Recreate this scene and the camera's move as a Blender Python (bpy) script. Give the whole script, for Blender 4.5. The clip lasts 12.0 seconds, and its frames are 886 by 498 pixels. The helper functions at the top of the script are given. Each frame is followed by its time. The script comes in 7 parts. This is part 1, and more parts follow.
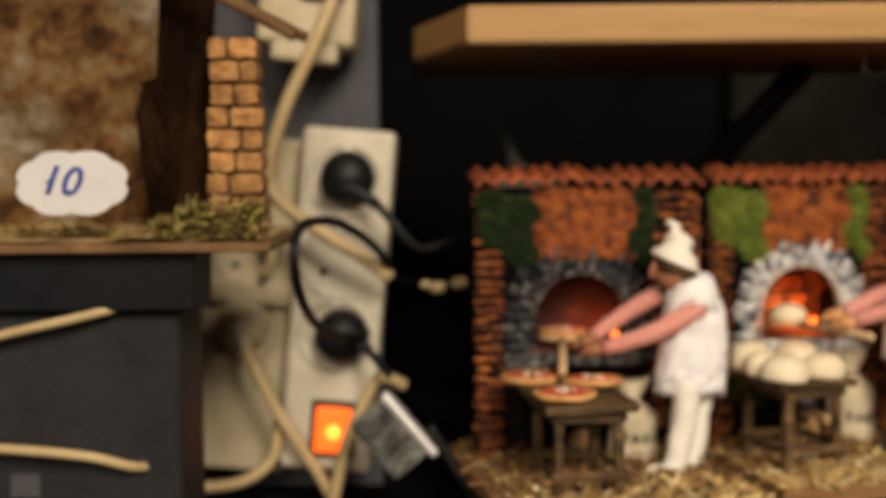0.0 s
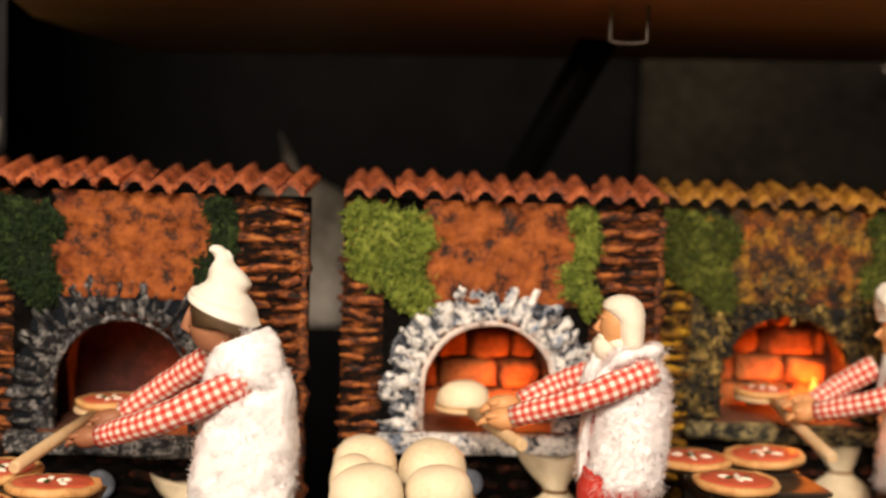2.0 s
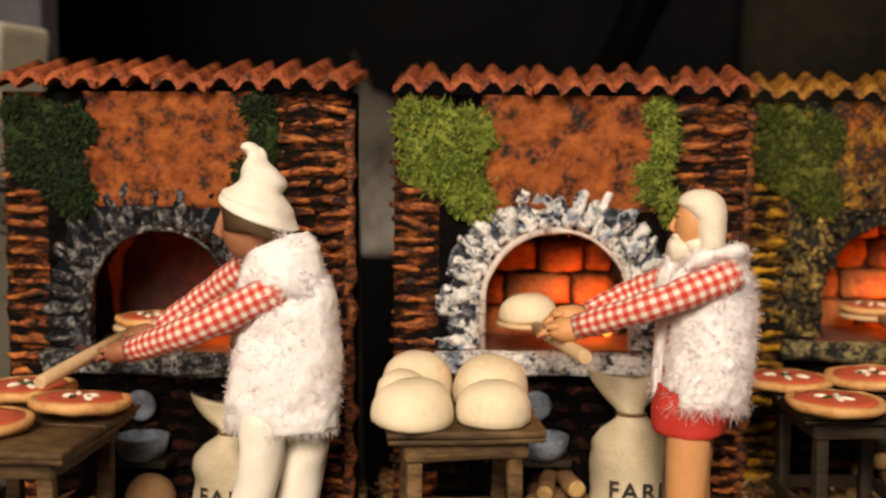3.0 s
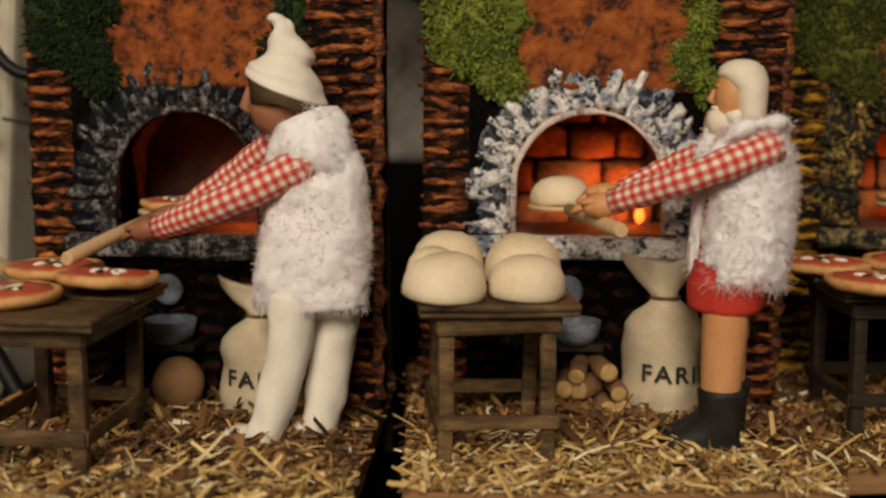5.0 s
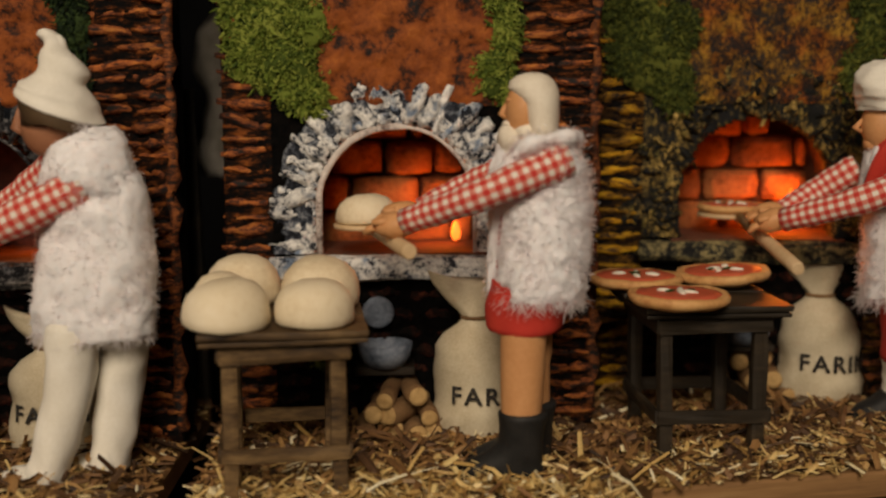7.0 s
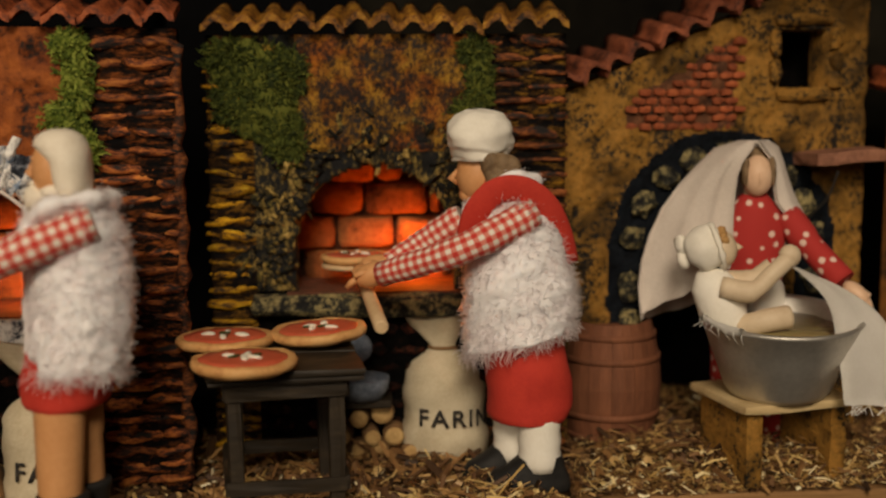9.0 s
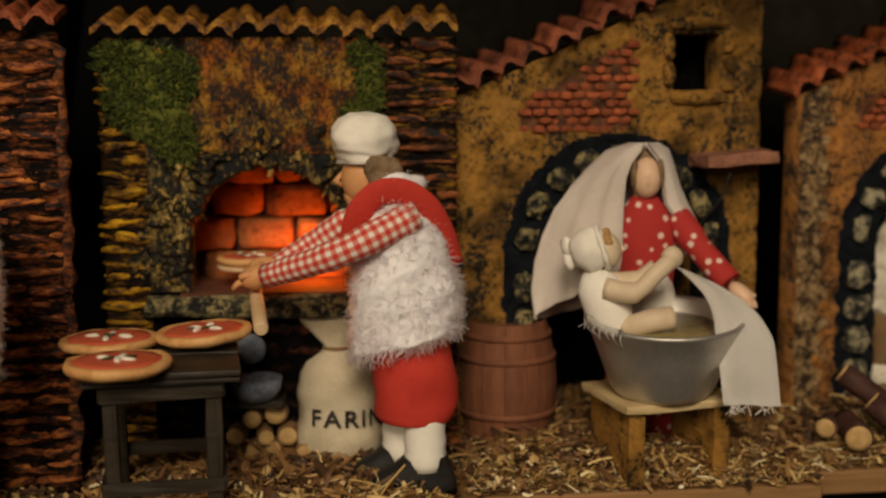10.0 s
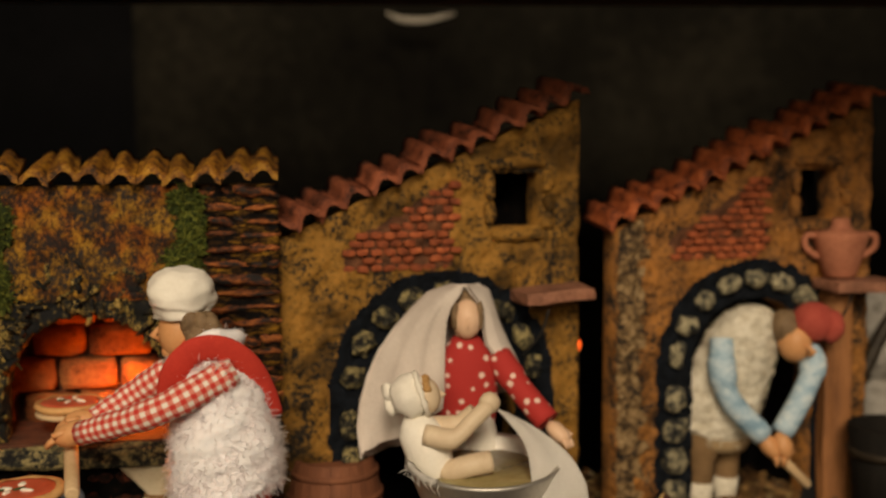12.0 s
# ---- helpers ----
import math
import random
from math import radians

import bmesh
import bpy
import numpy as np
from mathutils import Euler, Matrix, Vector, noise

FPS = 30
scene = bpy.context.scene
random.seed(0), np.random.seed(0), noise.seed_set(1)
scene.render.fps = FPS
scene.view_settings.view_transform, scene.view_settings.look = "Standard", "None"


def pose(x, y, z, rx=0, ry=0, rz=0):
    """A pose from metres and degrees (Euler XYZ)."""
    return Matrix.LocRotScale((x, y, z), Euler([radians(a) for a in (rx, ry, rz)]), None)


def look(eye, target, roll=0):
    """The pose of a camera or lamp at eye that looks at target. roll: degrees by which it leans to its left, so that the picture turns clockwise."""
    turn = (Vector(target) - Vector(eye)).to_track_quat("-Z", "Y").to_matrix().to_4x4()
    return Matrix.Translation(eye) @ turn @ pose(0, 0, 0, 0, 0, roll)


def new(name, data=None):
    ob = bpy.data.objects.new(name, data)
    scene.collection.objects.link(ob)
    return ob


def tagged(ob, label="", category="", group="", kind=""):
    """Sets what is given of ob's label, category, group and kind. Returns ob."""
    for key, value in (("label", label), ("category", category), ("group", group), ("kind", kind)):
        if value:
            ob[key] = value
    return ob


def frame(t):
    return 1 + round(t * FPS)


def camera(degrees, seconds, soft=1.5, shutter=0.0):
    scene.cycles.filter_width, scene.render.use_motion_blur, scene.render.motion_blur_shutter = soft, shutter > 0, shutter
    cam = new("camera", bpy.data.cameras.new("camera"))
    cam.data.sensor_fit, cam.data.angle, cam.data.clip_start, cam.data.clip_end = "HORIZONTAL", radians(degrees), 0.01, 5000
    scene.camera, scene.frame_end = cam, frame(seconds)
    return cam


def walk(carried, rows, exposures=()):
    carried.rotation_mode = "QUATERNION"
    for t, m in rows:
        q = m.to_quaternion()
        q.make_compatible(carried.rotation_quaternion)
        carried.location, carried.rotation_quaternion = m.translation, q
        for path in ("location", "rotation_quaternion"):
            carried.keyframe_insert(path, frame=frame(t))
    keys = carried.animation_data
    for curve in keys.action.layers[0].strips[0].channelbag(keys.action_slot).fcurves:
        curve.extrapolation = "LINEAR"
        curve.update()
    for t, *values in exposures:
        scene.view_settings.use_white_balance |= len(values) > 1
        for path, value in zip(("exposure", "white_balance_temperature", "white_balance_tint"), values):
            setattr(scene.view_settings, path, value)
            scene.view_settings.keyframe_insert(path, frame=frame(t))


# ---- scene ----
cam = camera(42.8, 12.0, soft=2.4)
METRES, EYE, TILT, LEAN, TURN = 0.60, 0.145, -4.0, 0.5, 0.0
ROWS = [
    (0.0, 0.0, 0.0, 0.0, 0.0, 0.0, -0.0),
    (0.5, 0.1445, 0.1095, 0.003, -1.37, 1.18, -0.56),
    (1.0, 0.2248, 0.2375, 0.0037, 0.0, 0.93, -1.04),
    (1.5, 0.2884, 0.2795, 0.0137, 2.02, 0.98, -1.33),
    (2.0, 0.3749, 0.3312, 0.0164, 7.74, 1.01, -2.78),
    (2.5, 0.3992, 0.3862, 0.0067, 11.76, 0.93, -2.5),
    (3.0, 0.3962, 0.3948, -0.0115, 13.57, -1.38, -1.92),
    (3.5, 0.3896, 0.3949, -0.0309, 13.56, -3.27, -2.17),
    (3.7, 0.3892, 0.3952, -0.0343, 14.07, -3.34, -2.18),
    (5.3, 0.3881, 0.4066, -0.0424, 14.42, -4.59, -1.87),
    (5.5, 0.3881, 0.4098, -0.0424, 14.03, -4.56, -1.83),
    (6.0, 0.3992, 0.4199, -0.0421, 13.71, -4.64, -1.6),
    (6.5, 0.4172, 0.4309, -0.0402, 12.02, -4.51, -1.41),
    (7.0, 0.44, 0.4353, -0.0355, 10.29, -3.99, -0.94),
    (7.5, 0.4681, 0.4408, -0.0372, 8.46, -3.95, -0.45),
    (7.7, 0.4809, 0.4448, -0.0362, 7.22, -3.25, -0.31),
    (9.5, 0.5947, 0.4861, -0.0119, 2.79, -3.07, -0.51),
    (10.0, 0.6183, 0.4782, -0.0123, 2.4, -3.25, -0.37),
    (10.5, 0.6465, 0.4591, -0.0094, 1.35, -2.92, 0.04),
    (11.0, 0.6399, 0.455, -0.0058, -1.49, -2.49, 0.05),
    (11.5, 0.6298, 0.4609, 0.0125, -4.19, -2.72, 0.23),
    (12.0, 0.6465, 0.4721, 0.0417, -3.91, -1.03, 0.03),
]
EXPOSURES = [(0.0, -0.36, 6850, 13), (0.5, -0.1, 6850, 15), (1.5, 0.12, 6900, 17), (2.5, 0.06, 7050, 18), (3.5, -0.46, 6950, 14), (5.5, -0.90, 6900, 13), (7.5, -1.09, 7050, 13), (9.5, -0.95, 7250, 12), (10.5, -0.96, 7300, 12), (11.5, -0.82, 7450, 12), (12.0, -0.69, 7500, 12)]
walk(cam, [(t, pose(0, 0, EYE, TILT, LEAN, TURN) @ pose(METRES * x, METRES * y, METRES * z, 90 + pitch, roll, yaw)) for t, x, y, z, yaw, pitch, roll in ROWS], EXPOSURES)
# a close-up lens held at one focus
cam.data.dof.use_dof = True
cam.data.dof.focus_distance = 0.325
cam.data.dof.aperture_fstop = 8.0

# ---- light ----
world = bpy.data.worlds.new("world")
scene.world = world
world.use_nodes = True
world.node_tree.nodes["Background"].inputs[0].default_value = (0.9, 0.75, 0.55, 1)
world.node_tree.nodes["Background"].inputs[1].default_value = 0.02


def lamp(name, kind, energy, color, m, size=0.1, size_y=None):
    d = bpy.data.lights.new(name, kind)
    d.energy, d.color = energy, color
    if kind == "AREA":
        d.size = size
        if size_y:
            d.shape, d.size_y = "RECTANGLE", size_y
    else:
        d.shadow_soft_size = size
    ob = new(name, d)
    ob.matrix_world = m
    return ob


lamp("front_light", "AREA", 34.0, (1.0, 0.88, 0.725), look((0.40, -0.80, 0.95), (0.25, 0.55, 0.05)), 0.45)
# added fill with no source of its own, softening the main light's contrast
lamp("front_light", "AREA", 13.0, (1.0, 0.86, 0.67), look((-0.15, -1.1, 0.60), (0.15, 0.6, 0.06)), 0.5)

# ---- materials ----
def nodes_of(name):
    m = bpy.data.materials.new(name)
    m.use_nodes = True
    nt = m.node_tree
    return m, nt, nt.nodes["Principled BSDF"]


def add(nt, kind, **vals):
    n = nt.nodes.new(kind)
    for k, v in vals.items():
        n.inputs[k].default_value = v
    return n


def varied(nt, coord="Object"):
    """Coordinates shifted by a random amount for each object, so that repeats differ."""
    tc = nt.nodes.new("ShaderNodeTexCoord")
    oi = nt.nodes.new("ShaderNodeObjectInfo")
    mul = nt.nodes.new("ShaderNodeVectorMath")
    mul.operation = "SCALE"
    comb = nt.nodes.new("ShaderNodeCombineXYZ")
    for i in range(3):
        nt.links.new(oi.outputs["Random"], comb.inputs[i])
    nt.links.new(comb.outputs[0], mul.inputs[0])
    mul.inputs["Scale"].default_value = 7.3
    ad = nt.nodes.new("ShaderNodeVectorMath")
    nt.links.new(tc.outputs[coord], ad.inputs[0])
    nt.links.new(mul.outputs[0], ad.inputs[1])
    return ad.outputs[0]


def noise_at(nt, co, scale, detail=4.0, rough=0.6, stretch=None):
    if stretch:
        mp = nt.nodes.new("ShaderNodeMapping")
        mp.inputs["Scale"].default_value = stretch
        nt.links.new(co, mp.inputs["Vector"])
        co = mp.outputs[0]
    n = add(nt, "ShaderNodeTexNoise", Scale=scale, Detail=detail, Roughness=rough)
    nt.links.new(co, n.inputs["Vector"])
    return n.outputs["Fac"]


def ramp(nt, fac, stops):
    r = nt.nodes.new("ShaderNodeValToRGB")
    el = r.color_ramp.elements
    while len(el) < len(stops):
        el.new(0.5)
    for e, (p, c) in zip(el, stops):
        e.position = p
        e.color = (*c, 1) if len(c) == 3 else c
    nt.links.new(fac, r.inputs["Fac"])
    return r.outputs["Color"]


def mixed(nt, fac, a, b):
    m = nt.nodes.new("ShaderNodeMix")
    m.data_type = "RGBA"
    for sock, v in ((m.inputs[0], fac), (m.inputs[6], a), (m.inputs[7], b)):
        if isinstance(v, (int, float)):
            sock.default_value = v
        elif isinstance(v, tuple):
            sock.default_value = (*v, 1)
        else:
            nt.links.new(v, sock)
    return m.outputs[2]


def bumped(nt, bsdf, fac, strength, dist):
    b = add(nt, "ShaderNodeBump", Strength=strength, Distance=dist)
    nt.links.new(fac, b.inputs["Height"])
    nt.links.new(b.outputs[0], bsdf.inputs["Normal"])


def surface(name, stops, scale=150.0, fine=700.0, rough=0.8, bump=0.5, dist=0.0006, metal=0.0, stretch=None, fine_mix=0.35, random_value=0.0, spec=0.3, tint=None):
    """A surface with large patches and fine grain; stops colour the patches."""
    m, nt, b = nodes_of(name)
    co = varied(nt)
    n1 = noise_at(nt, co, scale, 4, 0.6, stretch)
    n2 = noise_at(nt, co, fine, 3, 0.7, stretch)
    ad = nt.nodes.new("ShaderNodeMix")
    ad.inputs[0].default_value = fine_mix
    nt.links.new(n1, ad.inputs[2])
    nt.links.new(n2, ad.inputs[3])
    col = ramp(nt, ad.outputs[0], stops)
    if tint:
        colour, tint_scale, low, high = tint
        spots = ramp(nt, noise_at(nt, co, tint_scale, 3, 0.6), [(low, (0, 0, 0)), (high, (1, 1, 1))])
        mul = nt.nodes.new("ShaderNodeMix")
        mul.data_type, mul.blend_type = "RGBA", "MULTIPLY"
        nt.links.new(spots, mul.inputs[0])
        nt.links.new(col, mul.inputs[6])
        mul.inputs[7].default_value = (*colour, 1)
        col = mul.outputs[2]
    if random_value:
        hsv = nt.nodes.new("ShaderNodeHueSaturation")
        oi = nt.nodes.new("ShaderNodeObjectInfo")
        mr = nt.nodes.new("ShaderNodeMapRange")
        mr.inputs[3].default_value, mr.inputs[4].default_value = 1 - random_value, 1 + random_value
        nt.links.new(oi.outputs["Random"], mr.inputs[0])
        nt.links.new(mr.outputs[0], hsv.inputs["Value"])
        nt.links.new(col, hsv.inputs["Color"])
        col = hsv.outputs[0]
    nt.links.new(col, b.inputs["Base Color"])
    b.inputs["Roughness"].default_value = rough
    b.inputs["Metallic"].default_value = metal
    b.inputs["Specular IOR Level"].default_value = spec
    if bump:
        bumped(nt, b, ad.outputs[0], bump, dist)
    return m


def island_surface(name, stops, rough=0.7, fine=600.0):
    """Many small pieces in one mesh, each with its own tone."""
    m, nt, b = nodes_of(name)
    g = nt.nodes.new("ShaderNodeNewGeometry")
    col = ramp(nt, g.outputs["Random Per Island"], stops)
    tc = nt.nodes.new("ShaderNodeTexCoord")
    n = noise_at(nt, tc.outputs["Object"], fine)
    dark = mixed(nt, 0.35, col, ramp(nt, n, [(0.3, (0.25, 0.2, 0.12)), (0.7, (1, 1, 1))]))
    mul = nt.nodes.new("ShaderNodeMix")
    mul.data_type, mul.blend_type = "RGBA", "MULTIPLY"
    mul.inputs[0].default_value = 0.6
    nt.links.new(col, mul.inputs[6])
    nt.links.new(dark, mul.inputs[7])
    nt.links.new(mul.outputs[2], b.inputs["Base Color"])
    b.inputs["Roughness"].default_value = rough
    return m


def moss_surface(name, stops):
    m = island_surface(name, stops, 0.9)
    nt = m.node_tree
    b = nt.nodes["Principled BSDF"]
    tr = nt.nodes.new("ShaderNodeBsdfTranslucent")
    nt.links.new(b.inputs["Base Color"].links[0].from_socket, tr.inputs["Color"])
    mx = add(nt, "ShaderNodeMixShader", Fac=0.4)
    nt.links.new(b.outputs[0], mx.inputs[1])
    nt.links.new(tr.outputs[0], mx.inputs[2])
    nt.links.new(mx.outputs[0], nt.nodes["Material Output"].inputs["Surface"])
    return m


def woolly_surface(name):
    """White pile: light goes a little way in and comes out soft."""
    m = surface(name, [(0.3, (0.82, 0.79, 0.80)), (0.6, (0.92, 0.89, 0.90))], 500, 1500, 0.95, 0.25, 0.0005, spec=0.1)
    b = m.node_tree.nodes["Principled BSDF"]
    b.inputs["Subsurface Weight"].default_value = 0.6
    b.inputs["Subsurface Radius"].default_value = (1.0, 0.9, 0.85)
    b.inputs["Subsurface Scale"].default_value = 0.0016
    return m


def tuft_surface(name):
    m, nt, b = nodes_of(name)
    b.inputs["Base Color"].default_value = (0.93, 0.90, 0.91, 1)
    b.inputs["Roughness"].default_value = 0.95
    b.inputs["Specular IOR Level"].default_value = 0.1
    tr = add(nt, "ShaderNodeBsdfTranslucent", Color=(0.93, 0.90, 0.91, 1))
    mx = add(nt, "ShaderNodeMixShader", Fac=0.72)
    nt.links.new(b.outputs[0], mx.inputs[1])
    nt.links.new(tr.outputs[0], mx.inputs[2])
    nt.links.new(mx.outputs[0], nt.nodes["Material Output"].inputs["Surface"])
    return m


M = {}
M["brick_orange"] = surface("brick_orange", [(0.42, (0.0100, 0.0080, 0.0070)), (0.47, (0.07, 0.018, 0.007)), (0.535, (0.29, 0.080, 0.0195)), (0.62, (0.50, 0.175, 0.036)), (0.72, (0.60, 0.28, 0.063))], 300, 1100, 0.75, 0.9, 0.0010, stretch=(0.45, 1, 1.5), random_value=0.35)
M["brick_yellow"] = surface("brick_yellow", [(0.41, (0.0125, 0.0103, 0.0093)), (0.46, (0.1061, 0.0463, 0.004)), (0.53, (0.4029, 0.1964, 0.0051)), (0.62, (0.5926, 0.3534, 0.0166)), (0.72, (0.6543, 0.4586, 0.0566))], 300, 1100, 0.75, 0.9, 0.0010, stretch=(0.45, 1, 1.5), random_value=0.35)
M["brick_brown"] = surface("brick_brown", [(0.43, (0.0110, 0.0090, 0.0080)), (0.485, (0.072, 0.021, 0.007)), (0.55, (0.235, 0.067, 0.016)), (0.66, (0.42, 0.145, 0.037)), (0.76, (0.53, 0.25, 0.053))], 300, 1100, 0.75, 0.9, 0.0010, stretch=(0.45, 1, 1.5), random_value=0.35)
M["plaster_orange"] = surface("plaster_orange", [(0.385, (0.0110, 0.0085, 0.0075)), (0.425, (0.07, 0.019, 0.0054)), (0.48, (0.205, 0.051, 0.0095)), (0.59, (0.31, 0.083, 0.015)), (0.74, (0.43, 0.14, 0.025))], 135, 650, 0.8, 0.9, 0.0016, fine_mix=0.30, tint=((0.50, 0.36, 0.30), 45, 0.52, 0.66))
M["plaster_ochre"] = surface("plaster_ochre", [(0.43, (0.0145, 0.012, 0.0107)), (0.485, (0.0614, 0.0286, 0.006)), (0.55, (0.20, 0.098, 0.0095)), (0.63, (0.33, 0.172, 0.018)), (0.73, (0.44, 0.28, 0.03))], 150, 700, 0.8, 0.9, 0.0014, fine_mix=0.5, stretch=(1.2, 1, 0.9), tint=((0.92, 0.52, 0.42), 60, 0.5, 0.64))
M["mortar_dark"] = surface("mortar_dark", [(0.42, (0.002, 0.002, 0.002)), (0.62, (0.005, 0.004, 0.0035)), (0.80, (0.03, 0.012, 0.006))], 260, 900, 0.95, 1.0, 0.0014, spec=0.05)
M["pillar"] = surface("pillar", [(0.46, (0.0031, 0.0026, 0.0026)), (0.52, (0.0215, 0.0083, 0.0038)), (0.6, (0.1509, 0.0429, 0.0109)), (0.72, (0.3233, 0.1028, 0.019))], 300, 1000, 0.85, 1.0, 0.0014, stretch=(0.4, 1, 1.4), spec=0.1)
M["pillar_ochre"] = surface("pillar_ochre", [(0.46, (0.0042, 0.0035, 0.0035)), (0.52, (0.0286, 0.0139, 0.0051)), (0.6, (0.1576, 0.0768, 0.0106)), (0.72, (0.3726, 0.1815, 0.0198))], 300, 1000, 0.85, 1.0, 0.0014, stretch=(0.4, 1, 1.4), spec=0.1)
M["stone_white"] = surface("stone_white", [(0.40, (0.012, 0.015, 0.022)), (0.435, (0.10, 0.11, 0.13)), (0.475, (0.52, 0.52, 0.51)), (0.58, (0.84, 0.83, 0.79))], 230, 700, 0.8, 1.0, 0.0018, fine_mix=0.5, random_value=0.12, tint=((0.24, 0.32, 0.46), 120, 0.54, 0.66))
M["stone_grey"] = surface("stone_grey", [(0.45, (0.005, 0.005, 0.006)), (0.49, (0.022, 0.022, 0.025)), (0.54, (0.11, 0.108, 0.104)), (0.65, (0.32, 0.31, 0.295))], 230, 700, 0.8, 1.0, 0.0018, fine_mix=0.5, random_value=0.25, tint=((0.35, 0.38, 0.46), 90, 0.48, 0.62))
# blue-grey that stands for the shade between whitewashed arch stones
M["arch_shade"] = surface("arch_shade", [(0.44, (0.006, 0.008, 0.013)), (0.50, (0.035, 0.042, 0.058)), (0.56, (0.14, 0.155, 0.18)), (0.68, (0.40, 0.41, 0.42))], 260, 800, 0.85, 1.0, 0.0016, fine_mix=0.5)
M["stone_moss"] = surface("stone_moss", [(0.46, (0.004, 0.0045, 0.005)), (0.51, (0.024, 0.020, 0.010)), (0.56, (0.19, 0.125, 0.030)), (0.66, (0.52, 0.36, 0.115))], 125, 600, 0.8, 1.0, 0.0018, fine_mix=0.45, random_value=0.3, stretch=(1.3, 1, 0.7), tint=((0.6, 0.7, 0.5), 80, 0.5, 0.65))
M["stone_beige"] = surface("stone_beige", [(0.42, (0.012, 0.013, 0.013)), (0.475, (0.08, 0.075, 0.055)), (0.53, (0.26, 0.225, 0.135)), (0.68, (0.46, 0.41, 0.27))], 240, 800, 0.85, 1.0, 0.0014, random_value=0.25)
M["stone_sooty"] = surface("stone_sooty", [(0.43, (0.006, 0.006, 0.006)), (0.49, (0.035, 0.033, 0.021)), (0.55, (0.19, 0.155, 0.07)), (0.68, (0.40, 0.32, 0.14))], 260, 800, 0.85, 1.0, 0.0014, random_value=0.25)
# near-black brown that carries the shade in the grotto's recess
M["cave_shade"] = surface("cave_shade", [(0.36, (0.003, 0.002, 0.0015)), (0.5, (0.009, 0.004, 0.002)), (0.66, (0.03, 0.013, 0.006)), (0.78, (0.08, 0.045, 0.022))], 30, 160, 0.95, 0.8, 0.003, stretch=(1, 1, 0.5), spec=0.05)
M["towel"] = surface("towel", [(0.3, (0.78, 0.76, 0.70)), (0.7, (0.88, 0.86, 0.82))], 60, 1400, 0.95, 0.5, 0.0003)
M["cabinet_black"] = surface("cabinet_black", [(0.3, (0.012, 0.012, 0.013)), (0.5, (0.020, 0.020, 0.021)), (0.7, (0.032, 0.032, 0.034))], 22, 300, 0.6, 0.3, spec=0.2)
M["tile_red"] = surface("tile_red", [(0.36, (0.0246, 0.0082, 0.0057)), (0.47, (0.2096, 0.0484, 0.0156)), (0.6, (0.3699, 0.0902, 0.0272)), (0.78, (0.492, 0.1644, 0.0636))], 200, 800, 0.7, 0.6, 0.0008, random_value=0.2)
M["tile_yellow"] = surface("tile_yellow", [(0.38, (0.0225, 0.0109, 0.004)), (0.48, (0.1693, 0.063, 0.0076)), (0.6, (0.338, 0.159, 0.0146)), (0.78, (0.4717, 0.2754, 0.0559))], 200, 800, 0.7, 0.6, 0.0008, random_value=0.2)
M["tile_old"] = surface("tile_old", [(0.36, (0.018, 0.008, 0.005)), (0.47, (0.17, 0.046, 0.021)), (0.62, (0.31, 0.088, 0.038)), (0.8, (0.42, 0.15, 0.075))], 160, 700, 0.75, 0.6, 0.0008, random_value=0.22)
M["house_ochre"] = surface("house_ochre", [(0.40, (0.009, 0.007, 0.005)), (0.44, (0.06, 0.034, 0.010)), (0.485, (0.24, 0.118, 0.020)), (0.72, (0.42, 0.195, 0.036))], 75, 650, 0.8, 1.0, 0.0014, fine_mix=0.5, tint=((0.30, 0.30, 0.24), 38, 0.50, 0.60))
M["house_pebble"] = surface("house_pebble", [(0.41, (0.012, 0.009, 0.006)), (0.47, (0.075, 0.044, 0.020)), (0.53, (0.22, 0.135, 0.058)), (0.68, (0.42, 0.30, 0.16))], 210, 700, 0.85, 1.0, 0.0018, fine_mix=0.45)
M["house_brown"] = surface("house_brown", [(0.40, (0.0129, 0.01, 0.0071)), (0.445, (0.07, 0.034, 0.013)), (0.50, (0.25, 0.105, 0.027)), (0.70, (0.44, 0.175, 0.032))], 85, 650, 0.8, 1.0, 0.0014, fine_mix=0.5, tint=((0.55, 0.52, 0.46), 40, 0.52, 0.64))
M["house_brick"] = surface("house_brick", [(0.3, (0.07, 0.019, 0.009)), (0.5, (0.28, 0.066, 0.023)), (0.7, (0.42, 0.118, 0.042))], 300, 900, 0.8, 0.6, 0.0008, random_value=0.3)
M["house_mortar"] = surface("house_mortar", [(0.3, (0.02, 0.010, 0.006)), (0.5, (0.09, 0.035, 0.016)), (0.7, (0.22, 0.085, 0.036))], 260, 900, 0.9, 0.8, 0.001)
M["ring_dark"] = surface("ring_dark", [(0.40, (0.002, 0.003, 0.0045)), (0.58, (0.006, 0.0085, 0.0125)), (0.74, (0.016, 0.018, 0.020))], 220, 700, 0.95, 1.0, 0.0016, spec=0.15)
M["fire_brick"] = surface("fire_brick", [(0.34, (0.04, 0.012, 0.005)), (0.46, (0.24, 0.075, 0.022)), (0.7, (0.46, 0.165, 0.05))], 90, 600, 0.9, 0.7, 0.001, random_value=0.25)
M["cavity"] = surface("cavity", [(0.3, (0.03, 0.012, 0.008)), (0.7, (0.16, 0.06, 0.03))], 150, 700, 0.9, 0.6, 0.001)
# dark plum holding the darkness of an unlit oven chamber
M["unlit_plum"] = surface("unlit_plum", [(0.36, (0.008, 0.003, 0.003)), (0.52, (0.035, 0.010, 0.008)), (0.7, (0.12, 0.034, 0.018))], 45, 500, 0.9, 0.7, 0.001)
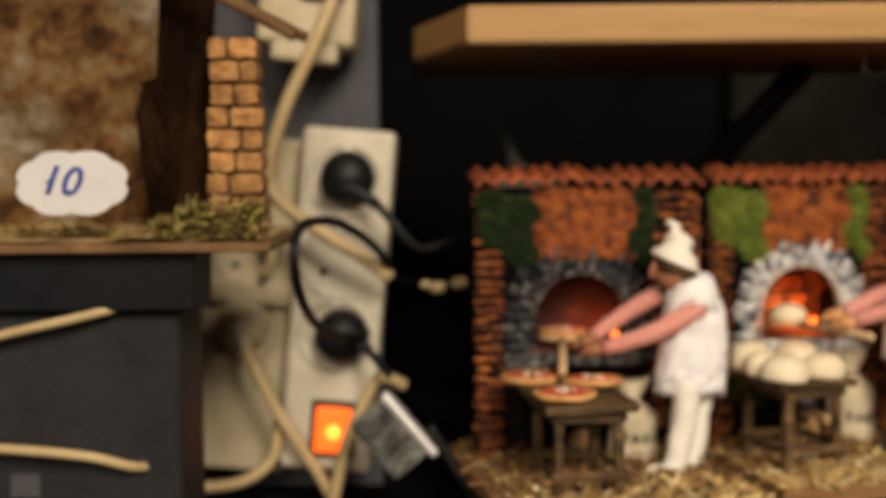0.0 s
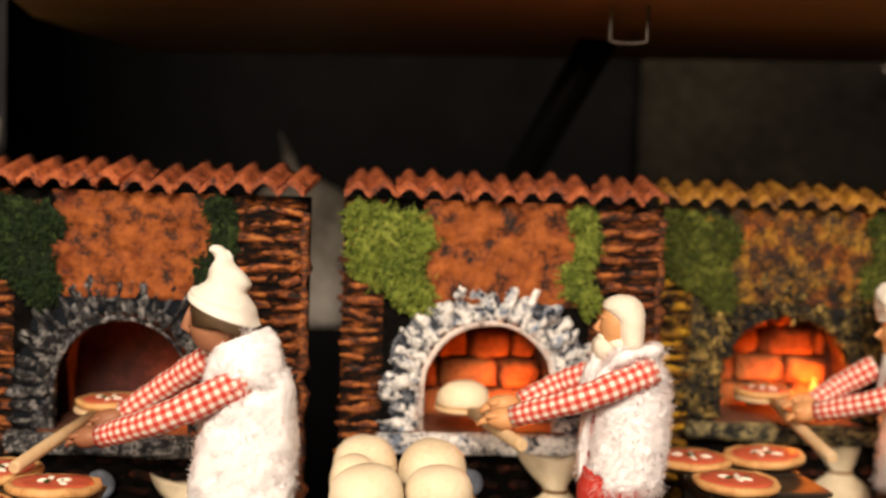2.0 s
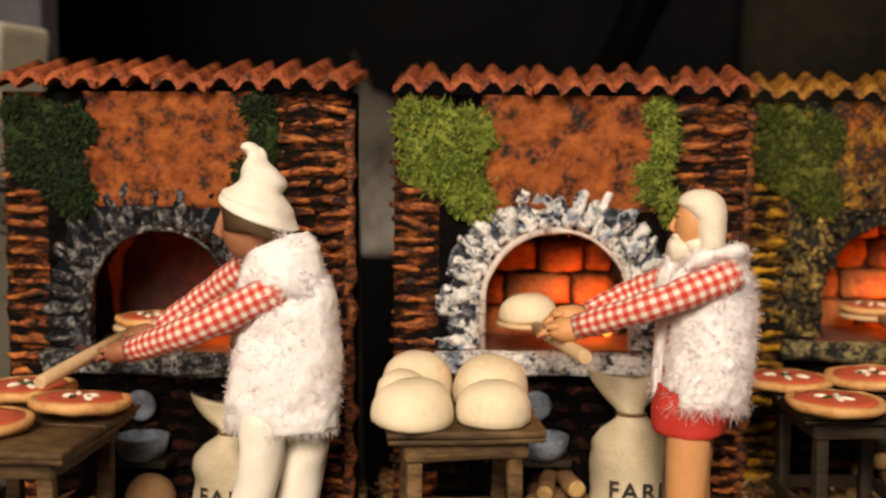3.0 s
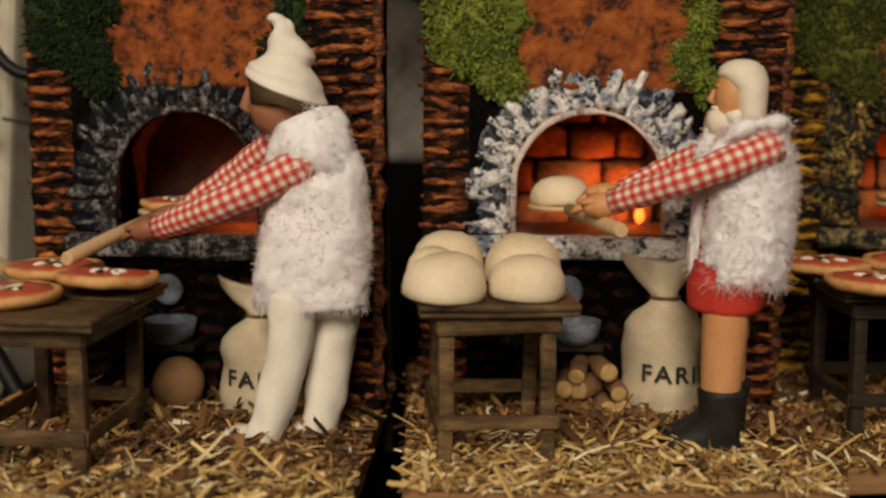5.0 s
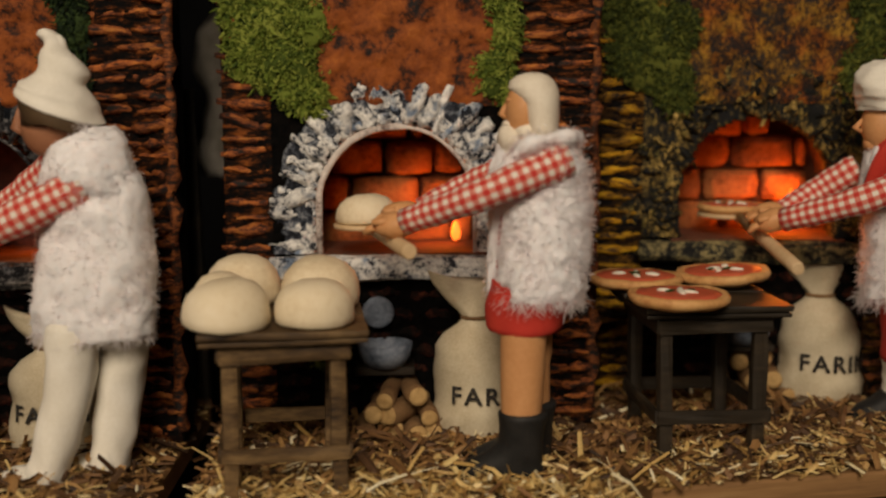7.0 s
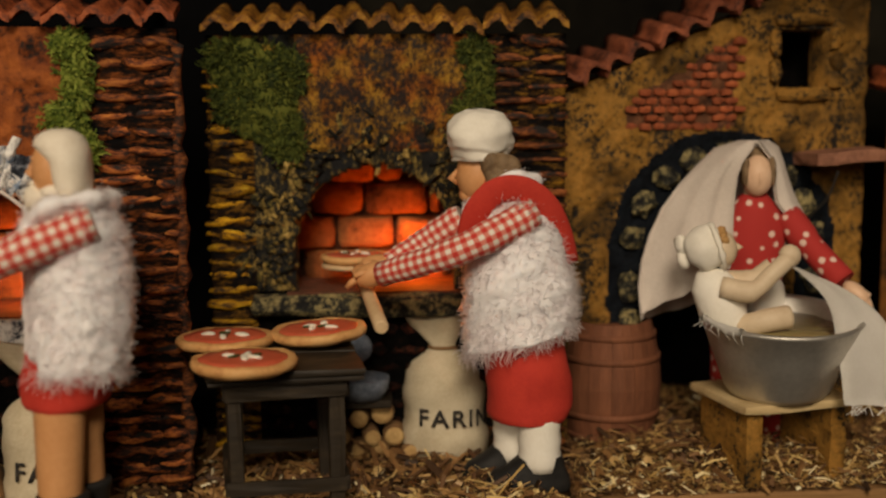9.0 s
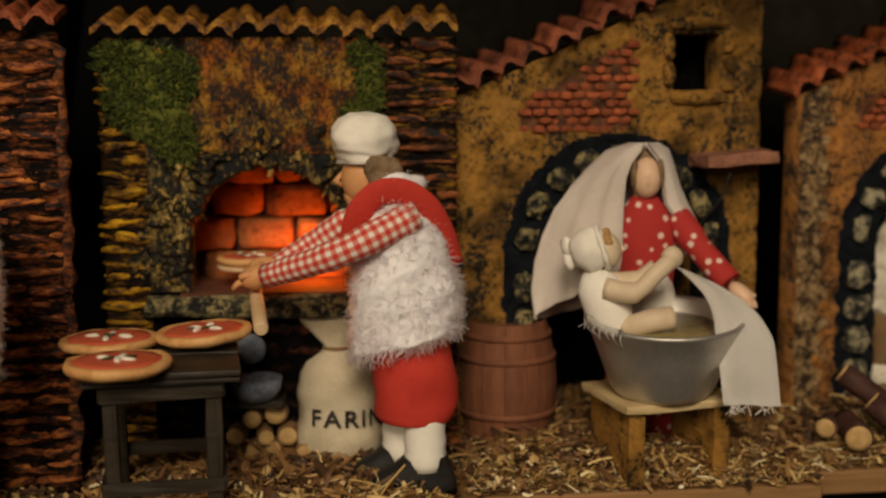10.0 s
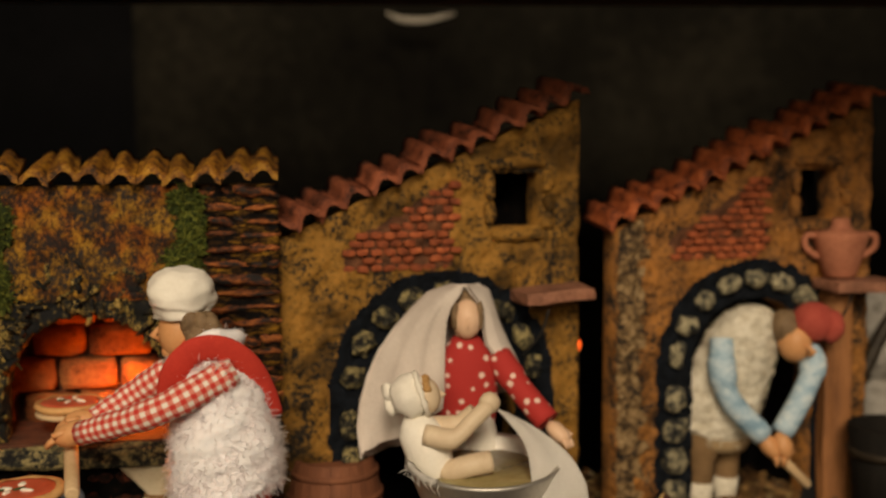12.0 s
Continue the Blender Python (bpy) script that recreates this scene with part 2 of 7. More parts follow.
M["shelf_clay"] = surface("shelf_clay", [(0.3, (0.12, 0.05, 0.03)), (0.6, (0.34, 0.15, 0.09))], 160, 700, 0.8, 0.5)
M["moss_light"] = moss_surface("moss_light", [(0.0, (0.06, 0.11, 0.012)), (0.40, (0.24, 0.33, 0.042)), (1.0, (0.50, 0.56, 0.13))])
M["moss_dark"] = moss_surface("moss_dark", [(0.0, (0.007, 0.020, 0.005)), (0.7, (0.024, 0.068, 0.014)), (1.0, (0.075, 0.13, 0.026))])
M["moss_olive"] = moss_surface("moss_olive", [(0.0, (0.04, 0.065, 0.008)), (0.6, (0.13, 0.17, 0.022)), (1.0, (0.28, 0.30, 0.05))])
M["straw"] = island_surface("straw", [(0.0, (0.16, 0.085, 0.025)), (0.15, (0.42, 0.26, 0.085)), (0.45, (0.70, 0.50, 0.20)), (0.8, (0.84, 0.69, 0.36)), (1.0, (0.92, 0.87, 0.68))], 0.5)
M["chaff"] = island_surface("chaff", [(0.0, (0.05, 0.022, 0.007)), (0.35, (0.17, 0.080, 0.026)), (0.7, (0.32, 0.17, 0.058)), (0.94, (0.50, 0.31, 0.12)), (1.0, (0.70, 0.52, 0.24))])
M["litter"] = surface("litter", [(0.3, (0.035, 0.017, 0.007)), (0.5, (0.16, 0.082, 0.028)), (0.7, (0.34, 0.20, 0.07))], 180, 600, 0.9, 1.0, 0.002)
M["board"] = surface("board", [(0.3, (0.12, 0.06, 0.025)), (0.55, (0.28, 0.15, 0.06)), (0.75, (0.38, 0.23, 0.1))], 60, 400, 0.7, 0.4, 0.0004, stretch=(0.15, 1, 3))
M["wood_dark"] = surface("wood_dark", [(0.36, (0.018, 0.010, 0.005)), (0.5, (0.080, 0.046, 0.019)), (0.63, (0.19, 0.118, 0.050)), (0.74, (0.40, 0.27, 0.135))], 130, 650, 0.65, 0.8, 0.0006, stretch=(0.25, 0.6, 1.0), random_value=0.25)
M["wood_black"] = surface("wood_black", [(0.3, (0.01, 0.008, 0.006)), (0.55, (0.03, 0.022, 0.014)), (0.75, (0.08, 0.055, 0.03))], 120, 600, 0.5, 0.6, 0.0005, stretch=(0.25, 0.6, 1.0), random_value=0.2)
M["tub_black"] = surface("tub_black", [(0.3, (0.004, 0.0035, 0.003)), (0.6, (0.012, 0.010, 0.008)), (0.8, (0.03, 0.024, 0.018))], 120, 600, 0.75, 0.6, 0.0005, stretch=(1, 1, 0.25), spec=0.15)
M["wood_pale"] = surface("wood_pale", [(0.3, (0.36, 0.24, 0.11)), (0.55, (0.56, 0.42, 0.22)), (0.8, (0.68, 0.54, 0.32))], 70, 500, 0.65, 0.3, 0.0003, stretch=(0.2, 1, 1))
M["plank"] = surface("plank", [(0.3, (0.30, 0.16, 0.055)), (0.55, (0.44, 0.26, 0.10)), (0.8, (0.52, 0.34, 0.15))], 14, 120, 0.55, 0.3, 0.0004, stretch=(0.12, 1, 2.5))
M["post_wood"] = surface("post_wood", [(0.3, (0.14, 0.055, 0.020)), (0.55, (0.30, 0.125, 0.045)), (0.8, (0.40, 0.185, 0.07))], 90, 500, 0.7, 0.5, 0.0005, stretch=(1, 1, 0.2))
M["bark"] = surface("bark", [(0.3, (0.02, 0.009, 0.007)), (0.55, (0.07, 0.028, 0.02)), (0.8, (0.16, 0.07, 0.05))], 130, 600, 0.7, 0.8, 0.0008, stretch=(0.4, 1, 1))
M["log_end"] = surface("log_end", [(0.3, (0.3, 0.17, 0.06)), (0.6, (0.55, 0.36, 0.15)), (0.8, (0.65, 0.48, 0.24))], 160, 700, 0.8, 0.4)
M["handle_wood"] = surface("handle_wood", [(0.3, (0.5, 0.33, 0.17)), (0.7, (0.68, 0.5, 0.3))], 80, 500, 0.6, 0.2, 0.0002)
M["fur"] = tuft_surface("fur")
M["fleece"] = woolly_surface("fleece")
M["fleece_cream"] = surface("fleece_cream", [(0.3, (0.42, 0.37, 0.27)), (0.5, (0.68, 0.63, 0.51)), (0.75, (0.80, 0.76, 0.65))], 260, 900, 0.95, 1.0, 0.0014)
M["cloth_white"] = surface("cloth_white", [(0.3, (0.72, 0.68, 0.58)), (0.7, (0.86, 0.83, 0.75))], 60, 900, 0.9, 0.5, 0.0004)
M["cloth_veil"] = surface("cloth_veil", [(0.3, (0.47, 0.41, 0.36)), (0.7, (0.68, 0.61, 0.545))], 50, 1400, 0.9, 0.5, 0.0003)
M["cloth_red"] = surface("cloth_red", [(0.3, (0.4, 0.025, 0.018)), (0.7, (0.58, 0.05, 0.03))], 80, 1200, 0.85, 0.4, 0.0003)
M["cloth_brown"] = surface("cloth_brown", [(0.3, (0.12, 0.07, 0.03)), (0.7, (0.25, 0.15, 0.07))], 80, 900, 0.9, 0.4, 0.0004)
M["cloth_tan"] = surface("cloth_tan", [(0.3, (0.26, 0.17, 0.085)), (0.7, (0.42, 0.30, 0.165))], 80, 900, 0.9, 0.4, 0.0004)
M["cloth_blue"] = surface("cloth_blue", [(0.38, (0.20, 0.33, 0.43)), (0.5, (0.36, 0.50, 0.59)), (0.64, (0.62, 0.70, 0.72))], 140, 900, 0.9, 0.4, 0.0004, stretch=(0.8, 0.8, 1.6))
M["skin"] = surface("skin", [(0.3, (0.52, 0.24, 0.095)), (0.7, (0.66, 0.34, 0.15))], 120, 700, 0.5, 0.1, 0.0002)
M["skin_dark"] = surface("skin_dark", [(0.3, (0.24, 0.1, 0.05)), (0.7, (0.38, 0.17, 0.09))], 120, 700, 0.5, 0.1, 0.0002)
M["hair_black"] = surface("hair_black", [(0.3, (0.05, 0.030, 0.015)), (0.7, (0.11, 0.068, 0.034))], 60, 900, 0.6, 0.3, 0.0003)
M["hair_brown"] = surface("hair_brown", [(0.3, (0.10, 0.062, 0.032)), (0.7, (0.25, 0.165, 0.09))], 300, 900, 0.7, 0.8)
M["hair_white"] = surface("hair_white", [(0.3, (0.66, 0.58, 0.46)), (0.7, (0.82, 0.76, 0.64))], 200, 900, 0.6, 0.4, 0.0005)
M["boot"] = surface("boot", [(0.3, (0.008, 0.008, 0.008)), (0.7, (0.025, 0.024, 0.023))], 150, 700, 0.55, 0.3)
M["dough"] = surface("dough", [(0.3, (0.62, 0.49, 0.31)), (0.5, (0.76, 0.65, 0.46)), (0.75, (0.83, 0.74, 0.57))], 40, 500, 0.6, 0.25, 0.0004)
M["crust"] = surface("crust", [(0.3, (0.36, 0.15, 0.05)), (0.5, (0.60, 0.32, 0.12)), (0.75, (0.70, 0.44, 0.20))], 120, 700, 0.6, 0.3, 0.0003)
M["tomato"] = surface("tomato", [(0.3, (0.46, 0.07, 0.03)), (0.55, (0.60, 0.12, 0.06)), (0.8, (0.66, 0.18, 0.09))], 90, 700, 0.45, 0.25, 0.0002, spec=0.4)
M["mozzarella"] = surface("mozzarella", [(0.3, (0.65, 0.6, 0.48)), (0.7, (0.8, 0.76, 0.66))], 200, 800, 0.5, 0.2)
M["basil"] = surface("basil", [(0.3, (0.02, 0.04, 0.012)), (0.7, (0.06, 0.1, 0.03))], 200, 800, 0.5, 0.2)
M["burlap"] = surface("burlap", [(0.3, (0.38, 0.31, 0.2)), (0.55, (0.56, 0.49, 0.35)), (0.8, (0.66, 0.6, 0.46))], 70, 1500, 0.95, 0.6, 0.0004)
M["burlap_brown"] = surface("burlap_brown", [(0.3, (0.18, 0.09, 0.04)), (0.7, (0.34, 0.2, 0.1))], 70, 1500, 0.95, 0.6, 0.0004)
M["ink"] = surface("ink", [(0.3, (0.01, 0.009, 0.008)), (0.7, (0.04, 0.035, 0.03))], 500, 1500, 0.8, 0)
M["ink_blue"] = surface("ink_blue", [(0.3, (0.02, 0.04, 0.2)), (0.7, (0.05, 0.09, 0.32))], 300, 900, 0.6, 0)
M["card"] = surface("card", [(0.3, (0.52, 0.51, 0.51)), (0.7, (0.62, 0.61, 0.61))], 60, 500, 0.8, 0.1)
M["terracotta"] = surface("terracotta", [(0.3, (0.2442, 0.0817, 0.0442)), (0.6, (0.4417, 0.1667, 0.0917)), (0.8, (0.5058, 0.2058, 0.1183))], 60, 600, 0.85, 0.3)
M["barrel_wood"] = surface("barrel_wood", [(0.3, (0.09, 0.032, 0.016)), (0.6, (0.21, 0.078, 0.037)), (0.8, (0.28, 0.115, 0.056))], 60, 500, 0.75, 0.4, 0.0004, stretch=(2, 2, 0.3))
M["tin"] = surface("tin", [(0.3, (0.46, 0.44, 0.40)), (0.7, (0.70, 0.67, 0.61))], 50, 600, 0.45, 0.3, 0.0002, metal=0.8)
M["murky"] = surface("murky", [(0.3, (0.2, 0.15, 0.06)), (0.7, (0.36, 0.3, 0.14))], 90, 500, 0.15, 0.2, 0.0005, spec=0.5)
M["plastic_cream"] = surface("plastic_cream", [(0.3, (0.32, 0.26, 0.15)), (0.5, (0.48, 0.41, 0.27)), (0.8, (0.56, 0.49, 0.34))], 30, 300, 0.45, 0.1, 0.0002)
M["plastic_white"] = surface("plastic_white", [(0.3, (0.40, 0.36, 0.27)), (0.5, (0.56, 0.52, 0.41)), (0.8, (0.64, 0.60, 0.49))], 30, 300, 0.4, 0.1, 0.0002)
M["cable_cream"] = surface("cable_cream", [(0.3, (0.40, 0.29, 0.14)), (0.7, (0.55, 0.42, 0.23))], 60, 400, 0.5, 0.1)
M["rubber_black"] = surface("rubber_black", [(0.3, (0.004, 0.004, 0.0045)), (0.7, (0.009, 0.009, 0.010))], 100, 500, 0.5, 0.1, spec=0.25)
M["panel_grey"] = surface("panel_grey", [(0.3, (0.045, 0.045, 0.052)), (0.7, (0.088, 0.088, 0.098))], 30, 300, 0.75, 0.2)
M["black_cloth"] = surface("black_cloth", [(0.3, (0.002, 0.002, 0.002)), (0.6, (0.004, 0.004, 0.0045)), (0.8, (0.007, 0.0065, 0.006))], 14, 200, 0.95, 0.4, 0.001, spec=0.05)
M["back_board"] = surface("back_board", [(0.3, (0.003, 0.0025, 0.002)), (0.5, (0.008, 0.007, 0.005)), (0.7, (0.022, 0.019, 0.013))], 9, 120, 0.95, 0.4, 0.001, spec=0.08)
M["hook_steel"] = surface("hook_steel", [(0.3, (0.20, 0.19, 0.17)), (0.7, (0.34, 0.33, 0.31))], 60, 400, 0.4, 0, metal=1.0)
M["dark_wall"] = surface("dark_wall", [(0.3, (0.36, 0.31, 0.25)), (0.7, (0.48, 0.42, 0.35))], 3, 40, 0.9, 0.3, 0.002)
M["cave_rock"] = surface("cave_rock", [(0.37, (0.02, 0.012, 0.008)), (0.44, (0.12, 0.055, 0.019)), (0.485, (0.27, 0.135, 0.045)), (0.525, (0.30, 0.20, 0.095)), (0.58, (0.42, 0.34, 0.23)), (0.68, (0.66, 0.60, 0.50))], 17, 130, 0.9, 1.0, 0.004, fine_mix=0.28)
M["cork_brick"] = surface("cork_brick", [(0.34, (0.12, 0.050, 0.016)), (0.55, (0.42, 0.215, 0.075)), (0.8, (0.56, 0.34, 0.135))], 150, 500, 0.85, 0.8, 0.001, random_value=0.2)
M["cork_wood"] = surface("cork_wood", [(0.3, (0.07, 0.035, 0.015)), (0.7, (0.25, 0.14, 0.06))], 60, 500, 0.85, 0.6)
M["chrome"] = surface("chrome", [(0.3, (0.78, 0.77, 0.75)), (0.7, (0.90, 0.89, 0.87))], 60, 400, 0.5, 0, metal=0.7)
M["paper_grey"] = surface("paper_grey", [(0.34, (0.08, 0.072, 0.056)), (0.5, (0.27, 0.25, 0.22)), (0.75, (0.46, 0.44, 0.40))], 40, 260, 0.8, 0.9, 0.003)
M["clear_plastic"] = surface("clear_plastic", [(0.42, (0.02, 0.02, 0.02)), (0.54, (0.10, 0.10, 0.095)), (0.66, (0.34, 0.33, 0.31))], 70, 300, 0.2, 0.3, stretch=(1, 1, 0.4))


def glow(name, color, strength):
    m, nt, b = nodes_of(name)
    b.inputs["Base Color"].default_value = (*color, 1)
    b.inputs["Emission Color"].default_value = (*color, 1)
    b.inputs["Emission Strength"].default_value = strength
    return m


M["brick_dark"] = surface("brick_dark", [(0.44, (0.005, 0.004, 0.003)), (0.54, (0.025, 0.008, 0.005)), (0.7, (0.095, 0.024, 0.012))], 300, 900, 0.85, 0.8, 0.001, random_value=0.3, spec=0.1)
M["enamel_blue"] = surface("enamel_blue", [(0.35, (0.05, 0.064, 0.088)), (0.55, (0.16, 0.19, 0.24)), (0.75, (0.33, 0.36, 0.40))], 160, 700, 0.6, 0.4)
M["rim_white"] = surface("rim_white", [(0.38, (0.12, 0.08, 0.07)), (0.5, (0.55, 0.48, 0.44)), (0.7, (0.72, 0.66, 0.6))], 200, 900, 0.8, 0.5)
M["flame"] = glow("flame", (1.0, 0.20, 0.025), 4.0)
M["ember"] = glow("ember", (1.0, 0.12, 0.02), 3.0)
M["switch_glow"] = glow("switch_glow", (1.0, 0.13, 0.012), 1.5)
M["switch_core"] = glow("switch_core", (1.0, 0.32, 0.04), 3.2)


M["strap_white"] = surface("strap_white", [(0.3, (0.28, 0.25, 0.2)), (0.7, (0.42, 0.38, 0.32))], 60, 300, 0.6, 0.2)
M["switch_red"] = glow("switch_red", (1.0, 0.05, 0.02), 1.5)
M["rail_dark"] = surface("rail_dark", [(0.3, (0.003, 0.0035, 0.005)), (0.7, (0.009, 0.010, 0.013))], 40, 300, 0.55, 0.2, spec=0.15)
M["grotto_sand"] = surface("grotto_sand", [(0.3, (0.20, 0.12, 0.045)), (0.5, (0.42, 0.29, 0.12)), (0.7, (0.62, 0.49, 0.26))], 80, 400, 0.9, 0.8, 0.001)
M["moss_dry"] = island_surface("moss_dry", [(0.0, (0.07, 0.055, 0.012)), (0.5, (0.26, 0.20, 0.045)), (0.85, (0.42, 0.33, 0.09)), (1.0, (0.6, 0.5, 0.22))], 0.9)


def gingham():
    m, nt, b = nodes_of("gingham")
    uv = nt.nodes.new("ShaderNodeUVMap")
    sep = nt.nodes.new("ShaderNodeSeparateXYZ")
    nt.links.new(uv.outputs[0], sep.inputs[0])
    bands = []
    for i in range(2):
        mul = nt.nodes.new("ShaderNodeMath")
        mul.operation = "MULTIPLY"
        mul.inputs[1].default_value = 1 / 0.0029
        nt.links.new(sep.outputs[i], mul.inputs[0])
        fr = nt.nodes.new("ShaderNodeMath")
        fr.operation = "FRACT"
        nt.links.new(mul.outputs[0], fr.inputs[0])
        gt = nt.nodes.new("ShaderNodeMapRange")
        gt.inputs[1].default_value, gt.inputs[2].default_value = 0.46, 0.54
        nt.links.new(fr.outputs[0], gt.inputs[0])
        bands.append(gt.outputs[0])
    s = nt.nodes.new("ShaderNodeMath")
    nt.links.new(bands[0], s.inputs[0])
    nt.links.new(bands[1], s.inputs[1])
    half = nt.nodes.new("ShaderNodeMath")
    half.operation = "MULTIPLY"
    half.inputs[1].default_value = 0.5
    nt.links.new(s.outputs[0], half.inputs[0])
    col = ramp(nt, half.outputs[0], [(0.0, (0.74, 0.66, 0.58)), (0.5, (0.62, 0.2, 0.15)), (1.0, (0.52, 0.035, 0.025))])
    nt.links.new(col, b.inputs["Base Color"])
    b.inputs["Roughness"].default_value = 0.9
    tc = nt.nodes.new("ShaderNodeTexCoord")
    bumped(nt, b, noise_at(nt, tc.outputs["Object"], 1500), 0.4, 0.0003)
    return m


def dotted():
    m, nt, b = nodes_of("dotted_red")
    tc = nt.nodes.new("ShaderNodeTexCoord")
    v = add(nt, "ShaderNodeTexVoronoi", Scale=235.0, Randomness=0.5)
    nt.links.new(tc.outputs["Object"], v.inputs["Vector"])
    col = ramp(nt, v.outputs["Distance"], [(0.22, (0.70, 0.50, 0.42)), (0.29, (0.40, 0.024, 0.02))])
    nt.links.new(col, b.inputs["Base Color"])
    b.inputs["Roughness"].default_value = 0.85
    return m


M["gingham"] = gingham()
M["dotted_red"] = dotted()


# ---- shaping ----
def finish(name, bm, mats, parent=None, label="", smooth=False, m=None):
    me = bpy.data.meshes.new(name)
    bm.normal_update()
    bm.to_mesh(me)
    bm.free()
    for x in mats if isinstance(mats, (list, tuple)) else [mats]:
        me.materials.append(x)
    if smooth:
        me.polygons.foreach_set("use_smooth", [True] * len(me.polygons))
    ob = new(name, me)
    if parent:
        ob.parent = parent
    if m is not None:
        ob.matrix_local = m
    if label:
        tagged(ob, label=label)
    return ob


def part(name, bm, mats, parent, label="", smooth=False, m=None):
    return finish(name, bm, mats, parent, label, smooth, m)


def share(name, mesh, parent, m):
    ob = new(name, mesh)
    ob.parent = parent
    ob.matrix_local = m
    return ob


def thing(name, m, label, category, group="", kind=""):
    ob = new(name)
    ob.empty_display_size = 0.01
    ob.matrix_world = m
    return tagged(ob, label, category, group, kind)


def box(bm, c, s, bevel=0.0, rot=None, mat=0, seg=1):
    r = bmesh.ops.create_cube(bm, size=1.0)
    vs = r["verts"]
    mx = Matrix.Translation(c) @ (rot.to_4x4() if rot else Matrix.Identity(4)) @ Matrix.Diagonal((*s, 1))
    bmesh.ops.transform(bm, matrix=mx, verts=vs)
    fs = {f for v in vs for f in v.link_faces}
    for f in fs:
        f.material_index = mat
    if bevel:
        es = {e for f in fs for e in f.edges}
        bmesh.ops.bevel(bm, geom=list(es), offset=bevel, segments=seg, affect="EDGES", profile=0.6, material=mat)
    return bm


def jitter(bm, amount, freq, seed=0.0):
    o = Vector((seed * 3.1, seed * 1.7, seed))
    for v in bm.verts:
        v.co += noise.noise_vector(v.co * freq + o) * amount


def rough_block(s, bevel, amount, seed, cuts=2):
    bm = bmesh.new()
    box(bm, (0, 0, 0), s)
    bmesh.ops.subdivide_edges(bm, edges=bm.edges[:], cuts=cuts, use_grid_fill=True)
    h = Vector(s) * 0.5
    for v in bm.verts:
        n = Vector((v.co.x / h.x, v.co.y / h.y, v.co.z / h.z))
        k = max(0.0, n.length - 1.15)
        v.co -= Vector((n.x, n.y, n.z)).normalized() * k * bevel * 2
    jitter(bm, amount, 350, seed)
    return bm


def tube(bm, pts, radii, n=12, mat=0, cap=True, uv=None, flat=1.0):
    pts = [Vector(p) for p in pts]
    radii = radii if isinstance(radii, (list, tuple)) else [radii] * len(pts)
    t0 = (pts[1] - pts[0]).normalized()
    up = Vector((0, 0, 1)) if abs(t0.z) < 0.9 else Vector((1, 0, 0))
    u = t0.cross(up).normalized()
    rings, dist = [], 0.0
    for i, p in enumerate(pts):
        t = (pts[min(i + 1, len(pts) - 1)] - pts[max(i - 1, 0)]).normalized()
        u = (u - t * u.dot(t)).normalized()
        w = t.cross(u)
        if i:
            dist += (p - pts[i - 1]).length
        rings.append(([bm.verts.new(p + (u * math.cos(a) + w * math.sin(a) * flat) * radii[i]) for a in [2 * math.pi * k / n for k in range(n)]], dist, radii[i]))
    layer = bm.loops.layers.uv.verify() if uv else None
    mean = sum(radii) / len(radii)
    for (a, da, _), (b, db, _) in zip(rings, rings[1:]):
        for k in range(n):
            q = (k + 1) % n
            f = bm.faces.new((a[k], b[k], b[q], a[q]))
            f.material_index, f.smooth = mat, True
            if layer:
                c = 2 * math.pi * mean / n
                for lp, w in zip(f.loops, ((k * c, da), (k * c, db), ((k + 1) * c, db), ((k + 1) * c, da))):
                    lp[layer].uv = w
    if cap:
        for r, flip in ((rings[0][0], False), (rings[-1][0], True)):
            f = bm.faces.new(r[::-1] if flip else r)
            f.material_index = mat
    return rings


def curve_pts(ctrl, n=8):
    """Points along a smooth curve through the control points."""
    c = [Vector(p) for p in ctrl]
    c = [c[0] * 2 - c[1]] + c + [c[-1] * 2 - c[-2]]
    out = []
    for i in range(1, len(c) - 2):
        for k in range(n):
            t = k / n
            a, b, d, e = c[i - 1], c[i], c[i + 1], c[i + 2]
            out.append(0.5 * ((2 * b) + (d - a) * t + (2 * a - 5 * b + 4 * d - e) * t * t + (3 * b - a - 3 * d + e) * t ** 3))
    out.append(c[-2])
    return out


def lathe(bm, prof, n=24, mat=0, c=(0, 0, 0), sx=1.0, sy=1.0):
    """A turned shape from (radius, height) pairs."""
    rings = []
    for r, z in prof:
        rings.append([bm.verts.new((c[0] + max(r, 1e-5) * sx * math.cos(2 * math.pi * k / n), c[1] + max(r, 1e-5) * sy * math.sin(2 * math.pi * k / n), c[2] + z)) for k in range(n)])
    for a, b in zip(rings, rings[1:]):
        for k in range(n):
            q = (k + 1) % n
            f = bm.faces.new((a[k], a[q], b[q], b[k]))
            f.material_index, f.smooth = mat, True
    for r, flip in ((rings[0], True), (rings[-1], False)):
        f = bm.faces.new(r[::-1] if flip else r)
        f.material_index = mat
    return rings


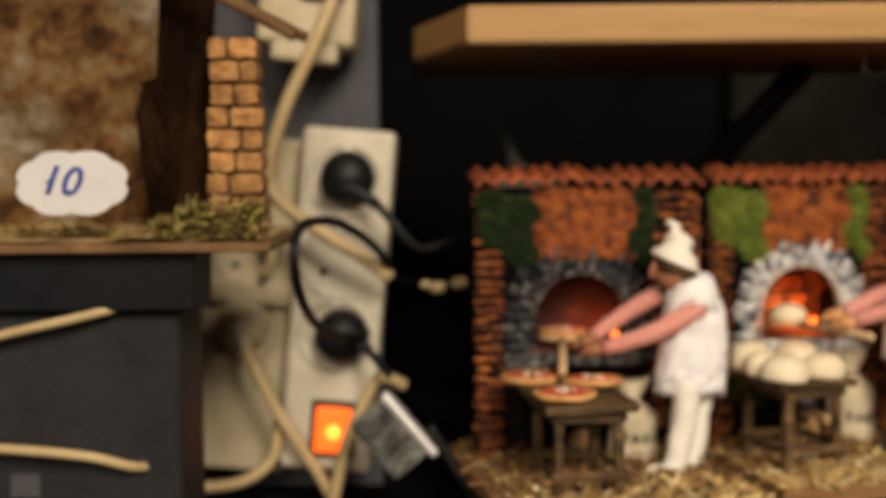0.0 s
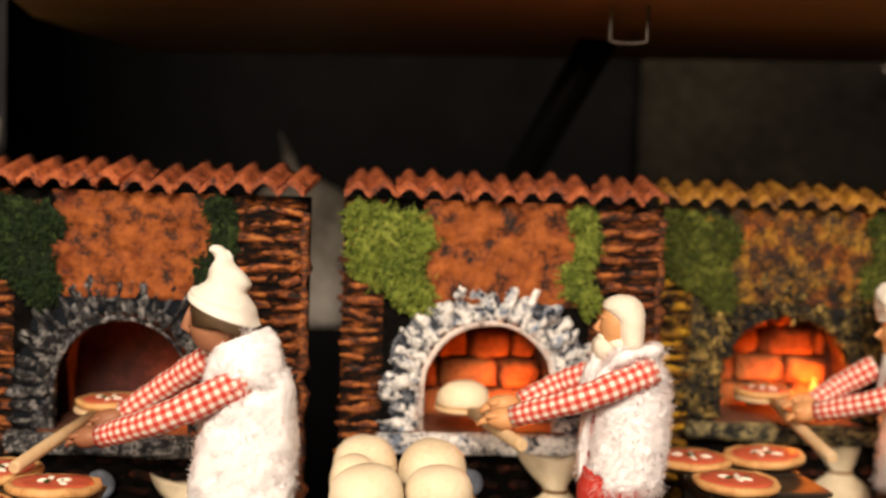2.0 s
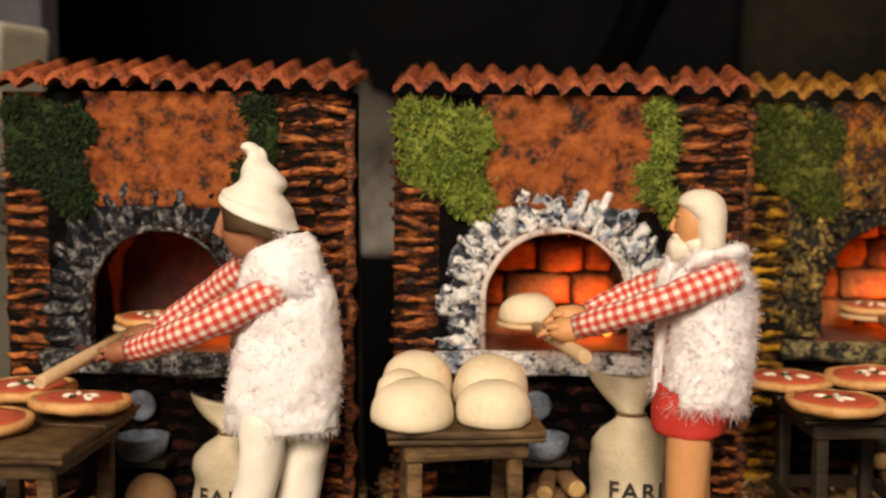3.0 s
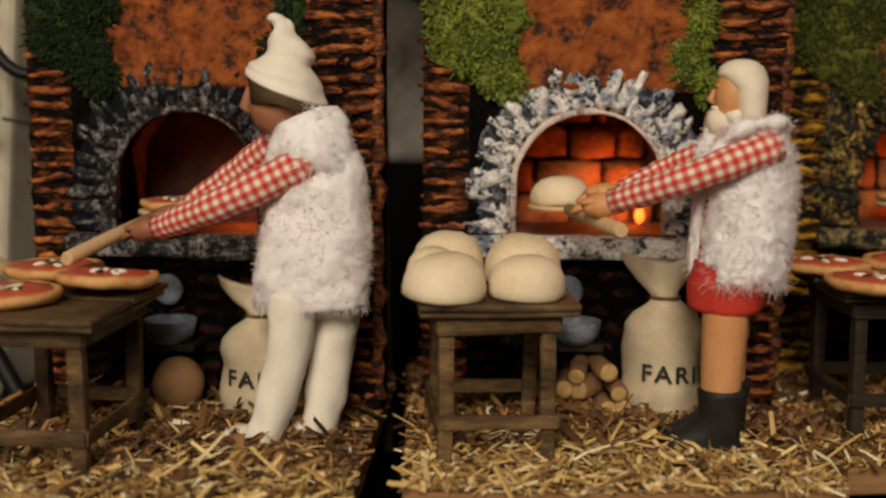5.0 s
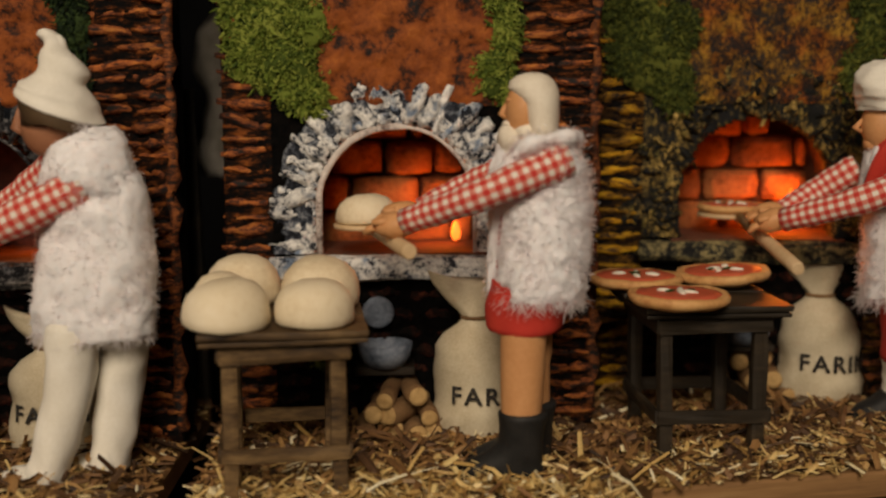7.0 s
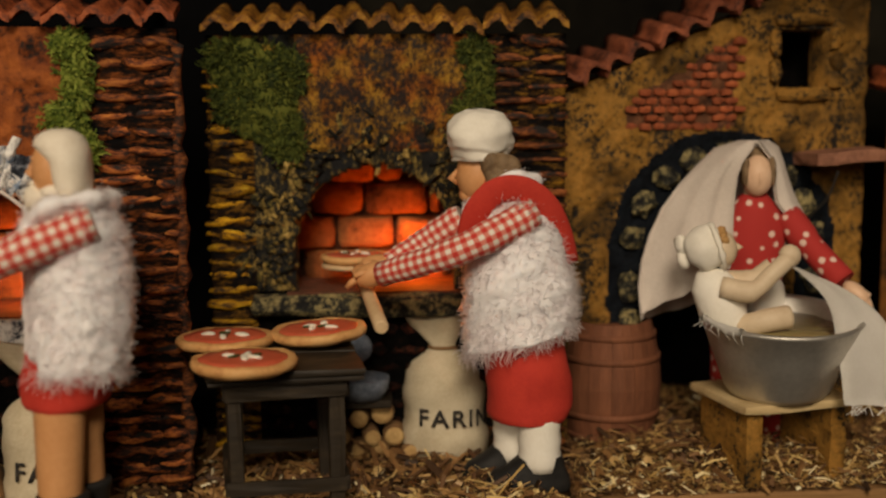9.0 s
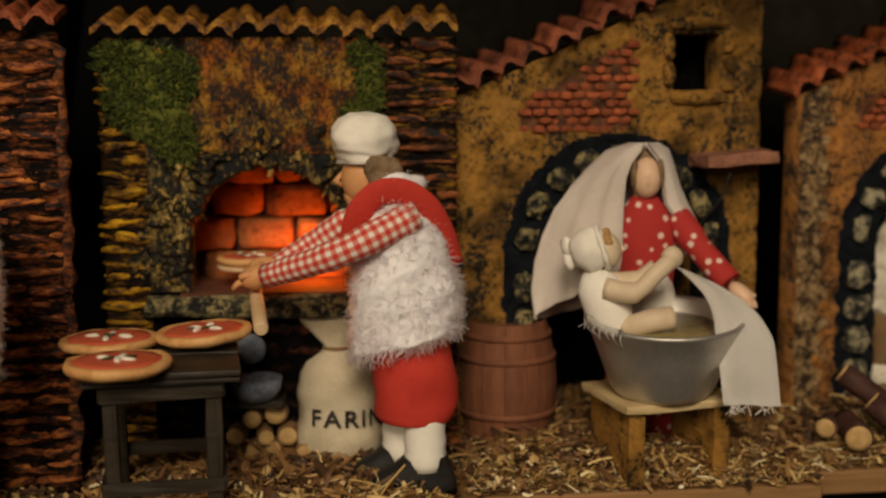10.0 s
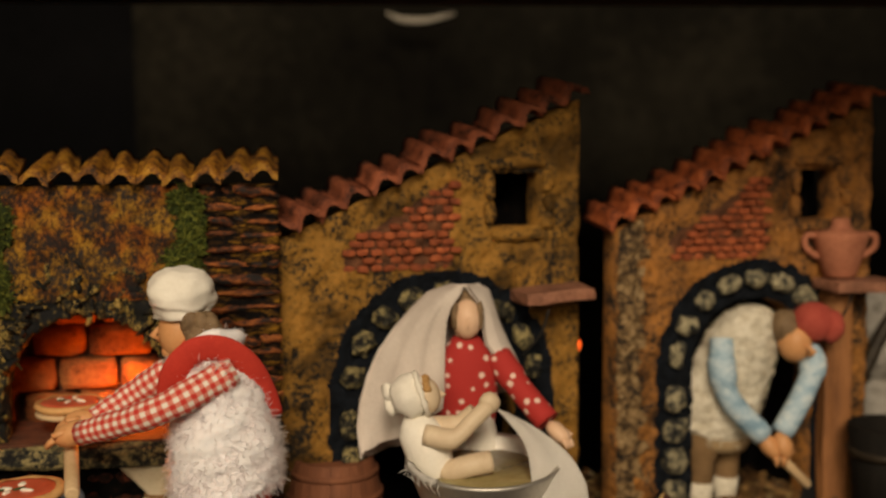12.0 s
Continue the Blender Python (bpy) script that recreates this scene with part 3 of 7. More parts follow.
def loft(bm, rings, n=24, mat=0, wob=0.0, seed=0.0):
    """A body from ellipses (z, cx, cy, rx, ry), all in metres."""
    vr = []
    for z, cx, cy, rx, ry in rings:
        row = []
        for k in range(n):
            a = 2 * math.pi * k / n
            g = 1 + wob * noise.noise(Vector((math.cos(a) * 1.3 + seed, math.sin(a) * 1.3, z * 130)))
            row.append(bm.verts.new((cx + rx * g * math.cos(a), cy + ry * g * math.sin(a), z)))
        vr.append(row)
    for a, b in zip(vr, vr[1:]):
        for k in range(n):
            q = (k + 1) % n
            f = bm.faces.new((a[k], a[q], b[q], b[k]))
            f.material_index, f.smooth = mat, True
    for r, flip in ((vr[0], True), (vr[-1], False)):
        f = bm.faces.new(r[::-1] if flip else r)
        f.material_index, f.smooth = mat, True
    return vr


def blob(bm, c, r, mat=0, amount=0.0, freq=200, seed=0.0, seg=16, rot=None):
    res = bmesh.ops.create_uvsphere(bm, u_segments=seg, v_segments=max(6, seg * 2 // 3), radius=1.0)
    vs = res["verts"]
    mx = Matrix.Translation(c) @ (rot.to_4x4() if rot else Matrix.Identity(4)) @ Matrix.Diagonal((*r, 1))
    bmesh.ops.transform(bm, matrix=mx, verts=vs)
    if amount:
        o = Vector((seed, seed * 2.3, seed * 0.7))
        for v in vs:
            v.co += noise.noise_vector(v.co * freq + o) * amount
    for v in vs:
        for f in v.link_faces:
            f.material_index, f.smooth = mat, True
    return vs


def ellipse_at(rings, z):
    for a, b in zip(rings, rings[1:]):
        if a[0] <= z <= b[0]:
            t = (z - a[0]) / (b[0] - a[0])
            return [a[i] + (b[i] - a[i]) * t for i in range(5)]
    return list(rings[-1] if z > rings[-1][0] else rings[0])


def raw(name, verts, faces, mat, m, label, category, kind="stuff", parent=None):
    me = bpy.data.meshes.new(name)
    me.from_pydata(verts, [], faces)
    me.materials.append(mat)
    ob = new(name, me)
    ob.matrix_world = m
    return tagged(ob, label, category, "", kind)


def frame_at(x, y, deg, z=0.0):
    return pose(x, y, z, 0, 0, deg)


# ---- the setting ----
def slab(name, c, s, mat, label, category):
    bm = bmesh.new()
    box(bm, c, s)
    return tagged(finish(name, bm, mat), label, category, kind="structure")


slab("ground", (0.25, 0.2, -0.06), (5.2, 4.4, 0.04), M["black_cloth"], "black cloth covering the display table", "ground")
slab("wall_north", (0.25, 1.05, 0.85), (5.2, 0.06, 1.9), M["black_cloth"], "black cloth wall behind the display", "wall")
slab("wall_south", (0.25, -2.0, 0.85), (5.2, 0.08, 1.9), M["dark_wall"], "dim room wall", "wall")
slab("wall_east", (2.85, 0.2, 0.85), (0.08, 4.4, 1.9), M["dark_wall"], "dim room wall", "wall")
slab("wall_west", (-2.35, 0.2, 0.85), (0.08, 4.4, 1.9), M["dark_wall"], "dim room wall", "wall")
slab("ceiling", (0.25, 0.2, 1.84), (5.2, 4.4, 0.06), M["dark_wall"], "dim room ceiling", "ceiling")

# wooden shelf over the scene, its near end cut at a slant
bm = bmesh.new()
low = [bm.verts.new((x, y, 0.2075)) for x, y in ((0.013, 0.565), (1.05, 0.565), (1.05, 0.770), (-0.016, 0.770), (-0.016, 0.651))]
res = bmesh.ops.extrude_face_region(bm, geom=[bm.faces.new(low)])
bmesh.ops.translate(bm, vec=(0, 0, 0.0185), verts=[g for g in res["geom"] if isinstance(g, bmesh.types.BMVert)])
bmesh.ops.recalc_face_normals(bm, faces=bm.faces[:])
bmesh.ops.bevel(bm, geom=bm.edges[:], offset=0.0012, segments=2, affect="EDGES")
tagged(finish("overhead_shelf", bm, M["plank"]), "pale pine shelf board above the scene", "shelf", kind="structure")

# stained back board and the brace in front of it
bm = bmesh.new()
box(bm, (0.68, 0.985, 0.11), (0.86, 0.006, 0.32))
tagged(finish("backdrop", bm, M["back_board"]), "dark stained panel behind the row of buildings", "panel", kind="structure")
bm = bmesh.new()
tube(bm, [(0.150, 0.84, 0.095), (0.222, 0.70, 0.2065)], [0.010, 0.010], 4)
tagged(finish("shelf_brace", bm, M["rubber_black"]), "black diagonal brace holding up the shelf", "brace")


bm = rough_block((0.0050, 0.004, 0.135), 0.0006, 0.0006, 4, 6)
ob = finish("wooden_lath", bm, M["wood_black"])
ob.matrix_world = pose(0.1142, 0.615, 0.0375, 0, -1.0, 8)
tagged(ob, "narrow dark wooden lath between two ovens", "lath")


# ---- boards, straw and litter ----
def base_board(x, y, deg, w, d, straw, seed, mound=0.004, brown=0.2, size=1.0):
    rng = random.Random(seed)
    m = frame_at(x, y, deg, -0.0004 if seed == 3 else 0.0)
    bare = 0.0035 if seed > 2 else 0.0
    bm = bmesh.new()
    box(bm, (w / 2, d / 2, -0.006), (w, d, 0.008), 0.0008)
    ob = finish("base_board", bm, M["board"])
    ob.matrix_world = m
    tagged(ob, "brown wooden base board strewn with straw", "board", "base boards")
    # bed of litter
    bm = bmesh.new()
    nx, ny = 40, 44
    grid = []
    for j in range(ny + 1):
        row = []
        for i in range(nx + 1):
            u, v = i / nx, j / ny
            edge = min(1.0, 7 * min(u, 1 - u), 9 * v)
            px, py = 0.001 + u * (w - 0.002), 0.002 + bare + v * (d - 0.003 - bare)
            h = mound * edge * (0.45 + 0.9 * abs(noise.noise(Vector((px * 60 + seed, py * 60, 0.3))))) + 0.0012 * noise.noise(Vector((px * 300, py * 300 + seed, 0)))
            row.append(bm.verts.new((px, py, max(-0.0019, h - 0.0025))))
        grid.append(row)
    for j in range(ny):
        for i in range(nx):
            bm.faces.new((grid[j][i], grid[j][i + 1], grid[j + 1][i + 1], grid[j + 1][i]))
    ob = finish("straw_litter", bm, M["litter"], smooth=True)
    ob.matrix_world = m
    tagged(ob, "brown chaff and straw litter on the board", "straw", kind="stuff")
    gold, chaff = ([], []), ([], [])
    for _ in range(straw):
        px, py = rng.uniform(0.001, w - 0.001), bare * rng.random() + (d - bare) * rng.random() ** 1.2
        ln, wd = rng.uniform(0.0025, 0.0090), rng.uniform(0.00022, 0.0009)
        kind = rng.random()
        if kind < 0.05:
            ln, wd = rng.uniform(0.008, 0.016), rng.uniform(0.0006, 0.0018)
        elif kind < 0.22:
            ln, wd = rng.uniform(0.0025, 0.0070), rng.uniform(0.0009, 0.0024)
        ln, wd = ln * size, wd * size
        back = min(1.0, max(0.0, (py / d + 0.10 * noise.noise(Vector((px * 70, py * 70, seed))) - 0.14) / 0.16))
        verts, faces = chaff if rng.random() < brown + (0.78 - brown) * back else gold
        if verts is chaff[0]:
            ln, wd = ln * 1.1, min(0.0026, wd * 1.7)
        a, tilt = rng.uniform(0, math.tau), rng.gauss(0, 0.28)
        edge = min(1.0, 7 * min(px / w, 1 - px / w), 9 * py / d)
        z = -0.0015 + mound * edge * rng.uniform(0.2, 1.15) + abs(math.sin(tilt)) * ln * 0.4
        t = Vector((math.cos(a) * math.cos(tilt), math.sin(a) * math.cos(tilt), math.sin(tilt)))
        s = t.cross(Vector((rng.gauss(0, 0.5), rng.gauss(0, 0.5), 1))).normalized() * wd * 0.5
        up = s.cross(t).normalized() * wd * 0.35
        c = Vector((px, py, z))
        k = len(verts)
        bend = up * rng.uniform(-2.5, 2.5)
        for q, sc in ((-0.5, 1.0), (0.0, 1.0), (0.5, 0.8)):
            mid = c + t * ln * q + (bend if q == 0 else Vector())
            verts += [mid - s * sc, mid + up * sc, mid + s * sc]
        for b in (k, k + 3):
            faces += [(b, b + 1, b + 4, b + 3), (b + 1, b + 2, b + 5, b + 4)]
    raw("straw", *gold, M["straw"], m, "loose golden chopped straw on the board", "straw")
    raw("chaff", *chaff, M["chaff"], m, "brown leafy chaff strewn over the board", "straw")


OV1, OV2, OV3 = (0.0154, 0.5562, 6.0), (0.137, 0.584, 13.0), (0.247, 0.641, 5.0)
HO1, HO2 = (0.359, 0.660, 14.0), (0.479, 0.690, 13.0)


def board_for(mod, depth, width, back, seed, straw, dx, extra, mound, brown):
    x, y, deg = mod
    a = radians(deg + extra)
    base_board(x + math.sin(a) * depth + dx, y - math.cos(a) * depth, deg + extra, width, depth + back, straw, seed, mound, brown, 0.72)


base_board(0.031, 0.4535, 12.0, 0.118, 0.142, 6800, 1, 0.0045, 0.12)
base_board(0.154, 0.504, 15.5, 0.1150, 0.128, 6400, 2, 0.0045, 0.08)
base_board(0.2665, 0.5560, 22.0, 0.106, 0.112, 5200, 3, 0.0045, 0.42)
board_for(HO1, 0.050, 0.112, 0.05, 4, 9000, -0.004, -6.0, 0.008, 0.5)
board_for(HO2, 0.052, 0.118, 0.06, 5, 9000, -0.012, -4.0, 0.010, 0.4)


# ---- roof tiles ----
def tile_mesh(name, pitch, amp, depth, mat, drop=0.30):
    bm = bmesh.new()
    n, rows, th = 16, 4, 0.0010
    top, bot = [], []
    for j in range(rows + 1):
        y = -0.004 + depth * j / rows
        a, b = [], []
        for i in range(n + 1):
            u = i / n
            x = (u - 0.5) * pitch * 1.06
            c = math.cos(2 * math.pi * (u - 0.5))
            z = amp * math.copysign(abs(c) ** 0.65, c) + drop * (y + 0.004) + 0.0004 * noise.noise(Vector((x * 900, y * 900, 3)))
            a.append(bm.verts.new((x, y, z + th)))
            b.append(bm.verts.new((x, y, z - th)))
        top.append(a)
        bot.append(b)
    for j in range(rows):
        for i in range(n):
            bm.faces.new((top[j][i], top[j][i + 1], top[j + 1][i + 1], top[j + 1][i])).smooth = True
            bm.faces.new((bot[j][i], bot[j + 1][i], bot[j + 1][i + 1], bot[j][i + 1])).smooth = True
    for i in range(n):
        bm.faces.new((top[0][i], bot[0][i], bot[0][i + 1], top[0][i + 1]))
        bm.faces.new((top[-1][i], top[-1][i + 1], bot[-1][i + 1], bot[-1][i]))
    for j in range(rows):
        bm.faces.new((top[j][0], top[j + 1][0], bot[j + 1][0], bot[j][0]))
        bm.faces.new((top[j][-1], bot[j][-1], bot[j + 1][-1], top[j + 1][-1]))
    me = bpy.data.meshes.new(name)
    bm.to_mesh(me)
    bm.free()
    me.materials.append(mat)
    return me


# ---- moss ----
def moss(parent, cells, mat, seed, count):
    """Tufts filling rounded patches (u, z, ru, rz) on a wall."""
    rng = random.Random(seed)
    bm = bmesh.new()
    for u, z, ru, rz in cells:
        blob(bm, (u, -0.0015, z), (ru * 0.93, 0.0032, rz * 0.93), 0, 0.0024, 300, seed, 18)
    for _ in range(count):
        u, z, ru, rz = rng.choice(cells)
        a, r = rng.uniform(0, math.tau), math.sqrt(rng.random()) * 1.12
        r *= 0.86 + 0.3 * noise.noise(Vector((math.cos(a) * 2 + seed, math.sin(a) * 2, 0)))
        p = Vector((u + ru * r * math.cos(a), -0.0015 - 0.003 * max(0.0, 1 - r * r), z + rz * r * math.sin(a)))
        d = Vector((rng.gauss(0, 0.8), -abs(rng.gauss(0.5, 0.4)), rng.gauss(0, 0.8))).normalized()
        wd, ln = rng.uniform(0.00018, 0.00042), rng.uniform(0.0018, 0.0042)
        prev = None
        for k in range(4):
            s = d.cross(Vector((rng.gauss(0, 0.3), -1, rng.gauss(0, 0.3)))).normalized() * wd * (1.0, 1.2, 1.0, 0.4)[k]
            cur = (bm.verts.new(p - s), bm.verts.new(p + s))
            if prev:
                bm.faces.new((prev[0], prev[1], cur[1], cur[0]))
            prev = cur
            p = p + d * ln / 3
            d = (d + Vector((rng.gauss(0, 0.55), rng.gauss(0.1, 0.3), rng.gauss(0, 0.55)))).normalized()
    return part("moss", bm, mat, parent)


# ---- ovens ----
def ridge(ln, hh, depth, seed, taper=0.55, n=9):
    """A rough brick pressed into wet plaster: a wavy, tapering ridge."""
    bm = bmesh.new()
    rows = []
    for i in range(n):
        t = i / (n - 1)
        k = (1 - abs(2 * t - 1) ** 3.0 * taper) * (0.85 + 0.45 * noise.noise(Vector((t * 3.1 + seed, seed * 1.7, 0.2))))
        cz = hh * 0.30 * noise.noise(Vector((t * 2.2, seed, 4.0)))
        q = []
        for j in range(6):
            a = math.pi * j / 5
            wob = 1 + 0.35 * noise.noise(Vector((t * 6 + seed * 3, a * 1.4, seed)))
            q.append(bm.verts.new(((t - 0.5) * ln, 0.0012 - depth * math.sin(a) ** 0.6 * k * wob, cz - math.cos(a) * hh * 0.5 * k * wob)))
        rows.append(q)
    for a, b in zip(rows, rows[1:]):
        for j in range(5):
            bm.faces.new((a[j], b[j], b[j + 1], a[j + 1]))
    bm.faces.new(rows[0])
    bm.faces.new(rows[-1][::-1])
    bmesh.ops.recalc_face_normals(bm, faces=bm.faces[:])
    return bm


OPEN_U, OPEN_R, OPEN_SPRING, OPEN_BASE = 0.052, 0.0235, 0.070, 0.055


def in_opening(u, z, grow=0.0):
    if z < OPEN_BASE - grow:
        return False
    if z < OPEN_SPRING:
        return abs(u - OPEN_U) < OPEN_R + grow
    return math.hypot(u - OPEN_U, z - OPEN_SPRING) < OPEN_R + grow


def relief_wall(name, parent, w, h_at, hole, mats, region, relief, depth, seed, step=0.0011):
    """A cast wall: an uneven front skin with real openings, sides, top and back."""
    bm = bmesh.new()
    nu = int(w / step)
    hmax = max(h_at(0), h_at(w))
    nz = int(hmax / step)
    vs = {}

    def vert(i, j):
        if (i, j) not in vs:
            u, z = w * i / nu, hmax * j / nz
            z = min(z, h_at(u))
            vs[(i, j)] = bm.verts.new((u, -relief(u, z), z))
        return vs[(i, j)]

    for j in range(nz):
        for i in range(nu):
            u, z = w * (i + 0.5) / nu, hmax * (j + 0.5) / nz
            if hole(u, z) or z - hmax / nz > h_at(u):
                continue
            q = [vert(i, j), vert(i + 1, j), vert(i + 1, j + 1), vert(i, j + 1)]
            if len({tuple(round(c, 6) for c in v.co) for v in q}) < 4:
                continue
            f = bm.faces.new(q)
            f.material_index, f.smooth = region(u, z), True
    edges = [e for e in bm.edges if e.is_boundary]
    res = bmesh.ops.extrude_edge_only(bm, edges=edges)
    new_v = [g for g in res["geom"] if isinstance(g, bmesh.types.BMVert)]
    for v in new_v:
        v.co.y = depth
    for g in res["geom"]:
        if isinstance(g, bmesh.types.BMFace):
            g.material_index = 0
    return part(name, bm, mats, parent)


def arch_ridges(parent, cu, spring, r0, r1, base, count, fat, mat, seed):
    """Arch stones modelled as rough radial ridges in the plaster, with level ones beside the opening."""
    rng = random.Random(seed)
    step = math.pi * (r0 + r1) / 2 / count
    bm = bmesh.new()
    grid = []
    for i in range(61):
        a = -0.42 + (math.pi + 0.84) * i / 60
        row = []
        for j in range(9):
            q = j / 8
            r = r0 + (r1 - r0) * q * (0.90 + 0.14 * noise.noise(Vector((a * 5, seed, q * 2))))
            x, z = r * math.cos(a), r * math.sin(a)
            if a < 0 or a > math.pi:
                x, z = (r if a < 0 else -r), -abs(a if a < 0 else a - math.pi) * 0.036
            lift = 0.0012 * math.sin(math.pi * min(1.0, 0.12 + q)) + 0.0009 * noise.noise(Vector((x * 420, z * 420, seed)))
            row.append(bm.verts.new((cu + x, -0.0012 - lift if 0 < j < 8 else 0.002, spring + z)))
        grid.append(row)
    for p, q in zip(grid, grid[1:]):
        for j in range(8):
            f = bm.faces.new((p[j], p[j + 1], q[j + 1], q[j]))
            f.smooth = True
            f.material_index = 1 if j > 2 + 4 * noise.noise(p[j].co * 260) else 0
    bmesh.ops.recalc_face_normals(bm, faces=bm.faces[:])
    # the white arch's outer bed has the shade between stones in its colour
    part("arch_bed", bm, [mat, M["arch_shade"] if fat > 1 else M["ring_dark"]], parent)
    for k in range(count):
        a = math.pi * (k + 0.5 + rng.uniform(-0.32, 0.32)) / count
        ln = (r1 - r0) * rng.uniform(0.72, 1.02)
        bm = ridge(ln, step * fat * rng.choice((0.6, 0.85, 1.15)), rng.uniform(0.0034, 0.0054), seed + k * 3.1, rng.uniform(0.2, 0.5), 12)
        jitter(bm, 0.0009, 360, seed + k)
        rm = r0 + ln / 2
        if fat > 1:
            low = ridge(ln * 0.75, step * 0.75, 0.0030, seed + k * 2.3 + 40, 0.4)
            jitter(low, 0.0009, 420, seed + k + 9)
            b = a + math.pi * 0.5 / count
            rb = r0 + ln * rng.uniform(0.36, 0.52)
            part("arch_stone", low, mat, parent, m=pose(cu - rb * math.cos(b), -0.0010, spring + rb * math.sin(b), 0, math.degrees(b) + 180 + rng.gauss(0, 8)), smooth=True)
        part("arch_stone", bm, mat, parent, m=pose(cu - rm * math.cos(a), -0.0010, spring + rm * math.sin(a), 0, math.degrees(a) + 180 + rng.gauss(0, 9)), smooth=True)
    rows = max(2, round((spring - base) / step))
    for side in (-1, 1):
        for k in range(rows):
            ln = (r1 - r0) * rng.uniform(0.8, 1.12)
            bm = ridge(ln, (spring - base) / rows * fat * rng.uniform(0.8, 1.15), rng.uniform(0.0026, 0.0045), seed + k * 5.3 + side, 0.5, 12)
            jitter(bm, 0.0009, 420, seed + k + side)
            part("arch_stone", bm, mat, parent, m=pose(cu + side * (r0 + ln / 2), -0.0010, base + (spring - base) * (k + 0.5) / rows, 0, rng.gauss(0, 6)), smooth=True)


def arch_crust(parent, cu, spring, r0, r1, base, mat, seed):
    """A crumbled arch: short crusts of plaster at all angles round the opening."""
    rng = random.Random(seed)
    for k in range(170):
        a, r = rng.uniform(-0.35, math.pi + 0.35), r0 + 0.001 + (r1 - r0) * rng.random() ** 0.9
        ln = rng.uniform(0.0045, 0.0125)
        bm = ridge(ln, rng.uniform(0.0014, 0.0036), rng.uniform(0.0020, 0.0050), seed + k * 1.7, 0.7)
        jitter(bm, 0.0007, 500, seed + k)
        if a < 0 or a > math.pi:
            x, z = cu + (r if a < 0 else -r), max(base, spring - abs(a if a < 0 else a - math.pi) * 0.04)
        else:
            x, z = cu + r * math.cos(a), spring + r * math.sin(a)
        part("arch_stone", bm, mat, parent, m=pose(x, -0.0008, z, 0, -math.degrees(a) + rng.gauss(0, 50)), smooth=True)


def oven(mod, seed, brick_l, brick_r, plaster, arch, tile, moss_mat, label, flame_at=None, fire=0.25):
    x, y, deg = mod
    rng = random.Random(seed)
    o = thing("brick_oven", frame_at(x, y, deg), label, "oven", "row of brick ovens")
    w, h = 0.113, 0.136

    def region(u, z):
        if u < 0.0145 or u > 0.0875:
            return 2
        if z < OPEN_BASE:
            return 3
        if z > 0.1 and 0.027 < u + 0.003 * noise.noise(Vector((z * 200, u * 50, seed))) < 0.086:
            return 1
        return 0

    def relief(u, z):
        v = Vector((u * 160 + seed * 7, z * 160, 1.0))
        r = 0.0010 + 0.0016 * noise.noise(v) + 0.0011 * noise.noise(v * 3)
        if region(u, z) == 1:
            r += 0.0015 - 0.0012 * max(0.0, noise.noise(v * 2.2) - 0.1)
        return r

    def hole(u, z):
        return in_opening(u, z, 0.0015)

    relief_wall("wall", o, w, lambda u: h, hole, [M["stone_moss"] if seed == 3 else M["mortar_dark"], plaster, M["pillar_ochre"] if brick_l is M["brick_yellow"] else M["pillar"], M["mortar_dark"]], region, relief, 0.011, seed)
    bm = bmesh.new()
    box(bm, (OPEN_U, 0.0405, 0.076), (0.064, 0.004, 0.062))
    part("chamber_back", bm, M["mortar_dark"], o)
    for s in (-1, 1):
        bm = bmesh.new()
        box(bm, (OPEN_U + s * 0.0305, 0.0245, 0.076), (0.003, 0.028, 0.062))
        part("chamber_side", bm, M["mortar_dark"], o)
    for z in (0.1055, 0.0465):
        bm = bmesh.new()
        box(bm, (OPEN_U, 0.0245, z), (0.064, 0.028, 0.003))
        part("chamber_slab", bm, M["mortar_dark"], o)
    # oven chamber with its floor and courses of fire brick
    bm = bmesh.new()
    prev = None
    for k in range(6):
        yy = 0.001 + 0.034 * k / 5
        rr = OPEN_R + 0.003 + (0.004 * math.sin(math.pi * k / 5))
        ring = [(OPEN_U - rr, OPEN_BASE - 0.001)] + [(OPEN_U - rr * math.cos(math.pi * a / 14), OPEN_SPRING + rr * math.sin(math.pi * a / 14)) for a in range(15)] + [(OPEN_U + rr, OPEN_BASE - 0.001)]
        vs = [bm.verts.new((a, yy, b)) for a, b in ring]
        if prev:
            for i in range(len(vs) - 1):
                bm.faces.new((prev[i], prev[i + 1], vs[i + 1], vs[i]))
        prev = vs
    bm.faces.new(prev)
    jitter(bm, 0.0008, 300, seed)
    part("chamber", bm, M["cavity"], o)
    bm = bmesh.new()
    box(bm, (OPEN_U, 0.016, OPEN_BASE - 0.002), (0.056, 0.04, 0.004))
    part("oven_floor", bm, M["cavity"], o)
    # first oven: a dark back sheet paints in the chamber's lack of light
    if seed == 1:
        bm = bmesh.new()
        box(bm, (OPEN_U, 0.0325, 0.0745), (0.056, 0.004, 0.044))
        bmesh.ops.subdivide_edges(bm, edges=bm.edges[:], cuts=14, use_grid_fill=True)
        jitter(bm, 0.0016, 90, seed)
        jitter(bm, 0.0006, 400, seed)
        part("sooty_back", bm, M["unlit_plum"], o, smooth=True)
    for row in range(4 if seed > 1 else 0):
        z = OPEN_BASE + 0.0040 + row * 0.0116
        half = OPEN_R + 0.002 if z < OPEN_SPRING else math.sqrt(max(0.0, (OPEN_R + 0.002) ** 2 - (z - OPEN_SPRING) ** 2))
        u = OPEN_U - half - (0.008 if row % 2 else 0.0)
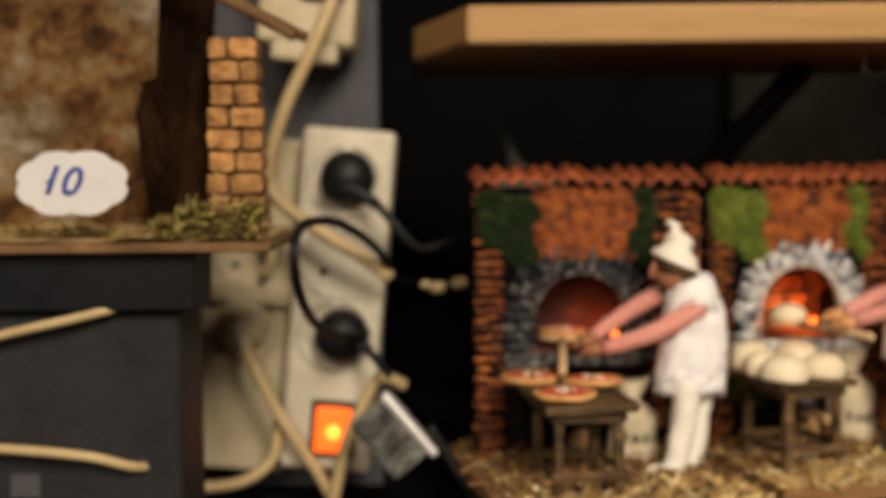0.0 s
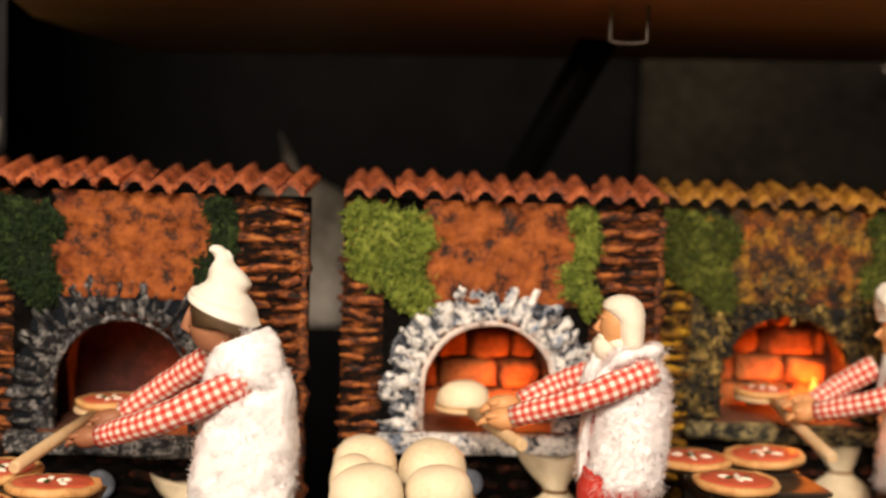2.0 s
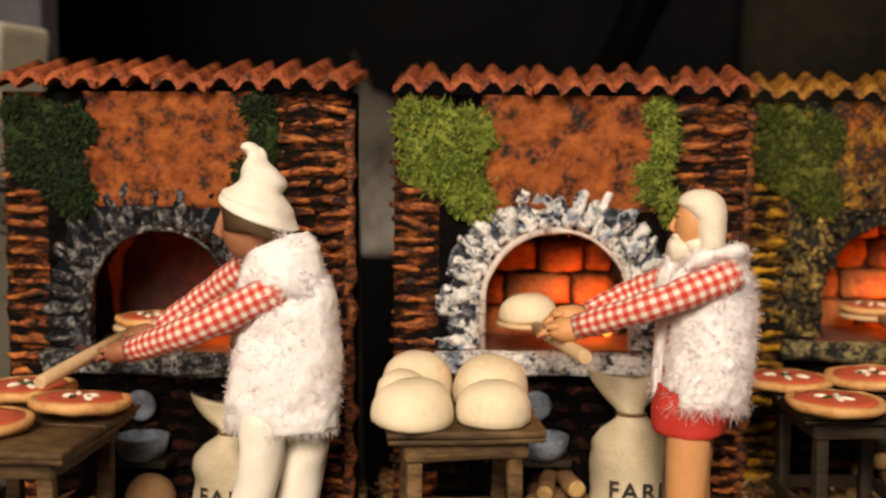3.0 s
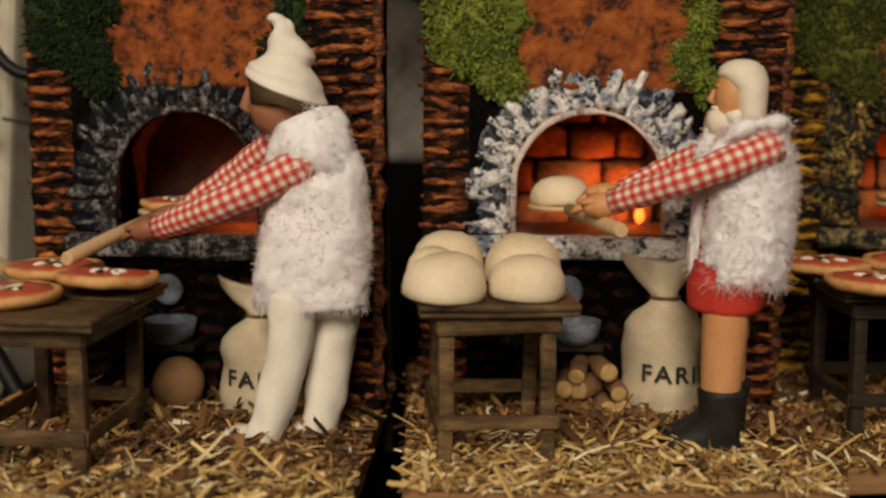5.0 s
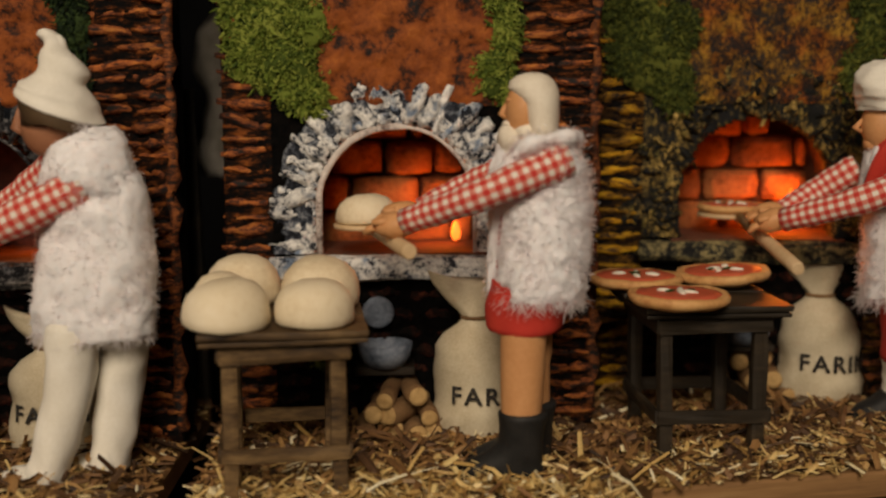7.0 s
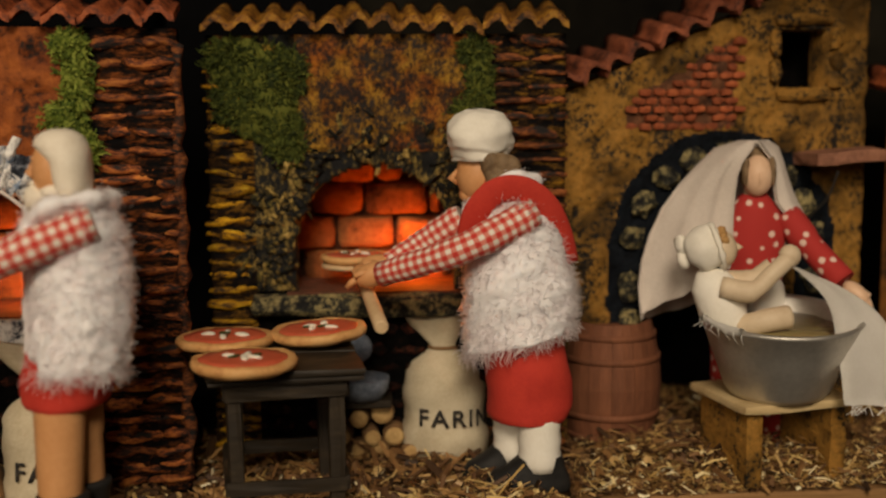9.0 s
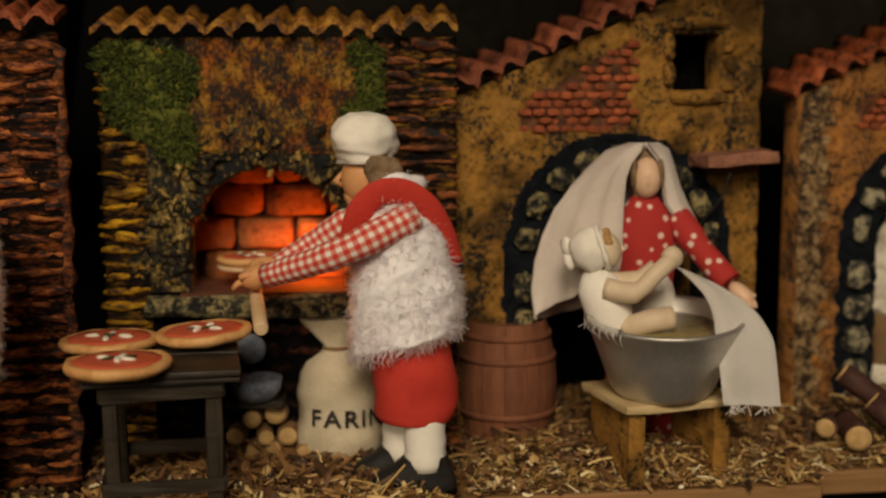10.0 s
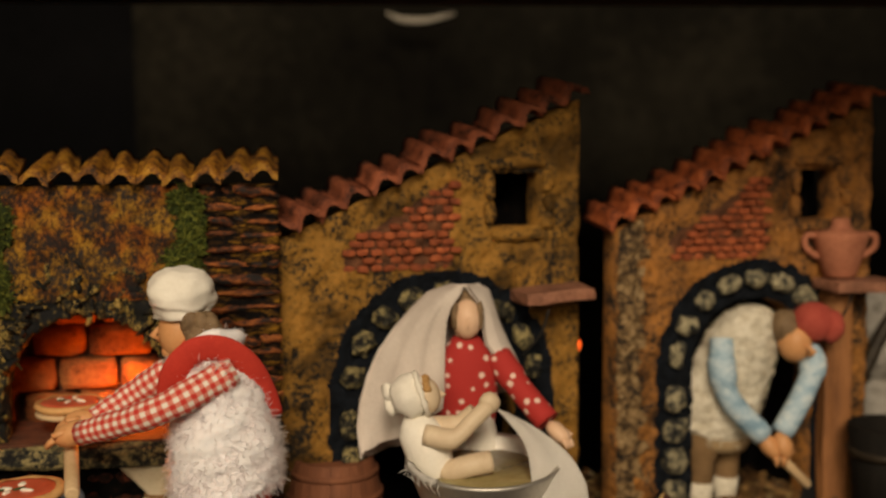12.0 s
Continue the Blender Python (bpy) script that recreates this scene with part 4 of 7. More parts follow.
        while u < OPEN_U + half - 0.003:
            ln = min(0.0195 * rng.uniform(0.82, 1.18), OPEN_U + half - u)
            bm = rough_block((ln - 0.0011, 0.007, 0.0107), 0.0011, 0.0012, seed + row + u * 90, 3)
            part("fire_brick", bm, M["fire_brick"], o, m=pose(u + ln / 2, 0.0315 + rng.gauss(0, 0.0008), z, 0, rng.gauss(0, 2.5), rng.gauss(0, 3)), smooth=True)
            u += ln
    # hearth sill
    bm = rough_block((0.078, 0.010, 0.0075), 0.0015, 0.0012, seed + 3, 5)
    part("sill", bm, M["stone_sooty"] if seed == 3 else arch, o, m=pose(OPEN_U, -0.0035, OPEN_BASE - 0.0042))
    if seed == 3:
        arch_crust(o, OPEN_U, OPEN_SPRING, OPEN_R + 0.0006, 0.0420, OPEN_BASE, arch, seed + 11)
    else:
        arch_ridges(o, OPEN_U, OPEN_SPRING, OPEN_R + 0.0002, 0.0402, OPEN_BASE, 22 if seed == 1 else 19, 0.86 if seed == 1 else 1.04, arch, seed + 11)
    if seed != 3:
        bm = bmesh.new()
        arc = [(OPEN_U - OPEN_R, -0.003, OPEN_BASE)] + [(OPEN_U - OPEN_R * math.cos(math.pi * k / 20), -0.003, OPEN_SPRING + OPEN_R * math.sin(math.pi * k / 20)) for k in range(21)] + [(OPEN_U + OPEN_R, -0.003, OPEN_BASE)]
        tube(bm, arc, [0.0004 + (0.0003 if k < 12 else 0.0) for k in range(len(arc))], 8, 0, True, flat=1.5)
        jitter(bm, 0.0005, 300, seed)
        part("arch_rim", bm, M["rim_white"] if seed == 2 else arch, o)
    # rough bricks of both pillars
    for u0, u1, z0, z1, mt in ((-0.0005, 0.0140, 0.002, 0.135, brick_l), (0.0880, 0.1135, 0.002, 0.135, brick_r)):
        z = z0
        while z < z1 - 0.003:
            hh = rng.uniform(0.0040, 0.0056)
            u = u0 + rng.uniform(-0.0012, 0.0012)
            while u < u1 - 0.004:
                ln = min(rng.uniform(0.010, 0.022), u1 - u + 0.0008)
                if u1 - u - ln < 0.005:
                    ln = u1 - u
                bm = ridge(ln + 0.0006, hh * rng.uniform(0.50, 0.86), rng.uniform(0.0018, 0.0036), seed + z * 500 + u * 77)
                part("brick", bm, mt, o, m=pose(u + ln / 2, -0.0012, z + hh / 2 + rng.gauss(0, 0.0003), 0, rng.gauss(0, 4.5), rng.gauss(0, 1.5)), smooth=True)
                u += ln
            z += hh
    if seed != 3:
        bm = bmesh.new()
        pts = [(0.1128 + 0.0006 * math.sin(k * 1.9 + seed), -0.0004, 0.004 + 0.0047 * k) for k in range(28)]
        tube(bm, pts, [0.0016 + 0.0006 * math.sin(k * 2.7 + seed * 2) for k in range(28)], 8)
        jitter(bm, 0.0012, 330, seed)
        part("corner_edge", bm, M["brick_brown"], o, "rough reddish corner moulding", True)
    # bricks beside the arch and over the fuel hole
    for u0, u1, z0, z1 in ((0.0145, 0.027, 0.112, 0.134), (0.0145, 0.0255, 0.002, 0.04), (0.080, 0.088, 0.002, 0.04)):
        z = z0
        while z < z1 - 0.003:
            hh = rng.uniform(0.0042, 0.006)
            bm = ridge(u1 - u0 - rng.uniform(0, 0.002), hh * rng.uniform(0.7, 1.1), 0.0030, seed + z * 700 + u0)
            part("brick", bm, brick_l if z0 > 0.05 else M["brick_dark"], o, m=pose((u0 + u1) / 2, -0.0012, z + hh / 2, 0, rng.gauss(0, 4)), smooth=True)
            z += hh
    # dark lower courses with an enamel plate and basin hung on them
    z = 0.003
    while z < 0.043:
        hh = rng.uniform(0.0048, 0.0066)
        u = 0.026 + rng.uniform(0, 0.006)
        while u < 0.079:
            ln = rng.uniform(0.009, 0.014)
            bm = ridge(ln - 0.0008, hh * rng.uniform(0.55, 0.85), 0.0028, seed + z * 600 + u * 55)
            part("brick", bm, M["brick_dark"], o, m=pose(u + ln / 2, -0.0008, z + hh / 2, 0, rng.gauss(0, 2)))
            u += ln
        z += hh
    bm = bmesh.new()
    lathe(bm, [(0.0018, 0.0), (0.0048, 0.0), (0.0050, 0.0008), (0.0044, 0.0016), (0.0030, 0.0010), (0.0018, 0.0010)], 24)
    part("plate", bm, M["enamel_blue"], o, "pale blue ring-shaped plate", True, pose(0.046, -0.004, 0.037, 90, 0, 0))
    bm = bmesh.new()
    lathe(bm, [(0, 0), (0.0060, 0), (0.0078, 0.003), (0.0084, 0.007), (0.0076, 0.007), (0.0068, 0.0035), (0, 0.001)], 24)
    part("basin", bm, M["enamel_blue"], o, "pale blue enamel basin", True, pose(0.048, -0.009, 0.0215))
    bm = bmesh.new()
    box(bm, (0.048, -0.006, 0.0203), (0.018, 0.014, 0.0024), 0.0004)
    part("bracket", bm, M["wood_black"], o)
    # tiles
    me = tile_mesh("roof_tile", 0.0087, 0.0016, 0.024, tile, 0.24)
    for k in range(13):
        share("roof_tile", me, o, pose(0.0042 + 0.0087 * k + rng.gauss(0, 0.0003), -0.004 + rng.gauss(0, 0.0006), 0.1392 + rng.gauss(0, 0.0005), 0, rng.gauss(0, 3), rng.gauss(0, 4)))
    moss(o, [(0.0130, 0.1240, 0.0125, 0.0100), (0.0185, 0.1125, 0.0110, 0.0105), (0.0245, 0.1035, 0.0070, 0.0075), (0.0095, 0.1150, 0.0078, 0.0085), (0.0240, 0.1235, 0.0085, 0.0085), (0.0070, 0.1300, 0.0065, 0.0045)], moss_mat, seed + 5, 4200)
    moss(o, [(0.0855, 0.122, 0.0045, 0.012), (0.082, 0.109, 0.0060, 0.008), (0.0870, 0.102, 0.0035, 0.006), (0.0835, 0.131, 0.0045, 0.004)], moss_mat, seed + 6, 1700)
    if seed == 2:
        moss(o, [(0.020, 0.030, 0.007, 0.007), (0.030, 0.026, 0.006, 0.006)], M["moss_olive"], seed + 7, 900)
    # little electric flame
    if flame_at:
        bm = bmesh.new()
        u, v, z = flame_at
        lathe(bm, [(0.0, 0.0), (0.0013, 0.001), (0.0017, 0.0028), (0.0012, 0.005), (0.0, 0.0075)], 10, 0, (u, v, z))
        part("flame_bulb", bm, M["flame"], o, "small flickering flame lamp")
    p = frame_at(x, y, deg) @ Vector((OPEN_U + 0.014, 0.017, 0.064))
    lamp("fire_light", "POINT", fire, (1.0, 0.21, 0.018), Matrix.Translation(p), 0.004)
    return o


oven(OV1, 1, M["brick_orange"], M["brick_orange"], M["plaster_orange"], M["stone_grey"], M["tile_red"], M["moss_dark"], "toy brick oven, orange bricks, grey stone arch, dark moss", (0.0745, 0.014, 0.056), 0.024)
oven(OV2, 2, M["brick_orange"], M["brick_orange"], M["plaster_orange"], M["stone_white"], M["tile_red"], M["moss_light"], "toy brick oven with whitewashed stone arch and bright moss", (0.071, 0.016, 0.056), 0.034)
oven(OV3, 3, M["brick_yellow"], M["brick_brown"], M["plaster_ochre"], M["stone_moss"], M["tile_yellow"], M["moss_olive"], "toy brick oven, ochre bricks, mossy stone arch, glowing inside", (0.0655, 0.012, 0.063), 0.060)


# ---- houses ----
def house(mod, seed, wall, tile, ring_stone, label):
    x, y, deg = mod
    rng = random.Random(seed)
    o = thing("toy_house", frame_at(x, y, deg), label, "house", "toy houses")
    w = 0.108
    cu, r, spring = 0.057, 0.026, 0.064

    def h_at(u):
        return 0.117 + (0.164 - 0.117) * u / w

    def hole(u, z):
        if 0.0755 < u < 0.0925 and 0.119 < z < 0.1385:
            return True
        if z < spring:
            return abs(u - cu) < r
        return math.hypot(u - cu, z - spring) < r

    def relief(u, z):
        v = Vector((u * 120 + seed * 9, z * 120, 2.0))
        pebble = 0.0016 * noise.noise(v * 2.6) if seed == 22 and u < 0.017 else 0.0
        return 0.001 + 0.0016 * noise.noise(v) + 0.0008 * noise.noise(v * 3.3) + pebble

    def region(u, z):
        d = math.hypot(u - cu, z - spring) if z > spring else abs(u - cu)
        wob = 0.0022 * noise.noise(Vector((u * 180, z * 180, seed + 3)))
        if z > 0.1062 + wob and 0.021 + wob < u < 0.0600 + wob and z < 0.1125 + wob + (u - 0.0195) * 0.58:
            return 2
        if seed == 22 and u < 0.0105 + 2.4 * wob:
            return 3
        return 1 if d < 0.041 + 0.002 * noise.noise(Vector((u * 200, z * 200, seed))) and z < 0.106 else 0

    relief_wall("wall", o, w, h_at, hole, [wall, M["ring_dark"], M["house_mortar"], M["house_pebble"]], region, relief, 0.011, seed, 0.0008)
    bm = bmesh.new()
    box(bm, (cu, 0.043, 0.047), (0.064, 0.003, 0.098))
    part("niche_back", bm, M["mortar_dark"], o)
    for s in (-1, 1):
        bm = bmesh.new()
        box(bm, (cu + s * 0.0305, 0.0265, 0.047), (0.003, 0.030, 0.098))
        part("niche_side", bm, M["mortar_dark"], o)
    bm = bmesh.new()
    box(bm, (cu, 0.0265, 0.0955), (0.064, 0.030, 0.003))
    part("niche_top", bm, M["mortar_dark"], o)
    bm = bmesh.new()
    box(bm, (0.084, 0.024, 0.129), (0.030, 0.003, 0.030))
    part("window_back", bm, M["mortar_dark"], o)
    # ring of stones round the doorway
    n = 9
    for k in range(n):
        a = math.pi * (k + 0.5) / n
        bm = rough_block((0.0088 * rng.uniform(0.8, 1.1), 0.0055, 0.0076 * rng.uniform(0.75, 1.1)), 0.0020, 0.0017, seed + k * 2.7, 3)
        part("arch_stone", bm, ring_stone, o, smooth=seed == 22, m=pose(cu - 0.0335 * math.cos(a), -0.002, spring + 0.0335 * math.sin(a), 0, -90 + math.degrees(a)))
    for s in (-1, 1):
        for k in range(5):
            bm = rough_block((0.0085 * rng.uniform(0.8, 1.1), 0.0055, 0.0095 * rng.uniform(0.75, 1.05)), 0.0020, 0.0017, seed + k * 1.9 + s, 3)
            part("arch_stone", bm, ring_stone, o, smooth=seed == 22, m=pose(cu + s * 0.0335, -0.002, 0.006 + k * 0.0118, 0, rng.gauss(0, 4)))
    # patch of bare brick
    row = 0
    z = 0.1065
    while z < 0.139:
        u = 0.0212 + (0.0023 if row % 2 else 0)
        while u < 0.061 - max(0.0, 0.112 - z) * 0.5:
            if z < 0.1125 + (u - 0.0195) * 0.60 + rng.gauss(0, 0.0012) and rng.random() < 0.95:
                bm = rough_block((0.0044 * rng.uniform(0.9, 1.06), 0.003, 0.0025), 0.0006, 0.0005, seed + u * 300 + z * 700, 1)
                part("brick", bm, M["house_brick"], o, m=pose(u + 0.002, -0.0012 + rng.gauss(0, 0.0005), z, 0, rng.gauss(0, 5)))
            u += 0.0047
        z += 0.0028
        row += 1
    # stones framing the window
    for (u, z, sx, sz) in ((0.084, 0.1415, 0.021, 0.004), (0.084, 0.1165, 0.019, 0.0038), (0.0735, 0.134, 0.0038, 0.009), (0.0735, 0.1245, 0.0042, 0.008), (0.0955, 0.1355, 0.005, 0.008), (0.096, 0.128, 0.0046, 0.006), (0.0955, 0.1215, 0.005, 0.006)):
        bm = rough_block((sx, 0.004, sz), 0.0012, 0.0011, seed + u * 99 + z * 55)
        part("window_stone", bm, wall, o, m=pose(u, -0.0018, z))
    long, at, high, rise = (0.0255, 0.0940, 0.0962, -4.0) if seed == 21 else (0.031, 0.0975, 0.0944, 1.5)
    bm = rough_block((long, 0.020, 0.0046), 0.0006, 0.0006, seed + 8, 3)
    part("ledge", bm, M["shelf_clay"], o, m=pose(at, -0.009, high, 0, rise, -2))
    bm = bmesh.new()
    tube(bm, curve_pts([(0.0905, -0.015, 0.0915), (0.0895, -0.011, 0.083), (0.0872, -0.0045, 0.076), (0.086, -0.002, 0.0735)], 5), [0.0004] * 16, 6)
    part("bracket", bm, M["ink"], o, "thin dark iron bracket")
    # sloping row of tiles
    ang = math.degrees(math.atan2(0.047, w))
    me = tile_mesh("roof_tile", 0.0097, 0.0019, 0.022, tile, 0.2)
    ln = 0.124
    for k in range(13):
        d = -0.004 + ln * (k + 0.3) / 13
        share("roof_tile", me, o, pose(d * math.cos(radians(ang)), -0.003 + rng.gauss(0, 0.0012), 0.1215 + d * math.sin(radians(ang)) + rng.gauss(0, 0.0006), 0, -ang - 3 + rng.gauss(0, 4), rng.gauss(0, 5)))
    return o


house(HO1, 21, M["house_ochre"], M["tile_old"], M["stone_sooty"], "toy house of cracked ochre plaster with a tiled roof")
house(HO2, 22, M["house_brown"], M["tile_red"], M["stone_beige"], "toy house of worn brown plaster with a tiled roof")


# ---- tables, bread and pizza ----
def table(x, y, deg, w, d, h, mat, label, seed):
    rng = random.Random(seed)
    o = thing("work_table", frame_at(x, y, deg), label, "table", "work tables")
    bm = rough_block((w, d * 0.49, 0.0022), 0.0005, 0.0003, seed, 3)
    part("tabletop_plank", bm, mat, o, m=pose(w / 2, d * 0.25, h - 0.0011, 0, 0.3))
    bm = rough_block((w * 1.02, d * 0.49, 0.0022), 0.0005, 0.0003, seed + 1, 3)
    part("tabletop_plank", bm, mat, o, m=pose(w / 2, d * 0.75, h - 0.0011, 0, -0.2))
    bm = rough_block((w * 0.98, d * 0.96, 0.0016), 0.0004, 0.0003, seed + 2, 3)
    part("under_board", bm, mat, o, m=pose(w / 2, d / 2, h - 0.003))
    ix, iy = w * 0.18, d * 0.15
    lh = h - 0.0038
    for px in (ix, w - ix):
        for py in (iy, d - iy):
            bm = rough_block((0.0043, 0.0043, lh + 0.001), 0.0006, 0.0006, seed + px * 300 + py * 500, 2)
            part("leg", bm, mat, o, m=pose(px, py, lh / 2 - 0.0005, 0, rng.gauss(0, 0.8)))
    for z, th in ((h - 0.0064, 0.0044), (0.0125, 0.0042)):
        for py in (iy - 0.0026, d - iy + 0.0026):
            bm = rough_block((w - 2 * ix + 0.0052, 0.0016, th), 0.0004, 0.0004, seed + z * 300 + py, 2)
            part("rail", bm, mat, o, m=pose(w / 2, py, z, 0, rng.gauss(0, 0.7)))
        for px in (ix - 0.0026, w - ix + 0.0026):
            bm = rough_block((0.0016, d - 2 * iy + 0.0052, th), 0.0004, 0.0004, seed + z * 300 + px, 2)
            part("rail", bm, mat, o, m=pose(px, d / 2, z))
    return o


TB1, TB2, TB3 = (0.0425, 0.4700, 9.0), (0.1554, 0.5136, 19.0), (0.2637, 0.5672, 15.0)
table(*TB1, 0.042, 0.055, 0.0445, M["wood_dark"], "small dark wooden table carrying three pizzas", 31)
table(*TB2, 0.043, 0.046, 0.045, M["wood_dark"], "small weathered wooden table carrying dough loaves", 32)
table(*TB3, 0.042, 0.048, 0.045, M["wood_black"], "small black-stained wooden table carrying three pizzas", 33)


def on(tb, u, v):
    return frame_at(*tb) @ Vector((u, v, 0))


def pizza(x, y, z, r, seed, tilt=(0, 0), name="pizza", label="clay pizza, tomato, mozzarella and basil, on a table"):
    rng = random.Random(seed)
    o = thing(name, pose(x, y, z, tilt[0], tilt[1], rng.uniform(0, 360)), label, "pizza", "pizzas")
    bm = bmesh.new()
    lathe(bm, [(0, 0), (r * 0.86, 0), (r * 0.98, r * 0.08), (r, r * 0.16), (r * 0.96, r * 0.23), (r * 0.86, r * 0.24), (r * 0.80, r * 0.2), (0, r * 0.2)], 28)
    jitter(bm, r * 0.04, 160, seed)
    part("crust", bm, M["crust"], o, smooth=True)
    bm = bmesh.new()
    rr = r * 0.84
    lathe(bm, [(0, r * 0.18), (rr, r * 0.18), (rr * 0.99, r * 0.225), (rr * 0.7, r * 0.24), (0, r * 0.24)], 26)
    jitter(bm, r * 0.025, 300, seed + 2)
    part("tomato_sauce", bm, M["tomato"], o, smooth=True)
    for k in range(4):
        a, q = k * 1.57 + rng.uniform(-0.3, 0.3), r * rng.uniform(0.16, 0.36)
        bm = bmesh.new()
        blob(bm, (0, 0, 0), (r * rng.uniform(0.13, 0.22), r * rng.uniform(0.06, 0.09), r * 0.05), 0, r * 0.03, 300, k + seed, 10)
        part("mozzarella", bm, M["mozzarella"], o, m=pose(q * math.cos(a), q * math.sin(a), r * 0.25, 0, 0, math.degrees(a)))
    for k in range(2):
        a, q = k * 3.1 + rng.uniform(0, 0.5), r * rng.uniform(0.05, 0.25)
        bm = bmesh.new()
        blob(bm, (0, 0, 0), (r * 0.15, r * 0.07, r * 0.025), 0, r * 0.02, 300, k + seed, 10)
        part("basil_leaf", bm, M["basil"], o, m=pose(q * math.cos(a), q * math.sin(a), r * 0.265, 0, 0, math.degrees(a) + 40))
    return o


R = 0.0142
for tb, spots in ((TB1, ((0.0124, 0.0164), (0.0070, 0.0570), (0.0312, 0.0376))), (TB3, ((0.0101, 0.0043), (0.0059, 0.0356), (0.0329, 0.0352)))):
    for k, (u, v) in enumerate(spots):
        p = on(tb, u, v)
        pizza(p.x, p.y, 0.0452 + (0.0012 if k == 2 else 0), R, 40 + k + (10 if tb is TB3 else 0), (0, 0) if k < 2 else (1.5, -3.5))


def loaf(x, y, z, r, h, seed, label="round pale dough loaf on a wooden table"):
    bm = bmesh.new()
    lathe(bm, [(0, 0), (r * 0.90, 0), (r * 0.985, h * 0.07), (r, h * 0.22), (r * 0.965, h * 0.46), (r * 0.86, h * 0.68), (r * 0.66, h * 0.86), (r * 0.38, h * 0.97), (0, h)], 34)
    jitter(bm, r * 0.07, 75, seed)
    jitter(bm, r * 0.02, 300, seed + 2)
    ob = finish("bread_loaf", bm, M["dough"], smooth=True)
    ob.matrix_world = pose(x, y, z, 0, 0, seed * 50)
    return tagged(ob, label, "bread", "dough loaves")


for k, (u, v, r, h) in enumerate(((0.0075, 0.0095, 0.0115, 0.0120), (0.0294, 0.0100, 0.0104, 0.0114), (0.0110, 0.0420, 0.0106, 0.0140), (0.0320, 0.0345, 0.0112, 0.0136))):
    p = on(TB2, u, v)
    loaf(p.x, p.y, 0.0452, r, h, k + 1)
p = on(TB2, 0.0060, 0.0255)
loaf(p.x, p.y, 0.0452, 0.0080, 0.0115, 7)


# ---- peels ----
def peel(a, b, blade_r, label, seed):
    """A baker's peel: a round handle from a to b and a flat blade beyond b."""
    a, b = Vector(a), Vector(b)
    o = thing("baker_peel", Matrix.Translation(b), label, "peel", "baker's peels")
    bm = bmesh.new()
    tube(bm, [a - b, (a - b) * 0.98, (a - b) * 0.5, Vector((0, 0, 0))], [0.0017, 0.0021, 0.0021, 0.0018], 14)
    part("handle", bm, M["handle_wood"], o)
    d = (b - a)
    d.z = 0
    d.normalize()
    c = d * blade_r * 0.9
    bm = bmesh.new()
    lathe(bm, [(0, -0.0007), (blade_r, -0.0007), (blade_r, 0.0005), (0, 0.0007)], 22, 0, (c.x, c.y, 0.0))
    part("blade", bm, M["handle_wood"], o, smooth=False)
    return b + c


c1 = peel((0.054, 0.513, 0.0525), (0.0585, 0.5575, 0.0605), 0.0125, "pale wooden baker's peel reaching into an oven", 1)
pizza(c1.x, c1.y, c1.z + 0.0008, 0.012, 61, (0, 0), "pizza", "clay pizza lying on a baker's peel")
c2 = peel((0.2045, 0.536, 0.0635), (0.184, 0.580, 0.0640), 0.010, "pale wooden baker's peel reaching into an oven", 2)
loaf(c2.x, c2.y, c2.z + 0.0008, 0.0092, 0.0088, 9, "round pale dough loaf lying on a baker's peel")
c3 = peel((0.3065, 0.594, 0.0525), (0.2935, 0.645, 0.0620), 0.011, "pale wooden baker's peel reaching into an oven", 3)
pizza(c3.x, c3.y, c3.z + 0.0008, 0.0115, 63, (0, 0), "pizza", "clay pizza lying on a baker's peel")


# ---- figurines: each one mesh ----
def mm(*p):
    return Vector(p) * 0.001


def rings_mm(rows):
    return [tuple(v * 0.001 for v in r) for r in rows]


def sleeve(bm, a, elbow, b, r0, r1, mat):
    pts = curve_pts([a, elbow, b], 6)
    n = len(pts)
    start = (0.85, 0.97, 1.0)
    rad = [(r0 + (r1 - r0) * i / (n - 1)) * (1 + 0.05 * math.sin(i * 2.1)) * 0.001 * (start[i] if i < 3 else 1.0) for i in range(n)]
    tube(bm, pts, rad, 18, mat, True, uv=True)


def between(rows, n=5):
    """More ellipses between the given ones."""
    out = []
    for a, b in zip(rows, rows[1:]):
        out += [tuple(p + (q - p) * k / n for p, q in zip(a, b)) for k in range(n)]
    return out + [rows[-1]]


def tuft(bm, p, nrm, ln, wd, mat, rng, fall):
    """A curled lock of wool."""
    d = (nrm * rng.uniform(0.5, 1.0) + Vector((rng.gauss(0, 0.6), rng.gauss(0, 0.6), rng.gauss(0, 0.5) - fall))).normalized()
    side = d.cross(Vector((rng.gauss(0, 1), rng.gauss(0, 1), rng.gauss(0, 1)))).normalized() * wd * 0.5
    q = p - nrm * 0.0004
    ring = []
    for k in range(4):
        w = (0.8, 1.0, 0.85, 0.35)[k]
        ring.append((bm.verts.new(q - side * w), bm.verts.new(q + side * w)))
        d = (d + Vector((rng.gauss(0, 0.55), rng.gauss(0, 0.55), rng.gauss(0, 0.45) - fall * 0.4))).normalized()
        q = q + d * ln / 3
    for u, v in zip(ring, ring[1:]):
        f = bm.faces.new((u[0], u[1], v[1], v[0]))
        f.material_index, f.smooth = mat, True


